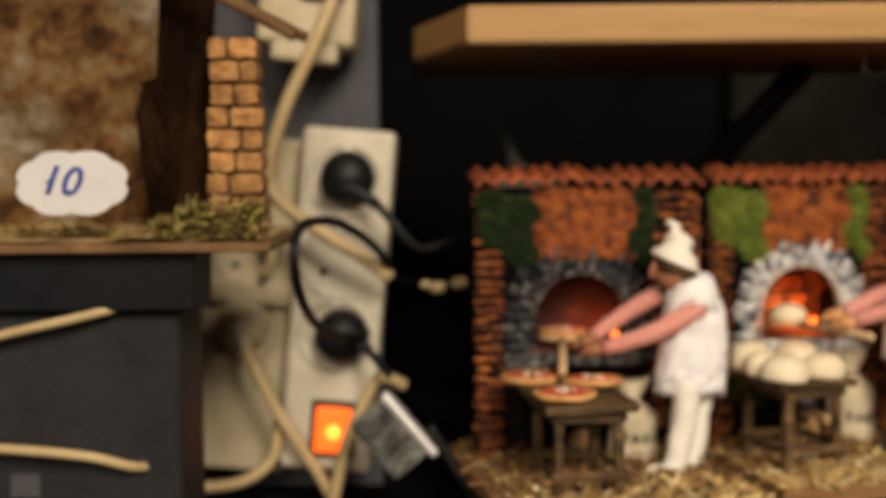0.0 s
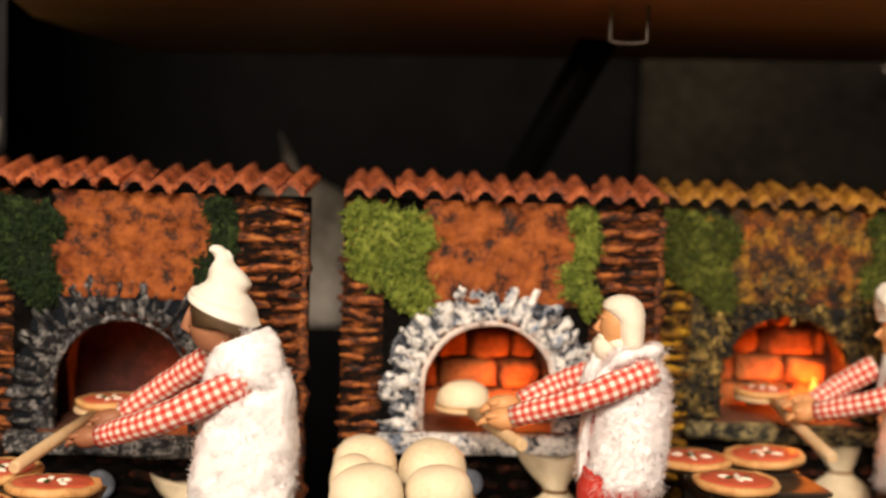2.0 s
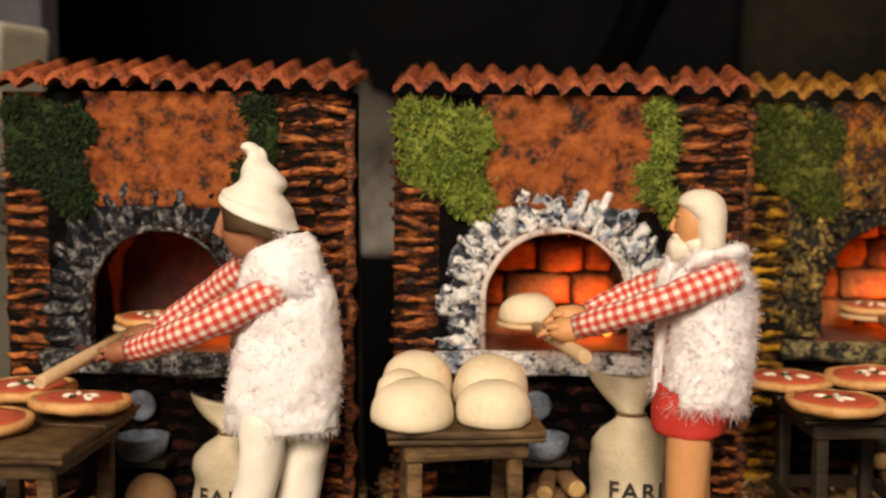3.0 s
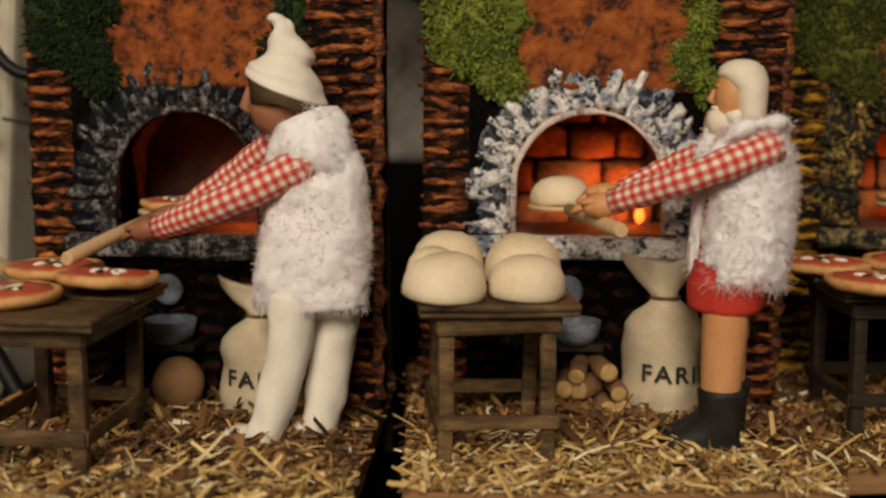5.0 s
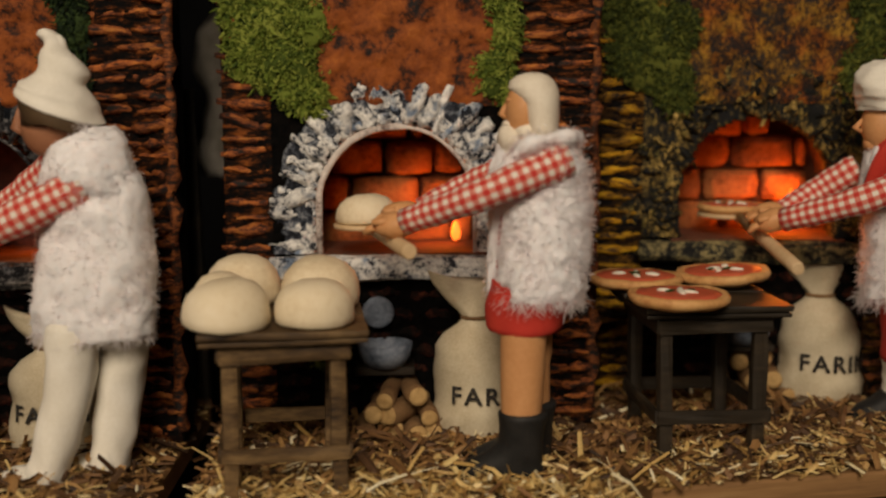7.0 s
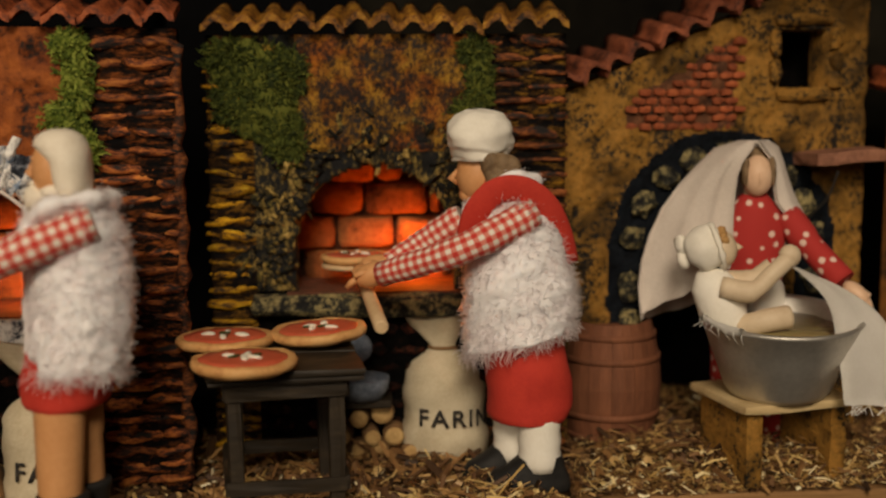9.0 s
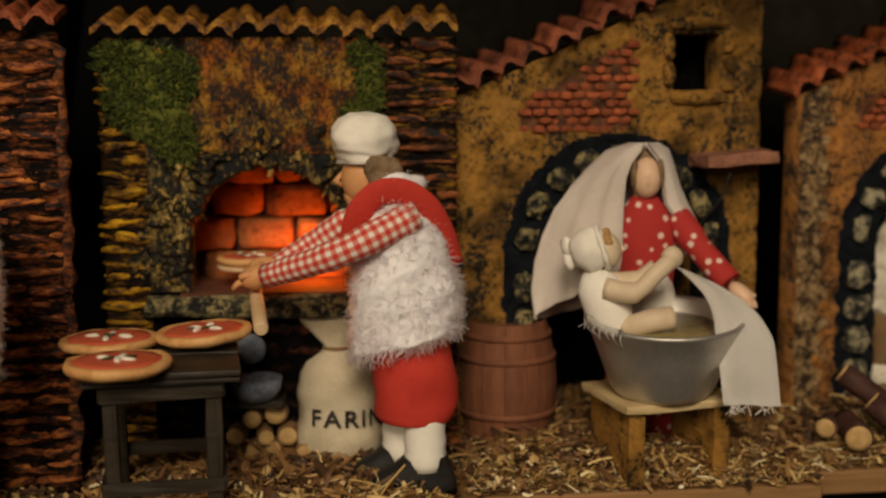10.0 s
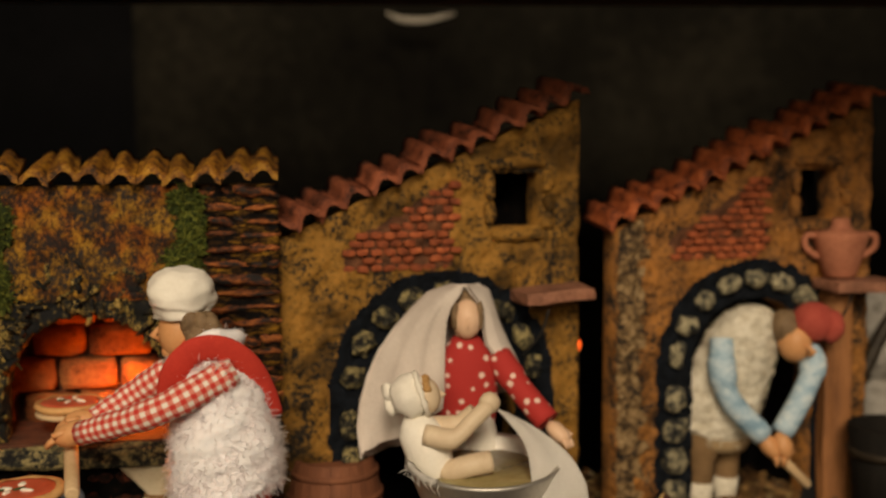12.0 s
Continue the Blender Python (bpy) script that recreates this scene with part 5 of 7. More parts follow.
def wool(bm, rows, body, pile, count, rng, seed, ln=0.0015, lump=0.0007, hem=0):
    """A fleece garment: lumpy body, short curled pile and a ragged hem."""
    n = 56
    fine = between(rows, 7)
    grid = []
    for z, cx, cy, rx, ry in fine:
        ring = []
        for k in range(n):
            a = math.tau * k / n
            v = Vector((math.cos(a) * 3.4 + seed, math.sin(a) * 3.4, z * 330))
            g = lump * (noise.noise(v) + 0.7 * noise.noise(v * 2.6)) + 0.0012 * noise.noise(v * 0.35)
            ring.append(bm.verts.new((cx + (rx + g) * math.cos(a), cy + (ry + g) * math.sin(a), z)))
        grid.append(ring)
    for a, b in zip(grid, grid[1:]):
        for k in range(n):
            f = bm.faces.new((a[k], a[(k + 1) % n], b[(k + 1) % n], b[k]))
            f.material_index, f.smooth = body, True
    for r in (grid[0][::-1], grid[-1]):
        bm.faces.new(r).material_index = body
    z0, z1 = rows[0][0], rows[-1][0]
    for k in range(count + hem):
        low = k >= count
        z = z0 + (rng.uniform(-0.0004, 0.0012) if low else rng.uniform(0, z1 - z0))
        a = rng.uniform(0, math.tau)
        _, cx, cy, rx, ry = ellipse_at(rows, max(z, z0))
        nrm = Vector((math.cos(a) / rx, math.sin(a) / ry, 0)).normalized()
        tuft(bm, Vector((cx + rx * math.cos(a), cy + ry * math.sin(a), z)), nrm, ln * rng.uniform(0.6, 1.4) * (1.5 if low else 1.0), rng.uniform(0.00016, 0.00034), pile, rng, 1.1 if low else 0.15)


def fuzz(bm, pts, r, count, ln, mat, rng):
    """Short pile round a roll of cloth."""
    for _ in range(count):
        p = pts[rng.randrange(len(pts))] + Vector((rng.gauss(0, 0.001), rng.gauss(0, 0.001), rng.gauss(0, 0.001)))
        nrm = Vector((rng.gauss(0, 1), rng.gauss(0, 1), rng.gauss(0, 1))).normalized()
        tuft(bm, p + nrm * r * 0.8, nrm, ln * rng.uniform(0.6, 1.3), rng.uniform(0.00016, 0.00032), mat, rng, 0.1)


def mitt(bm, p, d, mat, s=1.0):
    q = d.to_track_quat("X", "Z").to_matrix()
    blob(bm, p, (0.0048 * s, 0.0031 * s, 0.0028 * s), mat, 0.0004, 300, 2, 12, q)
    for k in range(4):
        off = q @ Vector((0.0035 * s, (k - 1.5) * 0.0012 * s, 0))
        tip = q @ Vector((0.0062 * s, (k - 1.5) * 0.0011 * s, -0.0012 * s))
        tube(bm, [p + off, p + (off + tip) * 0.5 + Vector((0, 0, 0.0003)), p + tip], [0.0008 * s, 0.0008 * s, 0.0006 * s], 7, mat)
    tube(bm, [p + q @ Vector((0.0, 0.0018 * s, 0.001 * s)), p + q @ Vector((0.0035 * s, 0.003 * s, 0.001 * s))], [0.0009 * s, 0.0007 * s], 7, mat)


def figurine(bm, name, mats, base, label):
    ob = finish(name, bm, mats)
    ob.matrix_world = Matrix.Translation(base)
    return tagged(ob, label, "figurine", "figurines")


def tilt(bm, start, x0, z0, slope, fade):
    bm.verts.ensure_lookup_table()
    for v in bm.verts[start:]:
        v.co.z -= (v.co.x - x0) * slope * max(0.0, 1 - max(0.0, v.co.z - z0) / fade)


def baker_in_cone_hat():
    rng = random.Random(5)
    bm = bmesh.new()
    # 0 fleece 1 fur 2 gingham 3 skin 4 band 5 cloth
    for pts, rad in (([mm(7, -6, 44), mm(5, -7, 26), mm(1, -10, 9), mm(-1, -11, 2)], [7.8, 7.0, 5.8, 6.0]), ([mm(15, 6, 44), mm(14, 5, 26), mm(12, 3, 9), mm(11, 2, 2)], [7.8, 7.2, 6.2, 6.0])):
        c = curve_pts(pts, 8)
        n0 = len(bm.verts)
        tube(bm, c, [0.001 * (rad[min(i // 8, 3)] + (rad[min(i // 8 + 1, 3)] - rad[min(i // 8, 3)]) * (i % 8) / 8) * (1 + 0.008 * math.sin(i * 1.3 + pts[0].x * 900)) for i in range(len(c))], 22, 5, flat=0.9)
        bm.verts.ensure_lookup_table()
        for v in bm.verts[n0:]:
            v.co += noise.noise_vector(Vector((v.co.x * 190, v.co.y * 190, v.co.z * 120))) * 0.0011
        blob(bm, pts[-1] + mm(-4, 0, 0.8), mm(8.0, 5.2, 2.8), 5, 0.0006, 250, 1, 16)
    wool(bm, rings_mm([(39.5, 9.2, 0, 16.2, 12.8), (49, 10, 0, 16.6, 13), (60, 11, 0, 16.0, 12.5), (73, 11.5, 0, 14.2, 12), (82, 11, 0, 12.4, 10.5), (88, 9, 0, 9, 8), (91, 6, 0, 6, 6)]), 0, 1, 7600, rng, 1, 0.0017, 0.0011, hem=620)
    # broad smooth collar arching over the shoulder
    n0 = len(bm.verts)
    wool(bm, rings_mm([(78.5, 9.6, -0.6, 13.8, 12.2), (80.0, 9.6, -0.6, 14.2, 12.5), (83.5, 9.4, -0.6, 13.8, 12.0), (88.5, 9.0, -0.4, 12.2, 10.8), (93, 8.6, 0, 10.4, 9.6), (95.2, 8.4, 0, 8.6, 8.4)]), 0, 1, 1900, rng, 8, 0.0011, 0.0007, hem=220)
    bm.verts.ensure_lookup_table()
    for v in bm.verts[n0:]:
        w = min(1.0, max(0.0, (0.0932 - v.co.z) / 0.012))
        v.co.z -= w * (abs(v.co.x - 0.010) * (0.45 if v.co.x < 0.010 else 0.30) - 0.0022)
        v.co.z += (v.co.x - 0.015) * 0.42 if v.co.x < 0.015 else 0.0
    edge = [mm(-6 + k * 1.2, -12.2, 71 + 9.5 * math.sin(min(1.0, k / 14) * 1.57)) for k in range(22)]
    fuzz(bm, edge, 0.0008, 420, 0.0012, 1, rng)
    fuzz(bm, [mm(12 + k * 0.8, -7 + k, 94.5 - k * 0.5) for k in range(9)], 0.0014, 500, 0.0016, 1, rng)
    fuzz(bm, [mm(9 + 4.5 * math.cos(k * 0.8), -12.6, 79 + 5.5 * math.sin(k * 0.8)) for k in range(8)], 0.0012, 320, 0.0016, 1, rng)
    sleeve(bm, mm(13, -8.0, 80.5), mm(-10, -14.5, 69), mm(-33, -9, 60.5), 5.5, 3.7, 2)
    sleeve(bm, mm(-3, 9, 85), mm(-19, 13, 74.5), mm(-35, 12, 63.5), 5.0, 3.6, 2)
    mitt(bm, mm(-37.5, -8, 59.8), Vector((-1, 0.25, -0.25)), 3, 1.2)
    mitt(bm, mm(-39.0, 9, 61.8), Vector((-1, -0.1, -0.25)), 3, 1.2)
    # head, band of hair and drooping hat on one slant
    blob(bm, mm(-0.2, 0, 95.0), mm(7.8, 7.4, 8.4), 3, 0, seg=22)
    tube(bm, [mm(-7.4, -1, 96.5), mm(-9.8, -1, 94.6), mm(-7.6, -1, 93.4)], [0.0012, 0.0014, 0.0011], 8, 3)
    n0 = len(bm.verts)
    loft(bm, between(rings_mm([(95.6, 2.2, 0, 9.6, 9.4), (96.2, 2.2, 0, 10.1, 9.8), (99.4, 2.4, 0, 10.5, 10.1), (101.5, 2.4, 0, 10.2, 9.9)]), 2), 30, 4, 0.02, 4)
    tilt(bm, n0, 0.003, 0.2, 0.40, 1.0)
    n0 = len(bm.verts)
    hat = between(rings_mm([(99.6, 2.4, 0, 10.6, 10.4), (100.2, 2.4, 0, 11.3, 10.9), (101.8, 2.2, 0, 10.9, 10.5), (103.8, 2.4, 0, 9.8, 9.5), (105.4, 3.2, 0, 8.6, 8.3), (107.5, 3.0, 0, 7.2, 7.0), (110.5, 3.8, 0, 6.4, 6.2), (113.5, 3.6, 0, 4.6, 4.6), (116, 2.0, 0, 3.4, 3.3), (118.4, 0.6, 0, 2.6, 2.5), (119.8, 0.4, 0, 1.5, 1.5), (120.2, 0.4, 0, 0.5, 0.5)]), 5)
    loft(bm, hat, 40, 5, 0.07, 4)
    bm.verts.ensure_lookup_table()
    for v in bm.verts[n0:]:
        ang = math.atan2(v.co.y, v.co.x - 0.003)
        fold = math.sin(v.co.z * 860 + 1.5 * math.sin(ang + 0.6) + 2.0 * noise.noise(Vector((v.co.x * 80, v.co.y * 80, v.co.z * 80))))
        fold *= 0.0008 * min(1.0, max(0.0, (v.co.z - 0.1015) / 0.003))
        v.co.x += fold * math.cos(ang)
        v.co.y += fold * math.sin(ang)
    tilt(bm, n0, 0.002, 0.1, 0.40, 0.022)
    for v in bm.verts[n0:]:
        v.co += noise.noise_vector(Vector((v.co.x * 130, v.co.y * 130, v.co.z * 240))) * 0.0006
    figurine(bm, "baker_figurine", [M["fleece"], M["fur"], M["gingham"], M["skin_dark"], M["hair_black"], M["cloth_white"]], (0.108, 0.536, 0.0), "baker figurine, white cone hat and fleece, holding a peel")


def baker_with_beard():
    rng = random.Random(6)
    bm = bmesh.new()
    # 0 fleece 1 fur 2 gingham 3 skin 4 hair 5 red 6 boot
    tube(bm, curve_pts([mm(3.3, -4.2, 46), mm(3, -4.8, 30), mm(2.6, -5, 14)], 5), [0.0063, 0.0063, 0.0062, 0.0061, 0.0060, 0.0059, 0.0058, 0.0057, 0.0055, 0.0053, 0.005], 20, 3)
    tube(bm, curve_pts([mm(4, 5, 46), mm(4, 6.6, 30), mm(4, 7, 14)], 5), [0.0060] * 5 + [0.0054] * 6, 18, 3)
    for ox, oy in ((2.4, -5), (3.8, 6.6)):
        # boot: shaft widening to the calf, instep, long toe and sole
        loft(bm, between(rings_mm([(1.0, ox - 5.6, oy, 12.0, 4.6), (2.6, ox - 5.8, oy, 12.2, 4.8), (4.8, ox - 4.2, oy, 10.4, 4.8), (7.6, ox - 1.4, oy, 7.6, 4.9), (11, ox + 0.2, oy, 6.0, 5.1), (15, ox + 0.6, oy, 6.2, 5.6), (18.6, ox + 0.8, oy, 6.7, 6.1), (19.2, ox + 0.8, oy, 6.2, 5.6)]), 3), 26, 6, 0.04, oy)
        loft(bm, rings_mm([(-0.4, ox - 5.4, oy, 12.2, 4.8), (1.4, ox - 5.4, oy, 12.4, 5.0)]), 26, 6)
        box(bm, mm(ox + 3.4, oy, 0.9), mm(5.5, 7.4, 2.6), 0.0006, None, 6)
    loft(bm, between(rings_mm([(40.5, 3.0, 0.5, 9.6, 11.0), (41.5, 3.0, 0.5, 10.4, 11.4), (44, 3.4, 0.5, 11.0, 11.6), (48, 4.4, 0.5, 11.8, 11.5), (54, 5, 0, 11, 10)]), 4), 30, 5, 0.07, 2)
    # fleece vest with an open front panel on the far side
    wool(bm, rings_mm([(49.5, 6.8, -0.6, 11.2, 11.4), (54, 7.2, -0.6, 11.5, 11.6), (62, 8.0, -0.4, 11.6, 11.6), (74, 8.8, 0, 11.4, 11.2), (84, 8.8, 0, 10.4, 10.2), (89.5, 7.8, 0, 8.6, 8.2), (93, 6, 0, 6, 6)]), 0, 1, 7600, rng, 3, 0.0025, 0.0012, hem=620)
    wool(bm, rings_mm([(50, -5.4, 5, 3.0, 5.5), (60, -4.6, 5, 3.0, 6), (74, -4.0, 4, 3.2, 6), (84, -3.6, 3, 3.4, 5.6), (90, -2.2, 1, 2.6, 4.4)]), 0, 1, 900, rng, 8, hem=90)
    loft(bm, rings_mm([(50, 0, 3, 6, 7), (70, 1, 3, 6, 7), (90, 3, 1, 5, 6)]), 18, 5)
    roll = curve_pts([mm(-1.5, -8.5, 82), mm(2.5, -10.3, 88.5), mm(9.5, -9.3, 91.5), mm(15.5, -3, 91.5), mm(15, 5, 91)], 6)
    tube(bm, roll, [0.0030 * (0.75 + 0.25 * math.sin(k * 0.9)) for k in range(25)], 14, 0, flat=0.8)
    fuzz(bm, roll, 0.0024, 1500, 0.0017, 1, rng)
    fuzz(bm, [mm(10.5 + 3.5 * math.cos(k * 0.8), -11.2, 84.5 + 5.0 * math.sin(k * 0.8)) for k in range(8)], 0.0012, 320, 0.0018, 1, rng)
    sleeve(bm, mm(15, -7.5, 86.5), mm(-6, -13.8, 78.0), mm(-28, -7.5, 69.8), 4.9, 3.6, 2)
    sleeve(bm, mm(-4, 10, 82), mm(-15, 13, 77), mm(-27, 9.5, 71), 4.6, 3.6, 2)
    mitt(bm, mm(-31.0, -6.8, 68.8), Vector((-1, 0.2, -0.1)), 3, 1.3)
    mitt(bm, mm(-32.5, 8, 70.5), Vector((-1, -0.1, -0.15)), 3, 1.2)
    # head: face, beard and a smooth cap of hair
    tube(bm, [mm(4, 0, 86), mm(4, 0, 95)], [0.0048, 0.0048], 14, 3)
    blob(bm, mm(2.6, 0, 98.6), mm(4.9, 5.6, 8.2), 3, 0, seg=24)
    tube(bm, [mm(-1.9, -0.3, 100.6), mm(-3.4, -0.4, 97.8), mm(-2.0, -0.3, 96.9)], [0.0006, 0.0009, 0.0008], 8, 3)
    blob(bm, mm(-0.6, 0, 101.4), mm(1.7, 4.0, 1.0), 3, 0, seg=12)
    blob(bm, mm(-0.8, 0, 91.6), mm(4.0, 5.2, 4.2), 4, 0.0007, 260, 4, 22)
    blob(bm, mm(-1.8, 0, 89.0), mm(2.6, 3.6, 3.0), 4, 0.0007, 260, 7, 18)
    blob(bm, mm(3.4, 0, 93.6), mm(3.7, 6.0, 2.8), 4, 0.0004, 260, 5, 20)
    blob(bm, mm(-1.6, 0, 95.3), mm(1.7, 3.6, 0.9), 4, 0.0003, 220, 4, 14)
    loft(bm, between(rings_mm([(90.2, 8.4, 0, 2.0, 4.2), (91.2, 8.0, 0, 3.2, 5.8), (93.5, 7.6, 0, 4.0, 6.7), (97, 7.3, 0, 4.5, 7.0), (100.5, 7.0, 0, 4.8, 7.0), (102.6, 5.9, 0, 5.9, 6.9), (104.6, 4.8, 0, 6.5, 6.5), (106.4, 4.6, 0, 5.8, 5.7), (107.8, 4.7, 0, 4.0, 4.2), (108.5, 4.8, 0, 1.8, 2.0)]), 4), 40, 4, 0.025, 6)
    figurine(bm, "baker_figurine", [M["fleece"], M["fur"], M["gingham"], M["skin"], M["hair_white"], M["cloth_red"], M["boot"]], (0.2285, 0.556, 0.0), "baker figurine with white beard, fleece vest, red shorts, boots")


def baker_in_cap():
    rng = random.Random(7)
    bm = bmesh.new()
    # 0 fleece 1 fur 2 gingham 3 skin 4 hair 5 red 6 boot 7 cloth
    for ox, oy in ((8.4, -5.0), (0.8, 5.4)):
        tube(bm, curve_pts([mm(ox - 1, oy, 24), mm(ox - 0.5, oy, 15), mm(ox - 0.5, oy, 6)], 4), [0.0050, 0.0060, 0.0064, 0.0061, 0.0065, 0.0061, 0.0064, 0.0061, 0.0057], 20, 7)
        loft(bm, between(rings_mm([(-0.4, ox - 4, oy, 12.5, 5.4), (1.6, ox - 4, oy, 12.8, 5.7), (4.5, ox - 3.4, oy, 11.6, 5.4), (7.5, ox - 1.4, oy, 8.4, 5.4), (10.5, ox, oy, 6.4, 5.8)]), 3), 26, 6, 0.05, oy)
    loft(bm, between(rings_mm([(20.5, 4.5, 0, 11.4, 11.6), (22, 4.5, 0, 12.2, 12.2), (25, 5, 0, 12.6, 12.5), (32, 4.5, 0, 12.8, 12), (42, 3, 0, 12, 11), (60, 0.5, 0, 12, 10.5), (79, -2, 0, 12.2, 10.8), (88, -3.5, 0, 9.6, 9.2), (93, -5, 0, 6, 6)]), 4), 36, 5, 0.08, 5)
    n0 = len(bm.verts)
    wool(bm, rings_mm([(45, 2.6, 0, 15.2, 14.2), (51, 3, 0, 15.9, 14.3), (60, 2.4, 0, 15.6, 14), (70, 1, 0, 14.6, 13), (79, -0.6, -0.4, 13.2, 11.9), (86, -1.5, 0, 10.5, 9.8)]), 0, 1, 8600, rng, 6, 0.0029, 0.0012, hem=620)
    bm.verts.ensure_lookup_table()
    for v in bm.verts[n0:]:
        low = min(1.0, max(0.0, (0.072 - v.co.z) / 0.03))
        v.co.z += (v.co.x - 0.004) * 0.30 * low
        v.co.x -= 0.0016 * low * (1 if v.co.x < 0.0025 else 0)
    roll = curve_pts([mm(-6.5, -9.0, 88.5), mm(-1.5, -8.4, 92.5), mm(3.5, -5.5, 92.5), mm(6.5, 1, 91), mm(3, 8, 90)], 6)
    tube(bm, roll, [0.0026 * (0.9 + 0.1 * math.sin(k * 0.9)) for k in range(25)], 12, 0)
    fuzz(bm, roll, 0.0020, 1100, 0.0011, 1, rng)
    wool(bm, rings_mm([(70, -13.5, 1, 2.4, 6), (80, -13.0, 1, 2.6, 6), (87, -12, 1, 2, 5)]), 0, 1, 400, rng, 9)
    # flat red strap from the chest over the shoulder and down the back
    strap = curve_pts([mm(-13.0, -7.0, 74), mm(-10.5, -10.6, 83.5), mm(-4.5, -11.4, 89.5), mm(3.0, -9.6, 89.6), mm(9.5, -6.6, 84.5), mm(13.6, -2.6, 76), mm(15.8, 1.0, 67)], 6)
    tube(bm, strap, [0.0013] * len(strap), 14, 5, flat=3.0)
    fuzz(bm, [mm(1.5 + 3.8 * math.cos(k * 0.8), -12.6, 81 + 5.2 * math.sin(k * 0.8)) for k in range(8)], 0.0012, 320, 0.0020, 1, rng)
    sleeve(bm, mm(6, -8.5, 83), mm(-15, -15.2, 73), mm(-39, -5, 64.5), 5.0, 3.7, 2)
    sleeve(bm, mm(-15, 10, 80), mm(-27, 12, 72), mm(-38, 7.5, 65.5), 4.8, 3.7, 2)
    mitt(bm, mm(-41.5, -4, 64.4), Vector((-1, 0.1, -0.3)), 3, 1.3)
    mitt(bm, mm(-41.5, 7.5, 65.5), Vector((-1, -0.1, -0.1)), 3, 1.2)
    tube(bm, [mm(-8, 0, 84), mm(-9, 0, 92)], [0.0046, 0.0044], 14, 3)
    blob(bm, mm(-10.4, 0, 93.4), mm(6.4, 6.2, 8.2), 3, 0, seg=24)
    tube(bm, [mm(-16.0, -0.3, 95.0), mm(-18.4, -0.4, 92.4), mm(-16.2, -0.3, 91.2)], [0.0007, 0.0011, 0.0009], 8, 3)
    blob(bm, mm(-13.6, 0, 87.6), mm(2.4, 2.8, 2.2), 3, 0, seg=12)
    for k in range(14):
        a = k / 13
        blob(bm, mm(-6.6 + 6.5 * a ** 0.8, -6.6 + 5.4 * a * (k % 2), 97.0 - 5.0 * (k % 3) / 2 - 1.2 * a), mm(2.8, 1.9, 3.4), 4, 0.0006, 420, k, 10)
    blob(bm, mm(-5.6, 0, 95.0), mm(6.2, 7.0, 5.6), 4, 0.0012, 420, 6, 22)
    blob(bm, mm(-4.4, 0, 91.4), mm(5.0, 6.6, 4.2), 4, 0.0012, 420, 8, 20)
    n0 = len(bm.verts)
    cap = between(rings_mm([(97.6, -10.0, 0, 7.8, 7.7), (98.4, -10.0, 0, 8.3, 8.1), (100.2, -10.1, 0, 8.1, 8.0), (101.4, -10.1, 0, 9.2, 8.9), (104, -10.1, 0, 9.9, 9.5), (107, -9.7, 0, 9.7, 9.4), (109.8, -9.2, 0, 8.2, 8.0), (111.6, -8.8, 0, 5.8, 5.6), (112.4, -8.6, 0, 2.3, 2.3)]), 4)
    loft(bm, cap, 40, 7, 0.13, 2)
    tilt(bm, n0, -0.0098, 0.2, 0.10, 1.0)
    for v in bm.verts[n0:]:
        v.co += noise.noise_vector(Vector((v.co.x * 210, v.co.y * 210, v.co.z * 300))) * 0.0009
    figurine(bm, "baker_figurine", [M["fleece"], M["fur"], M["gingham"], M["skin"], M["hair_brown"], M["cloth_red"], M["boot"], M["cloth_white"]], (0.343, 0.62, 0.0), "baker figurine, cream cap, fleece vest and red trousers")


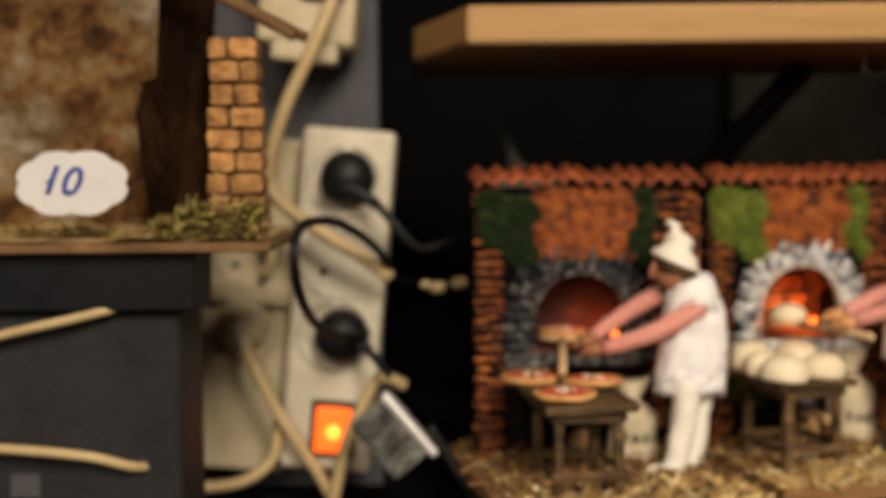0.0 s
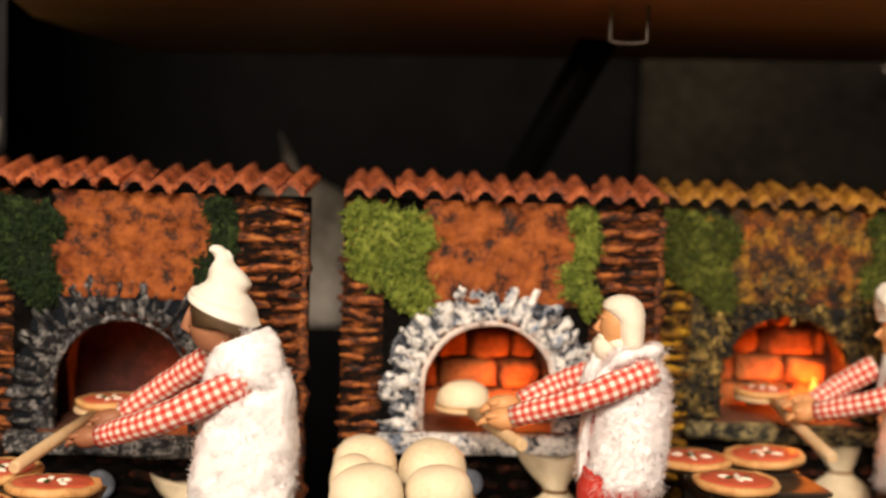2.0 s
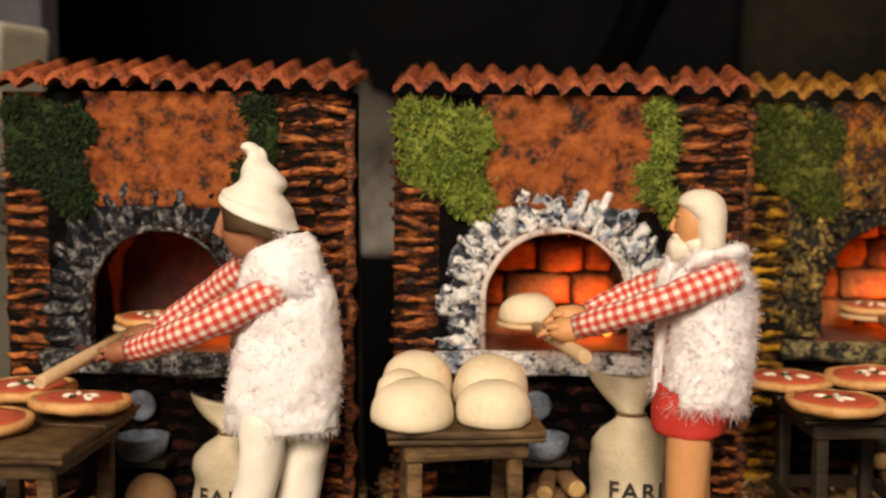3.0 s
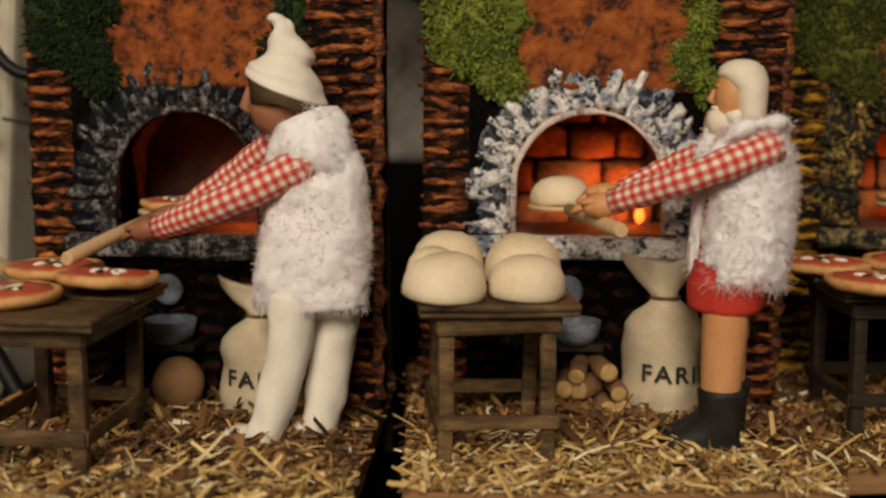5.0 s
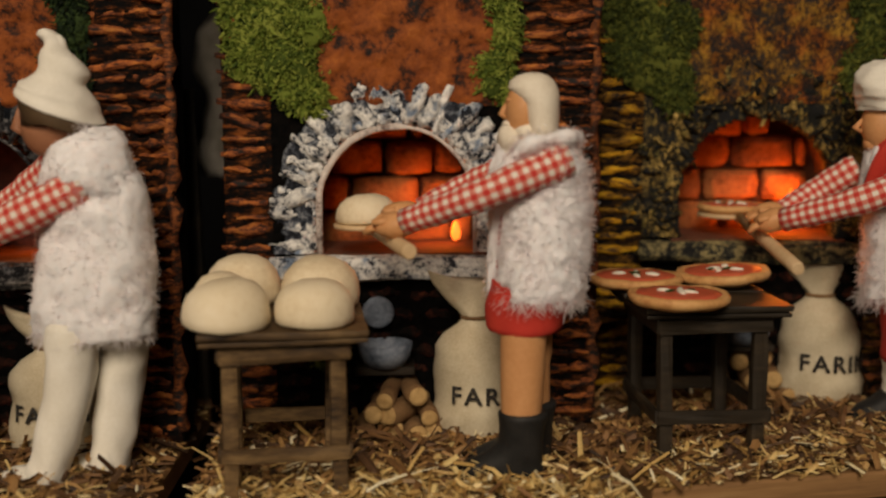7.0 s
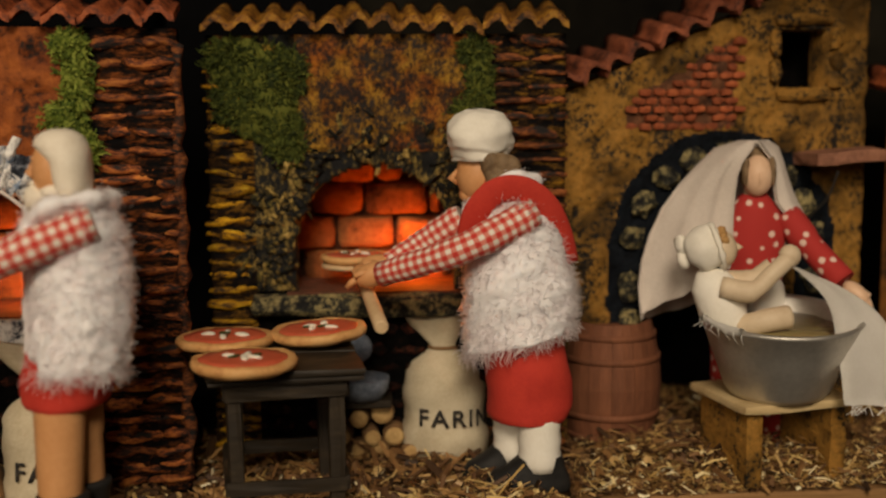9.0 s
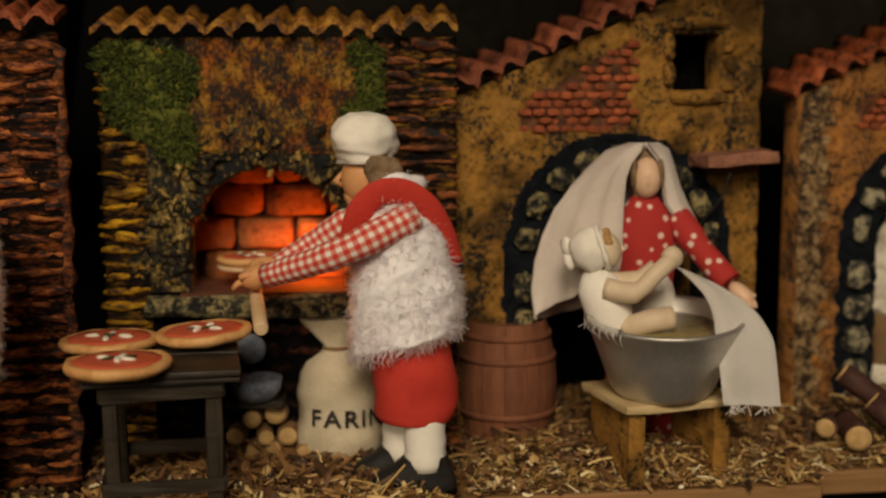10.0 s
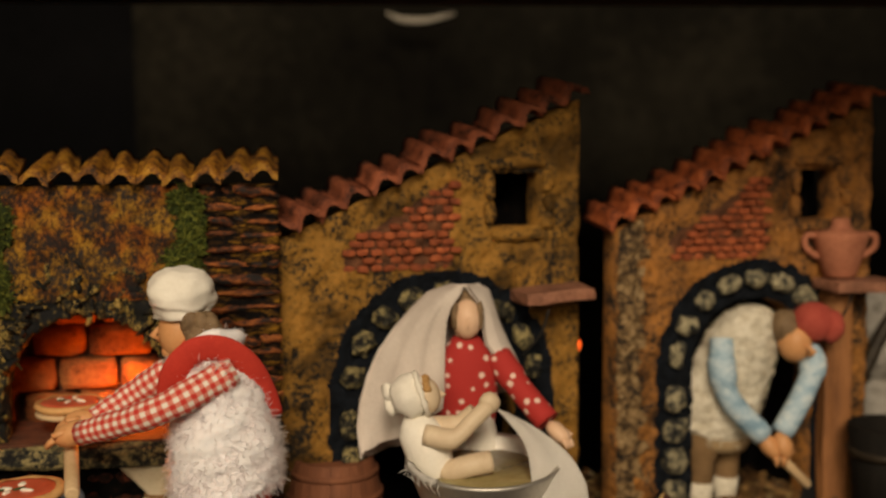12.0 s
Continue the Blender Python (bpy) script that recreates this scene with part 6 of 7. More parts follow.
def washing_woman():
    bm = bmesh.new()
    # 0 dress 1 skin 2 veil 3 hair 4 apron
    loft(bm, rings_mm([(0, 3, 4, 13, 12), (14, 2, 4, 13, 12), (34, 0, 3, 12, 10), (50, -1, 1.5, 10.5, 8.5), (62, 0, 0, 10.5, 8), (74, 0, -1, 11, 8), (80, 0, -2, 8.5, 6.5), (85, -0.5, -3, 4, 4)]), 28, 0, 0.07, 2)
    loft(bm, rings_mm([(30, 5, -7, 7, 4), (44, 5, -7, 7, 4), (56, 4, -6.5, 5, 3.4), (60, 4, -6, 2.5, 2.4)]), 18, 4, 0.12, 2)
    tube(bm, [mm(-0.6, -3, 81), mm(-0.6, -4, 88)], [0.0034, 0.0034], 12, 1)
    blob(bm, mm(-0.4, -6.4, 91.0), mm(4.9, 5.6, 6.7), 1, 0, seg=22)
    blob(bm, mm(-0.5, -11.5, 90.6), mm(0.7, 0.9, 2.2), 1, 0, seg=14)
    for side in (-1, 1):
        blob(bm, mm(-0.4 + side * 4.2, -8.6, 92.6), mm(1.3, 1.8, 4.6), 3, 0.0004, 350, 3 + side, 14)
    blob(bm, mm(-0.6, -2.8, 94.6), mm(5.4, 5.0, 5.4), 3, 0.0004, 250, 2, 18)
    # arms
    tube(bm, curve_pts([mm(10, -3, 78), mm(17, -9, 68), mm(25, -16, 58.5)], 6), [0.0048] * 5 + [0.0042] * 8, 14, 0)
    mitt(bm, mm(28, -18.5, 55.5), Vector((0.7, -0.6, -0.6)), 1, 1.0)
    # veil over head and shoulders, hanging low on one side
    level = [102.2, 100, 95.6, 91, 85, 78.5, 73, 68, 62]
    far_l = [-5, -13, -18.5, -24, -29.5, -33.5, -36, -37, -36]
    near_l = [-1.6, -2.6, -5.8, -7.2, -7.6, -7.8, -8, -8, -9]
    far_r = [4.0, 7.6, 9.2, 10.4, 12.2, 14.6, 16.5, 18, 19.5]
    near_r = [-0.4, 0.6, 3.6, 4.6, 5.0, 6.0, 9, 11, 12]
    front = [-8, -10.5, -11, -10.5, -9.5, -9, -9.5, -10.5, -11.5]
    back = [-3, 3, 5.5, 7.5, 8.5, 9.5, 11, 12, 12.5]
    grid = []
    for k, z in enumerate(level):
        s = k / 8
        ring = curve_pts([(near_l[k], front[k], z), (far_l[k] * 0.55 + near_l[k] * 0.45, front[k] * 0.8, z - 9 * s * s), (far_l[k], 0, z - 18 * s * s), (far_l[k] * 0.5, back[k], z - 16 * s * s), (far_r[k] * 0.6, back[k] * 0.8, z), (far_r[k], 0, z + 9 * s * s), (near_r[k], front[k] * 0.85, z + 10 * s * s)], 6)
        grid.append([bm.verts.new(mm(p.x, p.y + 2.2 * s * math.sin(i * 0.9) + 1.4 * s * math.sin(i * 2.3 + 1 + 2 * s), p.z)) for i, p in enumerate(ring)])
    grid = [list(c) for c in zip(*grid)]
    cols, rowsn = len(grid) - 1, 8
    fs = []
    for i in range(cols):
        for j in range(rowsn):
            f = bm.faces.new((grid[i][j], grid[i][j + 1], grid[i + 1][j + 1], grid[i + 1][j]))
            f.material_index, f.smooth = 2, True
            fs.append(f)
    bmesh.ops.recalc_face_normals(bm, faces=fs)
    bm.normal_update()
    inner = [[bm.verts.new(v.co - v.normal * 0.0006) for v in col] for col in grid]
    for i in range(cols):
        for j in range(rowsn):
            f = bm.faces.new((inner[i][j], inner[i + 1][j], inner[i + 1][j + 1], inner[i][j + 1]))
            f.material_index, f.smooth = 2, True
    rim = [(i, 0) for i in range(cols)] + [(cols, j) for j in range(rowsn)] + [(i, rowsn) for i in range(cols, 0, -1)] + [(0, j) for j in range(rowsn, 0, -1)]
    for (a, b), (c, d) in zip(rim, rim[1:] + rim[:1]):
        bm.faces.new((grid[a][b], grid[c][d], inner[c][d], inner[a][b])).material_index = 2
    figurine(bm, "woman_figurine", [M["dotted_red"], M["skin_fair"], M["cloth_veil"], M["hair_brown"], M["cloth_white"]], (0.421, 0.658, 0.0), "woman figurine, dotted red dress, pale veil, at a tub")


def infant():
    bm = bmesh.new()
    loft(bm, rings_mm([(-6, 1, 0, 5.5, 5.5), (0, 0, 0, 6.5, 6.5), (6, 0, 0, 7.4, 7.0), (13, -1, 0, 7.2, 6.5), (18, -1.5, 0, 4, 4)]), 20, 0, 0.06, 1)
    blob(bm, mm(-1.6, -0.5, 25), mm(6.4, 6.6, 7.0), 0, 0.0009, 240, 1, 22)
    brim = [mm(1.6 - 0.7 * math.sin(k * math.tau / 20), -0.5 + 6.3 * math.cos(k * math.tau / 20), 24.8 + 6.8 * math.sin(k * math.tau / 20)) for k in range(21)]
    tube(bm, brim, [0.0009 + 0.0003 * math.sin(k * 2.4) for k in range(21)], 8, 0, False)
    blob(bm, mm(3.3, -0.9, 23.8), mm(4.2, 4.9, 5.6), 1, 0, seg=18)
    for k in range(7):
        a = math.pi * (0.15 + 0.7 * k / 6)
        blob(bm, mm(3.6, -0.9 - 4.2 * math.cos(a), 24.4 + 4.6 * math.sin(a)), mm(1.5, 1.3, 1.4), 2, 0.0005, 420, k, 8)
    tube(bm, [mm(6.9, -1.2, 24.5), mm(8.4, -1.3, 23.0), mm(7.0, -1.2, 22.6)], [0.0006, 0.0009, 0.0007], 7, 1)
    blob(bm, mm(-8.0, 1.5, 27.2), mm(2.4, 2.2, 3.2), 0, 0.0009, 330, 3, 14)
    blob(bm, mm(-8.6, 1.5, 22.4), mm(2.0, 2.0, 2.8), 0, 0.0009, 330, 5, 14)
    tube(bm, curve_pts([mm(0, -5.5, 13), mm(8, -8, 10.5), mm(15, -6.5, 14), mm(21, -5.5, 17.5)], 5), [0.0034] * 6 + [0.0027] * 10, 12, 1)
    tube(bm, curve_pts([mm(2, 3, 13), mm(10, 1, 12), mm(17, 0, 15)], 5), [0.0036] * 6 + [0.003] * 5, 12, 1)
    blob(bm, mm(21.5, -5, 18), mm(3.4, 3, 3.4), 1, 0.0004, 200, 1, 12)
    tube(bm, curve_pts([mm(3, -3, -1), mm(11, -6, 0.5), mm(18, -5, 0)], 5), [0.0036] * 11, 12, 1)
    ob = finish("infant_figurine", bm, [M["cloth_white"], M["wax"], M["hair_fair"]])
    ob.matrix_world = pose(0.4080, 0.6310, 0.0465, 0, -12, 0)
    tagged(ob, "cream infant figurine sitting in a tin washtub", "figurine", "figurines")


def woodcutter():
    rng = random.Random(9)
    bm = bmesh.new()
    # 0 fleece 1 blue 2 skin 3 hair 4 red 5 brown 6 wood 7 sock 8 pile 9 tan 10 iron
    for ox, oy in ((-3, -3), (9, 4)):
        tube(bm, curve_pts([mm(ox, oy, 34), mm(ox - 0.5, oy, 20), mm(ox - 1, oy, 10)], 4), [0.006] * 4 + [0.0048] * 5, 14, 5)
        tube(bm, [mm(ox - 1, oy, 12), mm(ox - 1.4, oy, 2)], [0.0052, 0.0046], 14, 7)
        blob(bm, mm(ox - 1, oy - 3, 2.4), mm(4.5, 7.5, 3), 5, 0.0003, 200, 1, 14)
    wool(bm, rings_mm([(29, 3, 0, 12.5, 10), (33, 3, 0, 15.5, 11.5), (40, 3, 0, 17.0, 12), (50, 5, -1, 17.0, 12), (60, 9, -3, 15.2, 11.5), (70, 11, -5, 12.8, 11), (77, 13, -6, 9, 9), (80, 15, -7, 4, 5)]), 0, 8, 3000, rng, 3, 0.0020, 0.0012, hem=120)
    loft(bm, rings_mm([(24, 4, 0, 10.5, 8.5), (27, 4, 0, 12.5, 9.5), (33, 4, 0, 13.5, 10)]), 22, 9, 0.05, 3)
    tube(bm, curve_pts([mm(1, -11, 68), mm(0, -15, 57), mm(3, -17, 46), mm(15, -18, 33)], 6), [0.0046] * 4 + [0.0052] * 5 + [0.0043] * 10, 16, 1)
    tube(bm, curve_pts([mm(27, -7, 68), mm(35, -13, 60), mm(30, -17, 48), mm(22, -18, 34)], 6), [0.0046] * 4 + [0.0050] * 5 + [0.0042] * 10, 16, 1)
    mitt(bm, mm(17, -19, 29.5), Vector((0.5, -0.2, -0.8)), 2, 1.2)
    mitt(bm, mm(22, -20, 30), Vector((0.2, -0.2, -0.9)), 2, 1.2)
    tube(bm, [mm(14, -17, 33), mm(31, -22, 15)], [0.0017, 0.0019], 10, 6)
    axe = len(bm.verts)
    box(bm, (0.0, 0.0, 0.0), (0.0036, 0.0026, 0.0100), 0.0006, mat=10)
    bm.verts.ensure_lookup_table()
    for v in bm.verts[axe:]:
        wide = 1.0 + 0.9 * (0.5 - v.co.z / 0.010)
        v.co = Vector((v.co.x * wide, v.co.y, v.co.z)) + mm(31, -22, 12)
    blob(bm, mm(28, -13, 67), mm(6.3, 6.5, 7.5), 2, 0, seg=18)
    tube(bm, [mm(30, -19, 67), mm(32.5, -20.5, 64.5), mm(31, -19, 63)], [0.0008, 0.0012, 0.001], 8, 2)
    blob(bm, mm(25, -11, 72.5), mm(6, 6.5, 6.8), 3, 0.0008, 300, 2, 16)
    blob(bm, mm(35, -13, 74.5), mm(8.6, 8, 7.4), 4, 0.0006, 150, 2, 20)
    blob(bm, mm(41, -15, 73), mm(5.0, 6, 6.4), 4, 0.0006, 150, 4, 16)
    figurine(bm, "woodcutter_figurine", [M["fleece_cream"], M["cloth_blue"], M["skin"], M["hair_brown"], M["cap_red"], M["cloth_brown"], M["handle_wood"], M["fleece_cream"], M["pile_cream"], M["cloth_tan"], M["rubber_black"]], (0.5187, 0.704, 0.0075), "stooping woodcutter figurine, red cap, cream vest, blue sleeves")


M["pile_cream"] = island_surface("pile_cream", [(0.0, (0.48, 0.42, 0.31)), (0.6, (0.74, 0.68, 0.55)), (1.0, (0.84, 0.79, 0.67))], 0.95)
M["skin_fair"] = surface("skin_fair", [(0.3, (0.66, 0.42, 0.27)), (0.7, (0.78, 0.54, 0.37))], 120, 700, 0.5, 0.1)
M["wax"] = surface("wax", [(0.3, (0.55, 0.42, 0.28)), (0.7, (0.68, 0.56, 0.4))], 100, 600, 0.5, 0.1)
M["hair_fair"] = surface("hair_fair", [(0.3, (0.32, 0.16, 0.05)), (0.7, (0.5, 0.3, 0.12))], 300, 800, 0.7, 0.5)
M["cap_red"] = surface("cap_red", [(0.3, (0.3, 0.04, 0.03)), (0.7, (0.45, 0.09, 0.06))], 120, 900, 0.9, 0.5)
baker_in_cone_hat()
baker_with_beard()
baker_in_cap()
washing_woman()
infant()
woodcutter()


# ---- sacks, logs, barrel, tub ----
def letters(text, size, mat, m, name, parent, label="", bend=None, shear=0.0):
    cu = bpy.data.curves.new(name, "FONT")
    cu.body, cu.size, cu.extrude, cu.align_x, cu.shear, cu.space_character = text, size, 0.0, "CENTER", shear, 1.22 if bend else 1.0
    cu.offset = size * 0.018
    tmp = bpy.data.objects.new(name, cu)
    scene.collection.objects.link(tmp)
    dg = bpy.context.evaluated_depsgraph_get()
    me = bpy.data.meshes.new_from_object(tmp.evaluated_get(dg))
    bpy.data.objects.remove(tmp)
    bm = bmesh.new()
    bm.from_mesh(me)
    bmesh.ops.subdivide_edges(bm, edges=[e for e in bm.edges if e.calc_length() > size * 0.15], cuts=2)
    for v in bm.verts:
        u, z = v.co.x, v.co.y
        at = bend(u, z) if bend else (u, 0.0)
        v.co = Vector((at[0], at[1], z))
    res = bmesh.ops.extrude_face_region(bm, geom=bm.faces[:])
    for g in res["geom"]:
        if isinstance(g, bmesh.types.BMVert):
            g.co.y -= 0.00012
    bmesh.ops.recalc_face_normals(bm, faces=bm.faces[:])
    return part(name, bm, mat, parent, label, m=m)


def sack(x, y, deg, h, r, mat, label, lettered=True, seed=1):
    o = thing("flour_sack", frame_at(x, y, deg), label, "sack", "flour sacks")
    prof = [(0, 0.92), (0.05, 1.06), (0.16, 1.10), (0.27, 0.98), (0.36, 0.95), (0.48, 1.0), (0.58, 0.95), (0.66, 0.74), (0.72, 0.42), (0.76, 0.30)]
    rows = [(h * z, 0, 0, r * k, r * k * 0.8) for z, k in prof]
    bm = bmesh.new()
    loft(bm, between(rows, 3), 36, 0, 0.10, seed)
    top = [(h * z, r * x, 0, r * k, r * 0.26) for z, x, k in ((0.755, 0, 0.30), (0.80, -0.05, 0.38), (0.87, -0.10, 0.62), (0.94, -0.12, 0.86), (1.0, -0.10, 1.0))]
    n0 = len(bm.verts)
    loft(bm, between(top, 4), 32, 0, 0.14, seed + 3)
    bm.verts.ensure_lookup_table()
    for v in bm.verts[n0:]:
        w = max(0.0, (v.co.z / h - 0.78) / 0.22)
        v.co.z += w * (abs(v.co.x + 0.1 * r) * 0.34 - 0.16 * r)
        v.co.y += w * 0.18 * r * math.sin(v.co.x / r * 5.5 + seed)
    part("bag", bm, mat, o)
    bm = bmesh.new()
    pts = [(r * 0.34 * math.cos(a), r * 0.29 * math.sin(a), h * 0.757) for a in [math.tau * k / 16 for k in range(17)]]
    tube(bm, pts, [0.0006] * 17, 6, 0, False)
    part("string", bm, M["cork_wood"], o)
    if lettered:
        def bend(u, z):
            _, cx, cy, rx, ry = ellipse_at(rows, h * 0.26 + z)
            a = u / rx + 0.38
            return rx * 1.09 * math.sin(a), -ry * 1.10 * math.cos(a) - 0.0003
        letters("FARINA", r * 0.56, M["ink"], pose(0, 0, h * 0.26, 0, 3), "lettering", o, "black printed letters", bend)
    return o


sack(0.0935, 0.5550, 14, 0.041, 0.0122, M["burlap"], "cream cloth flour sack tied with string, printed letters", True, 2)
sack(0.2135, 0.588, 20, 0.049, 0.0128, M["burlap"], "cream cloth flour sack tied with string, printed letters", True, 3)
sack(0.3205, 0.647, 14, 0.048, 0.0135, M["burlap"], "cream cloth flour sack tied with string, printed letters", True, 4)
bm = bmesh.new()
blob(bm, (0, 0, 0.0085), (0.0078, 0.0075, 0.0088), 0, 0.0008, 120, 3, 18)
ob = finish("brown_bag", bm, M["burlap_brown"])
ob.matrix_world = pose(0.0680, 0.5500, 0.0)
tagged(ob, "small round brown bag beside a flour sack", "bag")


def log(bm_mats, p, d, r, ln, label="short cut log on a firewood pile", group="firewood logs", name="log", seed=0):
    d = Vector(d).normalized()
    m = Matrix.Translation(p) @ d.to_track_quat("X", "Z").to_matrix().to_4x4()
    o = thing(name, m, label, "log", group)
    bm = bmesh.new()
    tube(bm, [(-ln / 2 + ln * k / 4, 0.0006 * math.sin(k + seed), 0) for k in range(5)], [r, r * 1.03, r, r * 0.97, r], 14, 0)
    jitter(bm, r * 0.09, 220, seed)
    part("bark", bm, bm_mats[0], o)
    for s in (-1, 1):
        bm = bmesh.new()
        lathe(bm, [(0, -0.0002), (r * 0.93, -0.0002), (r * 0.93, 0.0004), (r * 0.5, 0.00055), (0, 0.0005)], 16)
        part("cut_end", bm, bm_mats[1], o, m=Matrix.Translation((s * ln / 2 + (0.0002 if s > 0 else -0.0002), 0, 0)) @ pose(0, 0, 0, 0, 90 * s, 0))
    return o


rng = random.Random(12)
for cx, cy, deg in ((0.192, 0.583, 12), (0.297, 0.645, 8)):
    k = 0
    for row, n in enumerate((4, 3, 2)):
        for i in range(n):
            r = rng.uniform(0.0025, 0.0037)
            u = (i - (n - 1) / 2) * 0.0070 + rng.gauss(0, 0.0006)
            p = frame_at(cx, cy, deg) @ Vector((u, rng.gauss(0, 0.0015), 0.0036 + row * 0.0056))
            log((M["cork_wood"], M["log_end"]), p, (math.sin(radians(-deg + rng.gauss(0, 14))), 1, rng.gauss(0, 0.08)), r, 0.017, "short cut log on a small firewood pile", seed=k + cx * 90)
            k += 1

for p, d, r, ln in (((0.5265, 0.6530, 0.0182), (1, 0.05, 0.015), 0.0053, 0.034), ((0.5290, 0.6480, 0.0092), (1, 0.04, 0.0), 0.0046, 0.038), ((0.5030, 0.6450, 0.0110), (0.015, -0.008, -0.0125), 0.0038, 0.024), ((0.4890, 0.6505, 0.0085), (-0.10, -1, -0.04), 0.0044, 0.017), ((0.4945, 0.6560, 0.0205), (0.75, -0.30, -0.55), 0.0038, 0.018), ((0.4835, 0.6570, 0.0085), (-0.5, -1, 0.1), 0.0033, 0.016)):
    log((M["bark"], M["log_end"]), p, d, r, ln, "dark-barked log with pale cut ends on straw", "woodcutter's logs", seed=r * 900 + p[0])


def barrel(x, y):
    o = thing("barrel", pose(x, y, 0, 0, 0, 10), "reddish-brown wooden barrel standing on straw", "barrel")
    n, h, r0, r1 = 14, 0.0425, 0.0135, 0.0170
    for k in range(n):
        a0, a1 = math.tau * k / n + 0.004, math.tau * (k + 1) / n - 0.004
        bm = bmesh.new()
        rows = []
        for j in range(7):
            z = h * j / 6
            r = r0 + (r1 - r0) * math.sin(math.pi * j / 6)
            rows.append([bm.verts.new((q * math.cos(a), q * math.sin(a), z)) for q, a in ((r, a0), (r * 1.004, (a0 + a1) / 2), (r, a1), (r - 0.0015, a1), (r - 0.0015, a0))])
        for a, b in zip(rows, rows[1:]):
            for i in range(5):
                bm.faces.new((a[i], a[(i + 1) % 5], b[(i + 1) % 5], b[i]))
        bm.faces.new(rows[0][::-1])
        bm.faces.new(rows[-1])
        part("stave", bm, M["barrel_wood"], o)
    for z in (0.0045, 0.0120, 0.0305, 0.0380):
        r = r0 + (r1 - r0) * math.sin(math.pi * z / h) + 0.0002
        bm = bmesh.new()
        lathe(bm, [(r - 0.0008, -0.0011), (r + 0.0004, -0.0009), (r + 0.0004, 0.0009), (r - 0.0008, 0.0011)], 28)
        part("hoop", bm, M["barrel_wood"], o, m=pose(0, 0, z))
    bm = bmesh.new()
    lathe(bm, [(0, 0), (0.0128, 0), (0.0128, 0.001), (0, 0.001)], 24)
    part("head", bm, M["barrel_wood"], o, m=pose(0, 0, h - 0.0025))


barrel(0.3760, 0.664)

o = thing("stool", frame_at(0.4110, 0.6145, 19), "low wooden stool with pale top and mottled sides", "stool")
bm = rough_block((0.0385, 0.034, 0.0030), 0.0006, 0.0005, 3, 4)
part("seat", bm, M["wood_pale"], o, m=pose(0.0185, 0.016, 0.0243))
for px in (0.0045, 0.0330):
    bm = rough_block((0.0058, 0.029, 0.0235), 0.0008, 0.0007, px * 900, 4)
    part("side_panel", bm, M["house_ochre"], o, m=pose(px, 0.016, 0.0112))
bm = rough_block((0.024, 0.0022, 0.006), 0.0005, 0.0005, 6, 3)
part("rail", bm, M["wood_black"], o, m=pose(0.0187, 0.022, 0.0195))

o = thing("washtub", pose(0.4235, 0.6305, 0.0268, 6, 0, 0), "grey tin washtub full of murky water on a stool", "tub")
bm = bmesh.new()
lathe(bm, [(0, 0), (0.0145, 0), (0.0160, 0.002), (0.0208, 0.0150), (0.0234, 0.0225), (0.0243, 0.0235), (0.0234, 0.0242), (0.0222, 0.0232), (0.0197, 0.0150), (0.0150, 0.003), (0, 0.0025)], 44)
part("bowl", bm, M["tin"], o, smooth=True)
bm = bmesh.new()
lathe(bm, [(0, 0.0188), (0.0208, 0.0188), (0.0208, 0.0192), (0, 0.0194)], 32)
jitter(bm, 0.0005, 260, 2)
part("water", bm, M["murky"], o, "murky brownish water", True)

# towel over the rim
bm = bmesh.new()
path = curve_pts([(0.002, 0.013, 0.0605), (0.008, 0.006, 0.0570), (0.0140, -0.002, 0.0515), (0.0168, -0.0075, 0.044), (0.0178, -0.0110, 0.034), (0.0188, -0.0125, 0.0235)], 5)
rows = []
for i, p in enumerate(path):
    t = i / (len(path) - 1)
    wd = 0.006 + 0.0105 * min(1.0, t * 1.6)
    rows.append([bm.verts.new(p + Vector(((k / 6 - 0.5) * wd * 1.0, (k / 6 - 0.5) * -0.002 + 0.0007 * math.sin(k * 1.5 + t * 4), (0.5 - k / 6) * 0.0025 * (1 - t)))) for k in range(7)])
for a, b in zip(rows, rows[1:]):
    for k in range(6):
        bm.faces.new((a[k], a[k + 1], b[k + 1], b[k])).smooth = True
bmesh.ops.solidify(bm, geom=bm.faces[:], thickness=0.0006)
rng = random.Random(3)
for k in range(16):
    q = path[-1] + Vector((rng.uniform(-0.0065, 0.0065), 0, 0))
    tube(bm, [q, q + Vector((rng.gauss(0, 0.001), rng.gauss(0, 0.0008), -0.0012)), q + Vector((rng.gauss(0, 0.002), rng.gauss(0, 0.001), -0.0026))], [0.00012] * 3, 4)
ob = finish("towel", bm, M["towel"])
ob.matrix_world = pose(0.4285, 0.6255, 0.0030)
tagged(ob, "frayed white cloth towel hanging over a tub rim", "towel")


# frayed rag over the tub's rim beside the infant
rng = random.Random(17)
bm = bmesh.new()
rag = []
for i in range(8):
    a = radians(186 + 6.5 * i)
    out = Vector((math.cos(a), math.sin(a), 0))
    p = Vector((0.4235, 0.6280, 0.0512 + 0.0025 * math.sin(a))) + out * 0.0242
    rag.append([bm.verts.new(p - out * 0.0024 - Vector((0, 0, 0.0006))), bm.verts.new(p + Vector((0, 0, 0.0006))), bm.verts.new(p + out * 0.0004 - Vector((0, 0, rng.uniform(0.0008, 0.0022))))])
    q = p + out * 0.0004 - Vector((0, 0, 0.001))
    tube(bm, [q, q + out * 0.0002 + Vector((rng.gauss(0, 0.0004), 0, -0.0014)), q - out * 0.0004 + Vector((rng.gauss(0, 0.0009), 0, -rng.uniform(0.002, 0.0036)))], [0.0001] * 3, 4)
skin = []
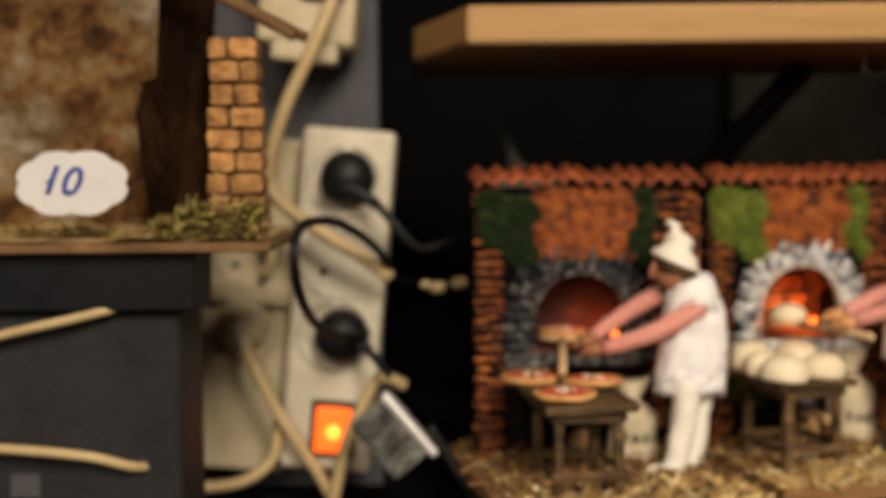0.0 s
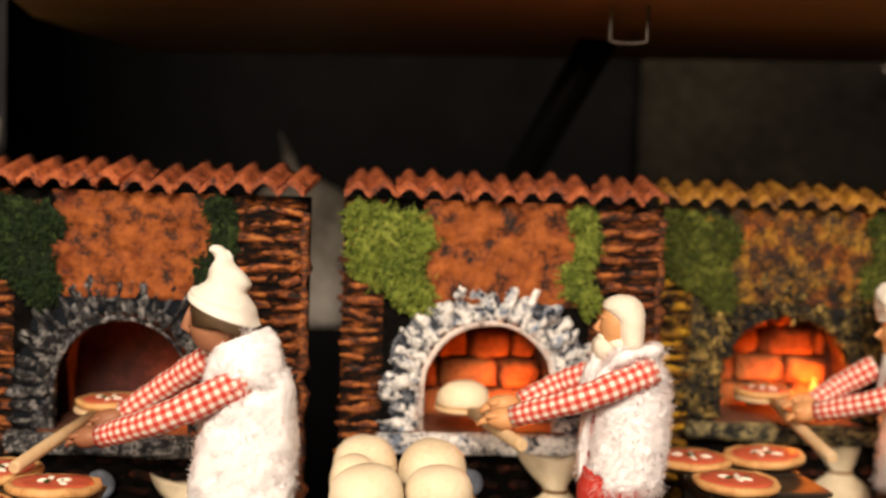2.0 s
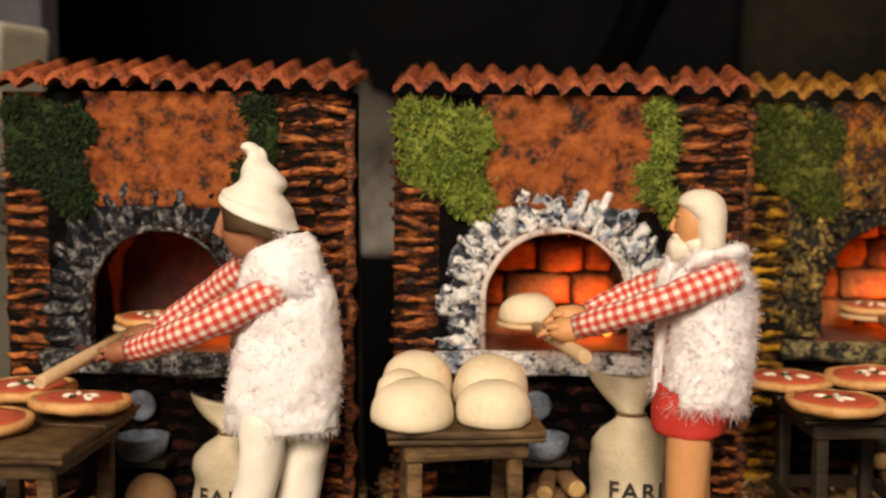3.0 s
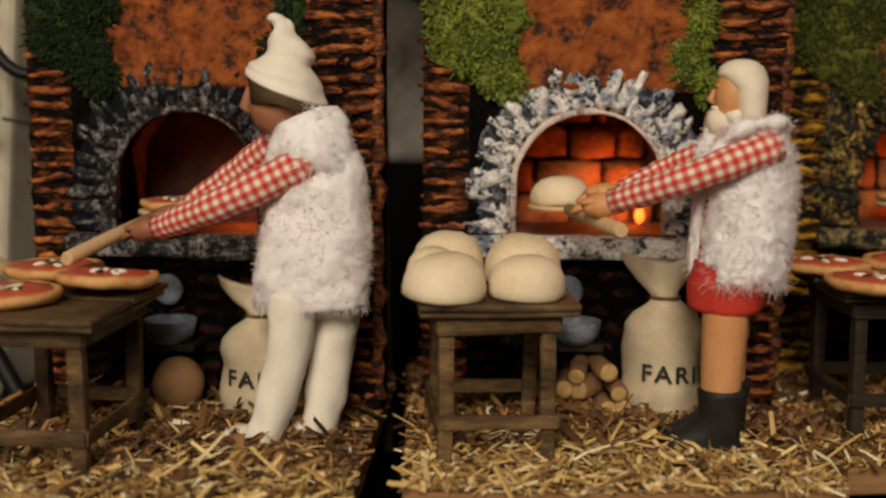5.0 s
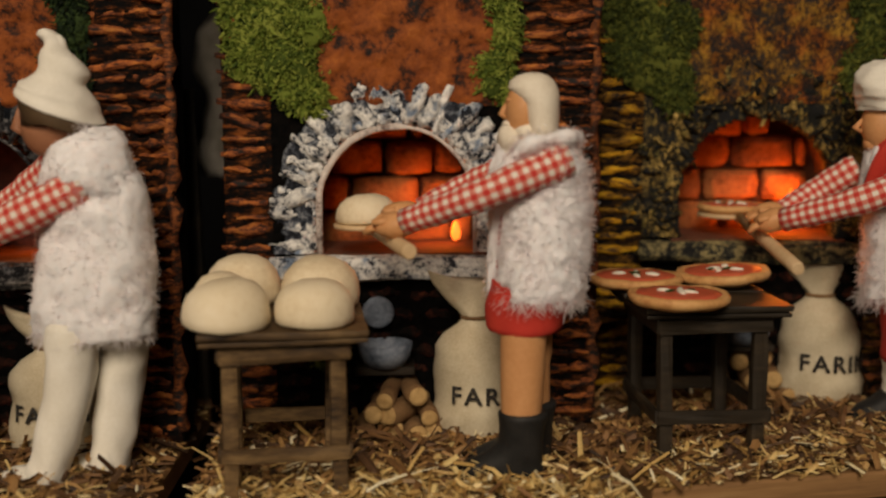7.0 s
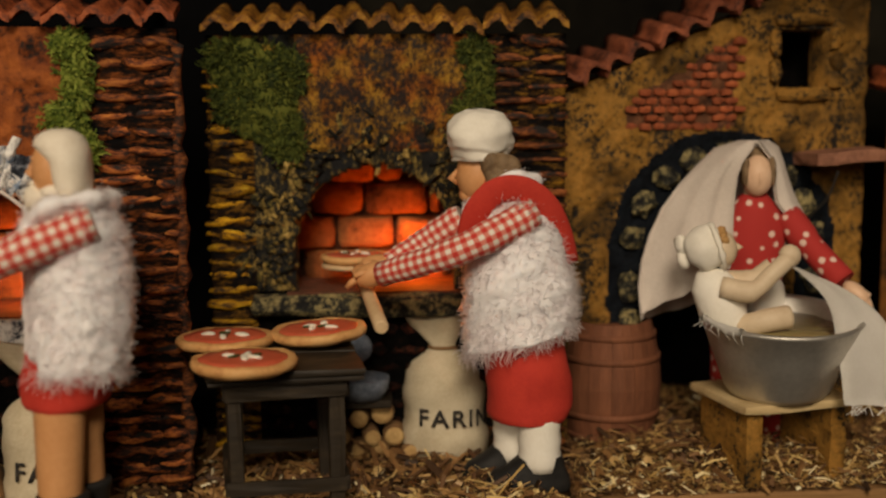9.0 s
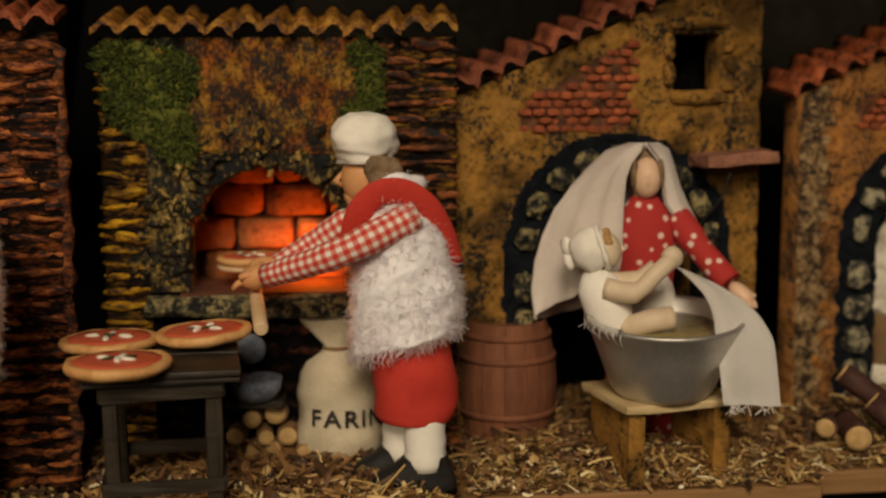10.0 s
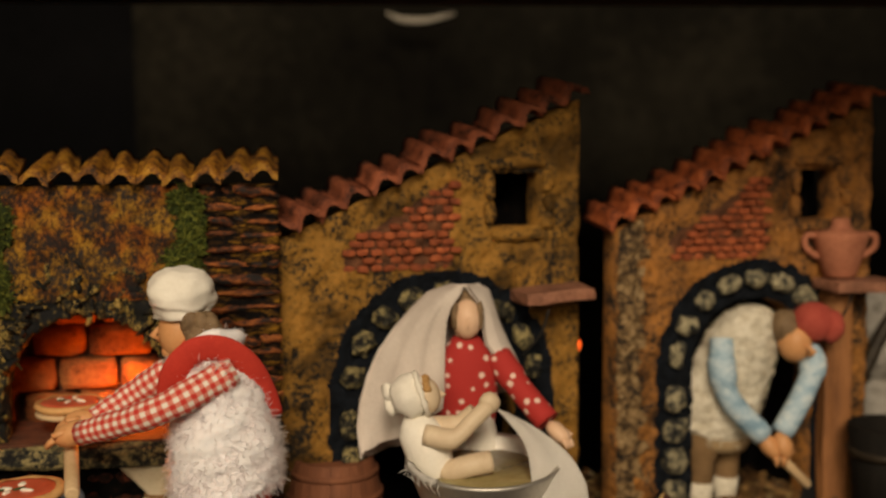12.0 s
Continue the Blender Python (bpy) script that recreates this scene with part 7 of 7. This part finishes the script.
for a, b in zip(rag, rag[1:]):
    for k in range(2):
        skin.append(bm.faces.new((a[k], a[k + 1], b[k + 1], b[k])))
bmesh.ops.solidify(bm, geom=skin, thickness=0.0004)
tagged(finish("frayed_rag", bm, M["towel"], smooth=True), "small frayed white rag over a tub rim", "rag")

# ---- at the second house ----
o = thing("clay_jug", pose(0.5685, 0.7035, 0.0975), "terracotta two-handled jug standing on a ledge", "jug")
bm = bmesh.new()
lathe(bm, [(0, 0), (0.0055, 0), (0.0062, 0.001), (0.0085, 0.008), (0.0100, 0.014), (0.0104, 0.0165), (0.0098, 0.0172), (0.0050, 0.0178), (0.0035, 0.0195), (0.0034, 0.022), (0.0028, 0.0225), (0, 0.0225)], 26)
part("body", bm, M["terracotta"], o, smooth=True)
for s in (-1, 1):
    bm = bmesh.new()
    tube(bm, curve_pts([(s * 0.0095, 0, 0.016), (s * 0.0135, 0, 0.0155), (s * 0.0132, 0, 0.011), (s * 0.0085, 0, 0.0075)], 5), [0.0013] * 16, 8)
    part("handle", bm, M["terracotta"], o)

bm = rough_block((0.0112, 0.009, 0.092), 0.001, 0.0008, 5, 5)
ob = finish("wooden_post", bm, M["post_wood"])
ob.matrix_world = pose(0.5685, 0.706, 0.0455)
tagged(ob, "reddish wooden post under a ledge", "post")
o = thing("wooden_tub", pose(0.583, 0.685, 0.0), "dark wooden tub with two bands", "tub")
bm = bmesh.new()
lathe(bm, [(0, 0), (0.013, 0), (0.0165, 0.044), (0.0148, 0.044), (0.0118, 0.004), (0, 0.004)], 26)
part("body", bm, M["tub_black"], o)
for z in (0.010, 0.034):
    bm = bmesh.new()
    r = 0.013 + 0.0035 * z / 0.044
    lathe(bm, [(r - 0.0004, -0.0015), (r + 0.0007, -0.0015), (r + 0.0009, 0.0015), (r - 0.0002, 0.0015)], 26)
    part("band", bm, M["wood_black"], o, m=pose(0, 0, z))
bm = bmesh.new()
blob(bm, (0, 0, 0), (0.020, 0.012, 0.022), 0, 0.004, 70, 2, 18)
box(bm, (0, 0, -0.045), (0.024, 0.016, 0.05), 0.003)
ob = finish("stone_lump", bm, M["paper_grey"])
ob.matrix_world = pose(0.612, 0.752, 0.068)
tagged(ob, "pale lump of stone-like paper on a block", "rock")
bm = bmesh.new()
tube(bm, curve_pts([(0.592, 0.735, 0.05), (0.604, 0.735, 0.075), (0.622, 0.737, 0.092)], 5), [0.003] * 11, 8)
tagged(finish("twisted_branch", bm, M["wood_black"]), "dark twisted branch before a pale lump", "branch")

# little red lamp between the houses
o = thing("indicator_lamp", pose(0.4685, 0.712, 0.0), "tiny red lamp on a dark stalk between houses", "lamp")
bm = bmesh.new()
tube(bm, [(0, 0.004, -0.01), (0, 0.004, 0.069)], [0.0018, 0.0018], 8)
part("stalk", bm, M["wood_black"], o)
bm = bmesh.new()
blob(bm, (0, 0, 0.071), (0.0016, 0.0016, 0.0026), 0, 0, seg=12)
part("bulb", bm, M["ember"], o)

# low roof of another toy house beneath the boards' front edge
o = thing("low_toy_roof", pose(0.535, 0.575, -0.04), "terracotta roof corner of a lower toy house", "house")
bm = rough_block((0.05, 0.05, 0.022), 0.001, 0.001, 3, 3)
part("wall", bm, M["house_brown"], o, m=pose(0.01, 0.0, 0.011))
me = tile_mesh("roof_tile", 0.011, 0.0025, 0.05, M["tile_red"], 0.35)
for k in range(5):
    share("roof_tile", me, o, pose(-0.013 + 0.011 * k, -0.022, 0.024))
bm = bmesh.new()
tube(bm, curve_pts([(0.335, 0.560, -0.035), (0.338, 0.570, -0.022), (0.345, 0.578, -0.018), (0.352, 0.575, -0.019)], 6), [0.0012] * 19, 8)
tagged(finish("string_loop", bm, M["plastic_white"]), "short loop of white string under the boards", "string")


# ---- the neighbouring display: shelf, little grotto and number card ----
bm = bmesh.new()
box(bm, (-0.285, 0.505, 0.1145), (0.43, 0.10, 0.004), 0.0006)
tagged(finish("side_shelf", bm, M["cork_wood"]), "thin brown shelf board under a toy grotto", "shelf", kind="structure")
bm = bmesh.new()
box(bm, (-0.30, 0.480, 0.10), (0.395, 0.035, 0.024), 0.0008)
tagged(finish("shelf_rail", bm, M["rail_dark"]), "dark blue-grey rail under a shelf", "rail")
bm = bmesh.new()
box(bm, (-0.316, 0.492, 0.02), (0.41, 0.044, 0.134), 0.0015)
tagged(finish("black_cabinet", bm, M["cabinet_black"]), "black cabinet front below the shelf", "cabinet")

# rock face of the grotto
bm = bmesh.new()
g = []
for j in range(31):
    row = []
    for i in range(41):
        x, z = -0.34 + 0.222 * i / 40, 0.115 + 0.20 * j / 30
        bulge = 0.022 * noise.noise(Vector((x * 26, z * 26, 1.5))) + 0.011 * noise.noise(Vector((x * 70, z * 70, 4))) + 0.004 * noise.noise(Vector((x * 200, z * 200, 2)))
        row.append(bm.verts.new((x, 0.535 - bulge + 0.05 * max(0.0, (x + 0.15) / 0.035) ** 2, z)))
    g.append(row)
for a, b in zip(g, g[1:]):
    for i in range(40):
        bm.faces.new((a[i], a[i + 1], b[i + 1], b[i])).smooth = True
bmesh.ops.solidify(bm, geom=bm.faces[:], thickness=-0.006)
tagged(finish("grotto_rock", bm, M["cave_rock"]), "mottled brown and grey papier-mache rock of a grotto", "rock")
bm = bmesh.new()
g = []
for j in range(13):
    row = []
    for i in range(37):
        x, y = -0.335 + 0.262 * i / 36, 0.457 + 0.085 * j / 12
        row.append(bm.verts.new((x, y, 0.1168 + 0.003 * abs(noise.noise(Vector((x * 80, y * 80, 0)))) + 0.007 * max(0.0, j / 12 - 0.35) * (1 if x < -0.11 else 0.3))))
    g.append(row)
for a, b in zip(g, g[1:]):
    for i in range(36):
        bm.faces.new((a[i], a[i + 1], b[i + 1], b[i])).smooth = True
tagged(finish("grotto_ground", bm, M["grotto_sand"]), "sandy ground of a grotto scene", "ground", kind="structure")
rng = random.Random(44)
verts, faces = [], []
for _ in range(1500):
    if rng.random() < 0.68:
        c = Vector((rng.uniform(-0.118, -0.074), rng.uniform(0.455, 0.472), 0.118 + 0.015 * rng.random() ** 1.6))
        if c.x < -0.108:
            c.z = min(c.z, 0.124)
    else:
        c = Vector((rng.uniform(-0.30, -0.074), rng.uniform(0.456, 0.50), 0.119 + rng.random() * 0.002))
    d = Vector((rng.gauss(0, 1), rng.gauss(0, 1), abs(rng.gauss(0, 0.6)))).normalized() * rng.uniform(0.002, 0.0055)
    s = d.cross(Vector((rng.gauss(0, 1), rng.gauss(0, 1), rng.gauss(0, 1)))).normalized() * rng.uniform(0.0003, 0.0009)
    k = len(verts)
    verts += [c - s, c + s, c + d + s * 0.5, c + d - s * 0.5]
    faces.append((k, k + 1, k + 2, k + 3))
raw("dry_moss", verts, faces, M["moss_dry"], Matrix.Identity(4), "dry olive moss and straw along the grotto's edge", "moss")

# brick tower of cork bricks
o = thing("brick_tower", pose(-0.0865, 0.480, 0.117), "small square tower of orange cork bricks", "tower")
rng = random.Random(8)
z = 0.0
lv = 0
while z < 0.078:
    wd = 0.0235 if z < 0.054 else 0.0208
    hh = 0.0092 if z < 0.054 else 0.0095
    split = (0.5, 0.62, 0.4)[lv % 3]
    for s, ln in ((-1, wd * split), (1, wd * (1 - split))):
        cx = -wd / 2 + ln / 2 if s < 0 else wd / 2 - ln / 2
        bm = rough_block((ln - 0.0007, 0.02, hh - 0.0008), 0.0009, 0.0009, lv * 2.2 + s, 2)
        part("brick", bm, M["cork_brick"], o, m=pose(cx, 0, z + hh / 2, 0, rng.gauss(0, 1.2), rng.gauss(0, 2)))
    z += hh
    lv += 1
bm = rough_block((0.018, 0.012, 0.080), 0.001, 0.0004, 4, 2)
part("core", bm, M["cork_wood"], o, m=pose(0, 0.002, 0.040))
for y0, x0 in ((0.470, 0.0), (0.476, 0.004)):
    bm = bmesh.new()
    tube(bm, [(-0.118 + x0, y0, 0.231), (-0.060 + x0, y0 - 0.004, 0.2000)], [0.0022, 0.0022], 7)
    tagged(finish("roof_lath", bm, M["cork_wood"]), "thin brown lath of a toy roof", "lath", "roof laths")

# dark slabs coloured as the shade of the grotto's recess, beside the tower
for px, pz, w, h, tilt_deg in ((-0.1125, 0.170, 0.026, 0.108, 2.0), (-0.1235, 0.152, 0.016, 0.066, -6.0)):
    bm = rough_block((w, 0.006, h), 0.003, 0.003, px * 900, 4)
    ob = finish("grotto_board", bm, M["cave_shade"])
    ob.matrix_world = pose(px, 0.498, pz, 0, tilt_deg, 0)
    tagged(ob, "dark slab standing in for shade at the grotto's back", "board", "grotto boards")

# card with a handwritten number
o = thing("number_card", pose(-0.1500, 0.4575, 0.1410, -8, 0, 0), "white scalloped card with a blue handwritten number", "card")
bm = bmesh.new()
n = 64
ring = []
for k in range(n):
    a = math.tau * k / n
    e = (abs(math.cos(a)) ** 2.6 + abs(math.sin(a)) ** 2.6) ** (-1 / 2.6)
    sc = 1 + 0.10 * abs(math.sin(a * 4)) + 0.05 * max(0.0, abs(math.cos(a)) - 0.93) / 0.07
    ring.append(bm.verts.new((0.0205 * math.cos(a) * e * sc, 0, 0.0122 * math.sin(a) * e * sc)))
f = bm.faces.new(ring)
res = bmesh.ops.extrude_face_region(bm, geom=[f])
bmesh.ops.translate(bm, vec=(0, 0.0006, 0), verts=[v for v in res["geom"] if isinstance(v, bmesh.types.BMVert)])
bmesh.ops.recalc_face_normals(bm, faces=bm.faces[:])
part("card_sheet", bm, M["card"], o)
letters("10", 0.0165, M["ink_blue"], pose(-0.0055, -0.0003, -0.0045, 0, 4), "lettering", o, "blue handwritten number", None, 0.25)
bm = bmesh.new()
box(bm, (-0.0085, -0.0004, 0.0015), (0.0050, 0.0003, 0.0010), 0, Matrix.Rotation(radians(-38), 3, "Y"))
part("pen_stroke", bm, M["ink_blue"], o)

# ---- wall panel with socket strips ----
bm = bmesh.new()
box(bm, (-0.1475, 0.664, 0.22), (0.221, 0.014, 0.62), 0.001)
tagged(finish("grey_panel", bm, M["panel_grey"]), "grey painted panel carrying socket strips", "panel", kind="structure")


def socket(parent, u, v, mat):
    """A round recessed outlet."""
    bm = bmesh.new()
    lathe(bm, [(0.0212, -0.001), (0.0212, 0.0008), (0.0203, 0.0018), (0.0190, 0.0016), (0.0184, 0.0005), (0.0, 0.0005)], 36)
    sock = part("outlet", bm, mat, parent, "", True, pose(u, 0.0, v, 90, 0, 0))
    for s in (-1, 1):
        bm = bmesh.new()
        lathe(bm, [(0, 0), (0.0021, 0), (0.0021, 0.0004), (0, 0.0004)], 14)
        part("pin_hole", bm, M["rubber_black"], sock, "", False, pose(s * 0.0082, s * 0.0060, 0.0004))
    for s in (-1, 1):
        bm = bmesh.new()
        box(bm, (0, s * 0.0172, 0.001), (0.004, 0.0012, 0.002))
        part("earth_clip", bm, M["chrome"], sock)


LEANING = 5.2


def strip(x, y, z, w, h, d, mat, label, outlets):
    o = thing("socket_strip", pose(x, y, z, 0, LEANING, 0), label, "socket strip", "socket strips")
    bm = bmesh.new()
    box(bm, (0, d / 2, 0), (w, d, h), 0.004, None, 0, 3)
    part("housing", bm, mat, o)
    for v in outlets:
        socket(o, 0, v, mat)
    return o


s1 = strip(-0.0585, 0.612, 0.074, 0.050, 0.188, 0.036, M["plastic_white"], "white multi-socket power strip with black plugs", (0.066, 0.022, -0.018))
bm = bmesh.new()
box(bm, (0, -0.001, 0), (0.025, 0.004, 0.031), 0.0008)
sw = part("switch_frame", bm, M["rubber_black"], s1, "black switch surround", False, pose(0.0035, 0, -0.070))
bm = bmesh.new()
box(bm, (0, -0.0035, 0), (0.0195, 0.004, 0.0250), 0.0012, None, 0, 2)
part("switch_rocker", bm, M["switch_glow"], sw, "glowing orange rocker switch")
bm = bmesh.new()
lathe(bm, [(0, 0), (0.0042, 0), (0.0035, 0.0008), (0, 0.001)], 16)
part("neon_lamp", bm, M["switch_core"], sw, "bright yellow neon lamp", False, pose(0.0005, -0.0056, -0.001, 90, 0, 0))

s2 = strip(-0.1105, 0.632, 0.070, 0.054, 0.190, 0.022, M["plastic_cream"], "cream multi-socket power strip partly behind a shelf", (0.028, -0.012))
bm = bmesh.new()
box(bm, (0, -0.003, 0.008), (0.052, 0.010, 0.012), 0.002, None, 0, 2)
part("cover_band", bm, M["plastic_cream"], s2)
s3 = strip(-0.0690, 0.606, 0.258, 0.052, 0.092, 0.040, M["plastic_cream"], "cream switched power strip high on the panel", ())
bm = bmesh.new()
box(bm, (0, -0.001, 0), (0.022, 0.004, 0.026), 0.0008)
sw = part("switch_frame", bm, M["rubber_black"], s3, "black switch surround", False, pose(0.008, 0, -0.010))
bm = bmesh.new()
box(bm, (0, -0.0035, 0), (0.0175, 0.004, 0.021), 0.0012, None, 0, 2)
part("switch_rocker", bm, M["switch_red"], sw, "glowing red rocker switch")
bm = bmesh.new()
box(bm, (0.0, 0.012, -0.048), (0.036, 0.022, 0.014), 0.003, None, 0, 2)
part("cable_gland", bm, M["plastic_cream"], s3)


def plug(m, mat, label, tail):
    o = thing("power_plug", m, label, "plug", "power plugs")
    bm = bmesh.new()
    lathe(bm, [(0, 0.004), (0.0138, 0.004), (0.0146, 0.002), (0.0146, -0.005), (0.0130, -0.011), (0.008, -0.016), (0, -0.017)], 30)
    part("body", bm, mat, o, "", True, pose(0, 0, 0, -90, 0, 0))
    bm = bmesh.new()
    tube(bm, curve_pts(tail, 4), [0.0062, 0.006, 0.0056, 0.0052, 0.0046, 0.0042, 0.0038, 0.0034, 0.0032], 12)
    part("strain_relief", bm, mat, o)
    return o


plug(pose(-0.0510, 0.6085, 0.1410, 0, 0, 0), M["rubber_black"], "angled black plug in a white socket strip", [(-0.010, -0.008, -0.004), (0.004, -0.013, -0.006), (0.016, -0.016, -0.014)])
plug(pose(-0.0555, 0.6085, 0.0560, 0, 0, 0), M["rubber_black"], "round black plug in a white socket strip", [(-0.004, -0.010, 0.004), (0.006, -0.014, 0.000), (0.016, -0.018, -0.006)])
plug(pose(-0.1130, 0.630, 0.0600, 0, 0, 0), M["plastic_cream"], "cream plug in a cream socket strip", [(0.0, -0.010, 0.0), (0.003, -0.018, -0.004), (0.007, -0.026, -0.012)])


def cord(name, ctrl, r, mat, label, cat="cable"):
    bm = bmesh.new()
    p = curve_pts(ctrl, 8)
    tube(bm, p, [r] * len(p), 10)
    ob = finish(name, bm, mat, smooth=False)
    return tagged(ob, label, cat, "cables")


cord("cable", [(-0.0500, 0.592, 0.262), (-0.0522, 0.588, 0.2436), (-0.0642, 0.585, 0.2123), (-0.0808, 0.585, 0.1779), (-0.0905, 0.588, 0.1461), (-0.086, 0.588, 0.1309), (-0.0658, 0.585, 0.1152), (-0.0426, 0.587, 0.1003), (-0.0281, 0.590, 0.0893)], 0.0036, M["cable_cream"], "thick cream cable hanging before the socket strips")
cord("cable", [(-0.0905, 0.596, 0.1461), (-0.0955, 0.605, 0.125), (-0.0935, 0.612, 0.100), (-0.099, 0.618, 0.088)], 0.0030, M["cable_cream"], "cream cable curving behind a socket strip")
cord("cable", [(-0.1085, 0.606, 0.0500), (-0.1019, 0.600, 0.0400), (-0.0903, 0.598, 0.0180), (-0.0697, 0.598, -0.0152), (-0.0590, 0.600, -0.0360)], 0.0032, M["cable_cream"], "cream cable running down to the table")
cord("cable", [(-0.0613, 0.592, -0.0350), (-0.0534, 0.590, -0.0035), (-0.0441, 0.590, 0.0206), (-0.034, 0.592, 0.0356), (-0.022, 0.60, 0.030)], 0.0034, M["cable_cream"], "cream cable rising beside a glowing switch")
cord("cable", [(-0.028, 0.585, 0.0958), (-0.0382, 0.565, 0.1104), (-0.0526, 0.54, 0.1207), (-0.0638, 0.51, 0.1204), (-0.0658, 0.495, 0.1087), (-0.0649, 0.505, 0.0902), (-0.0615, 0.54, 0.0713), (-0.0509, 0.572, 0.0601), (-0.0404, 0.588, 0.06)], 0.0023, M["rubber_black"], "looped black cable before the white socket strip")
cord("cable", [(-0.0360, 0.5925, 0.1290), (-0.0248, 0.590, 0.1163), (-0.0133, 0.592, 0.1045), (0.000, 0.60, 0.106), (0.02, 0.62, 0.112)], 0.0023, M["rubber_black"], "black cable leaving a plug towards the dark")
cord("cable", [(-0.0400, 0.590, 0.0500), (-0.0345, 0.582, 0.0460), (-0.0285, 0.570, 0.0410)], 0.0022, M["rubber_black"], "black cable between plug and adapter")
cord("cable", [(-0.0080, 0.560, 0.0165), (0.0033, 0.560, -0.0022), (0.0173, 0.560, -0.0255), (0.024, 0.56, -0.039)], 0.0030, M["rubber_black"], "black cable from a small adapter to the table")
cord("cable", [(-0.24, 0.462, 0.064), (-0.1963, 0.462, 0.0753), (-0.1729, 0.461, 0.0809), (-0.1519, 0.462, 0.0854), (-0.1370, 0.4655, 0.0888), (-0.1290, 0.478, 0.0905)], 0.0021, M["cable_cream"], "cream cable across a black cabinet")
cord("cable", [(-0.24, 0.462, 0.031), (-0.198, 0.462, 0.0317), (-0.17, 0.461, 0.0303), (-0.1468, 0.462, 0.0273), (-0.1310, 0.466, 0.0222), (-0.1230, 0.480, 0.0190)], 0.0022, M["cable_cream"], "cream cable across a black cabinet")
cord("cable", [(-0.1461, 0.60, -0.0245), (-0.1248, 0.60, -0.0247), (-0.1064, 0.60, -0.0205), (-0.0935, 0.605, -0.0100), (-0.091, 0.608, 0.010)], 0.0030, M["cable_cream"], "cream cable looping under the socket strips")
cord("beaded_string", [(-0.0281, 0.602, 0.088), (-0.0138, 0.612, 0.0838), (-0.0034, 0.62, 0.0805), (0.0091, 0.62, 0.083), (0.020, 0.622, 0.084)], 0.0006, M["rubber_black"], "thin dark string threaded with beads", "string")
for x, y, z, r in ((-0.0100, 0.614, 0.0828, 0.0026), (-0.0034, 0.62, 0.0805, 0.0040), (0.0085, 0.62, 0.083, 0.0040)):
    bm = bmesh.new()
    blob(bm, (0, 0, 0), (r * 1.2, r * 0.8, r * 0.8), 0, 0.0003, 300, r * 900, 12)
    ob = finish("wooden_bead", bm, M["cable_cream"])
    ob.matrix_world = pose(x, y, z, 0, -12, 0)
    tagged(ob, "pale wooden bead on a dark string", "bead", "beads")

# small see-through adapter with a bright edge
o = thing("cable_adapter", pose(-0.0215, 0.560, 0.0165, 0, 50, 0), "grey see-through adapter with a bright metal edge", "adapter")
bm = bmesh.new()
box(bm, (0.0, 0, -0.0085), (0.036, 0.012, 0.022), 0.002, None, 0, 2)
part("body", bm, M["clear_plastic"], o)
bm = bmesh.new()
box(bm, (0.001, -0.0005, 0.0042), (0.040, 0.012, 0.0042), 0.0014, None, 0, 2)
part("metal_edge", bm, M["chrome"], o)

# pale crumpled paper behind the ovens
bm = bmesh.new()
n, rows = 20, 22
vr = []
for j in range(rows + 1):
    s = j / rows
    z = 0.062 + 0.108 * s
    r = 0.0275 + 0.002 * math.sin(s * 14) if s < 0.66 else 0.0275 * (1 - (s - 0.66) / 0.16) + 0.003 if s < 0.82 else max(0.0008, 0.005 * (1 - (s - 0.82) / 0.18))
    vr.append([bm.verts.new((-0.019 * max(0.0, s - 0.55) / 0.45 + (r * math.cos(math.tau * k / n)) * (1 + 0.35 * noise.noise(Vector((math.cos(math.tau * k / n) * 2, math.sin(math.tau * k / n) * 2, s * 5)))), r * 0.5 * math.sin(math.tau * k / n), z)) for k in range(n)])
for a, b in zip(vr, vr[1:]):
    for k in range(n):
        bm.faces.new((a[k], a[(k + 1) % n], b[(k + 1) % n], b[k])).smooth = True
bm.faces.new(vr[0][::-1])
bm.faces.new(vr[-1])
ob = finish("paper_cone", bm, M["paper_grey"])
ob.matrix_world = pose(0.0640, 0.82, 0.0)
tagged(ob, "crumpled grey-white paper peak behind the ovens", "paper")

bm = bmesh.new()
box(bm, (0.0640, 0.825, 0.011), (0.075, 0.05, 0.102), 0.002)
tagged(finish("black_box", bm, M["black_cloth"]), "cloth-covered black box behind the ovens", "box")

# bits under the shelf
bm = bmesh.new()
tube(bm, curve_pts([(0.2265, 0.612, 0.2075), (0.2265, 0.612, 0.1970), (0.2280, 0.612, 0.1945), (0.2380, 0.612, 0.1945), (0.2395, 0.612, 0.1970), (0.2395, 0.612, 0.2075)], 5), [0.0007] * 26, 8)
tagged(finish("metal_hook", bm, M["hook_steel"]), "square chrome wire hook under the shelf", "hook")
bm = bmesh.new()
pts = curve_pts([(0.401, 0.955, 0.2265), (0.409, 0.955, 0.2225), (0.424, 0.955, 0.2220), (0.441, 0.955, 0.2262)], 6)
tube(bm, pts, [0.0006 + 0.0013 * math.sin(math.pi * k / (len(pts) - 1)) for k in range(len(pts))], 8)
tagged(finish("white_strap", bm, M["strap_white"]), "curved pale strap hanging on the back wall", "strap")
bm = bmesh.new()
box(bm, (-0.1775, 0.4695, 0.0135), (0.0125, 0.0006, 0.010))
tagged(finish("paper_label", bm, M["panel_grey"]), "small white paper label on a black cabinet", "label")
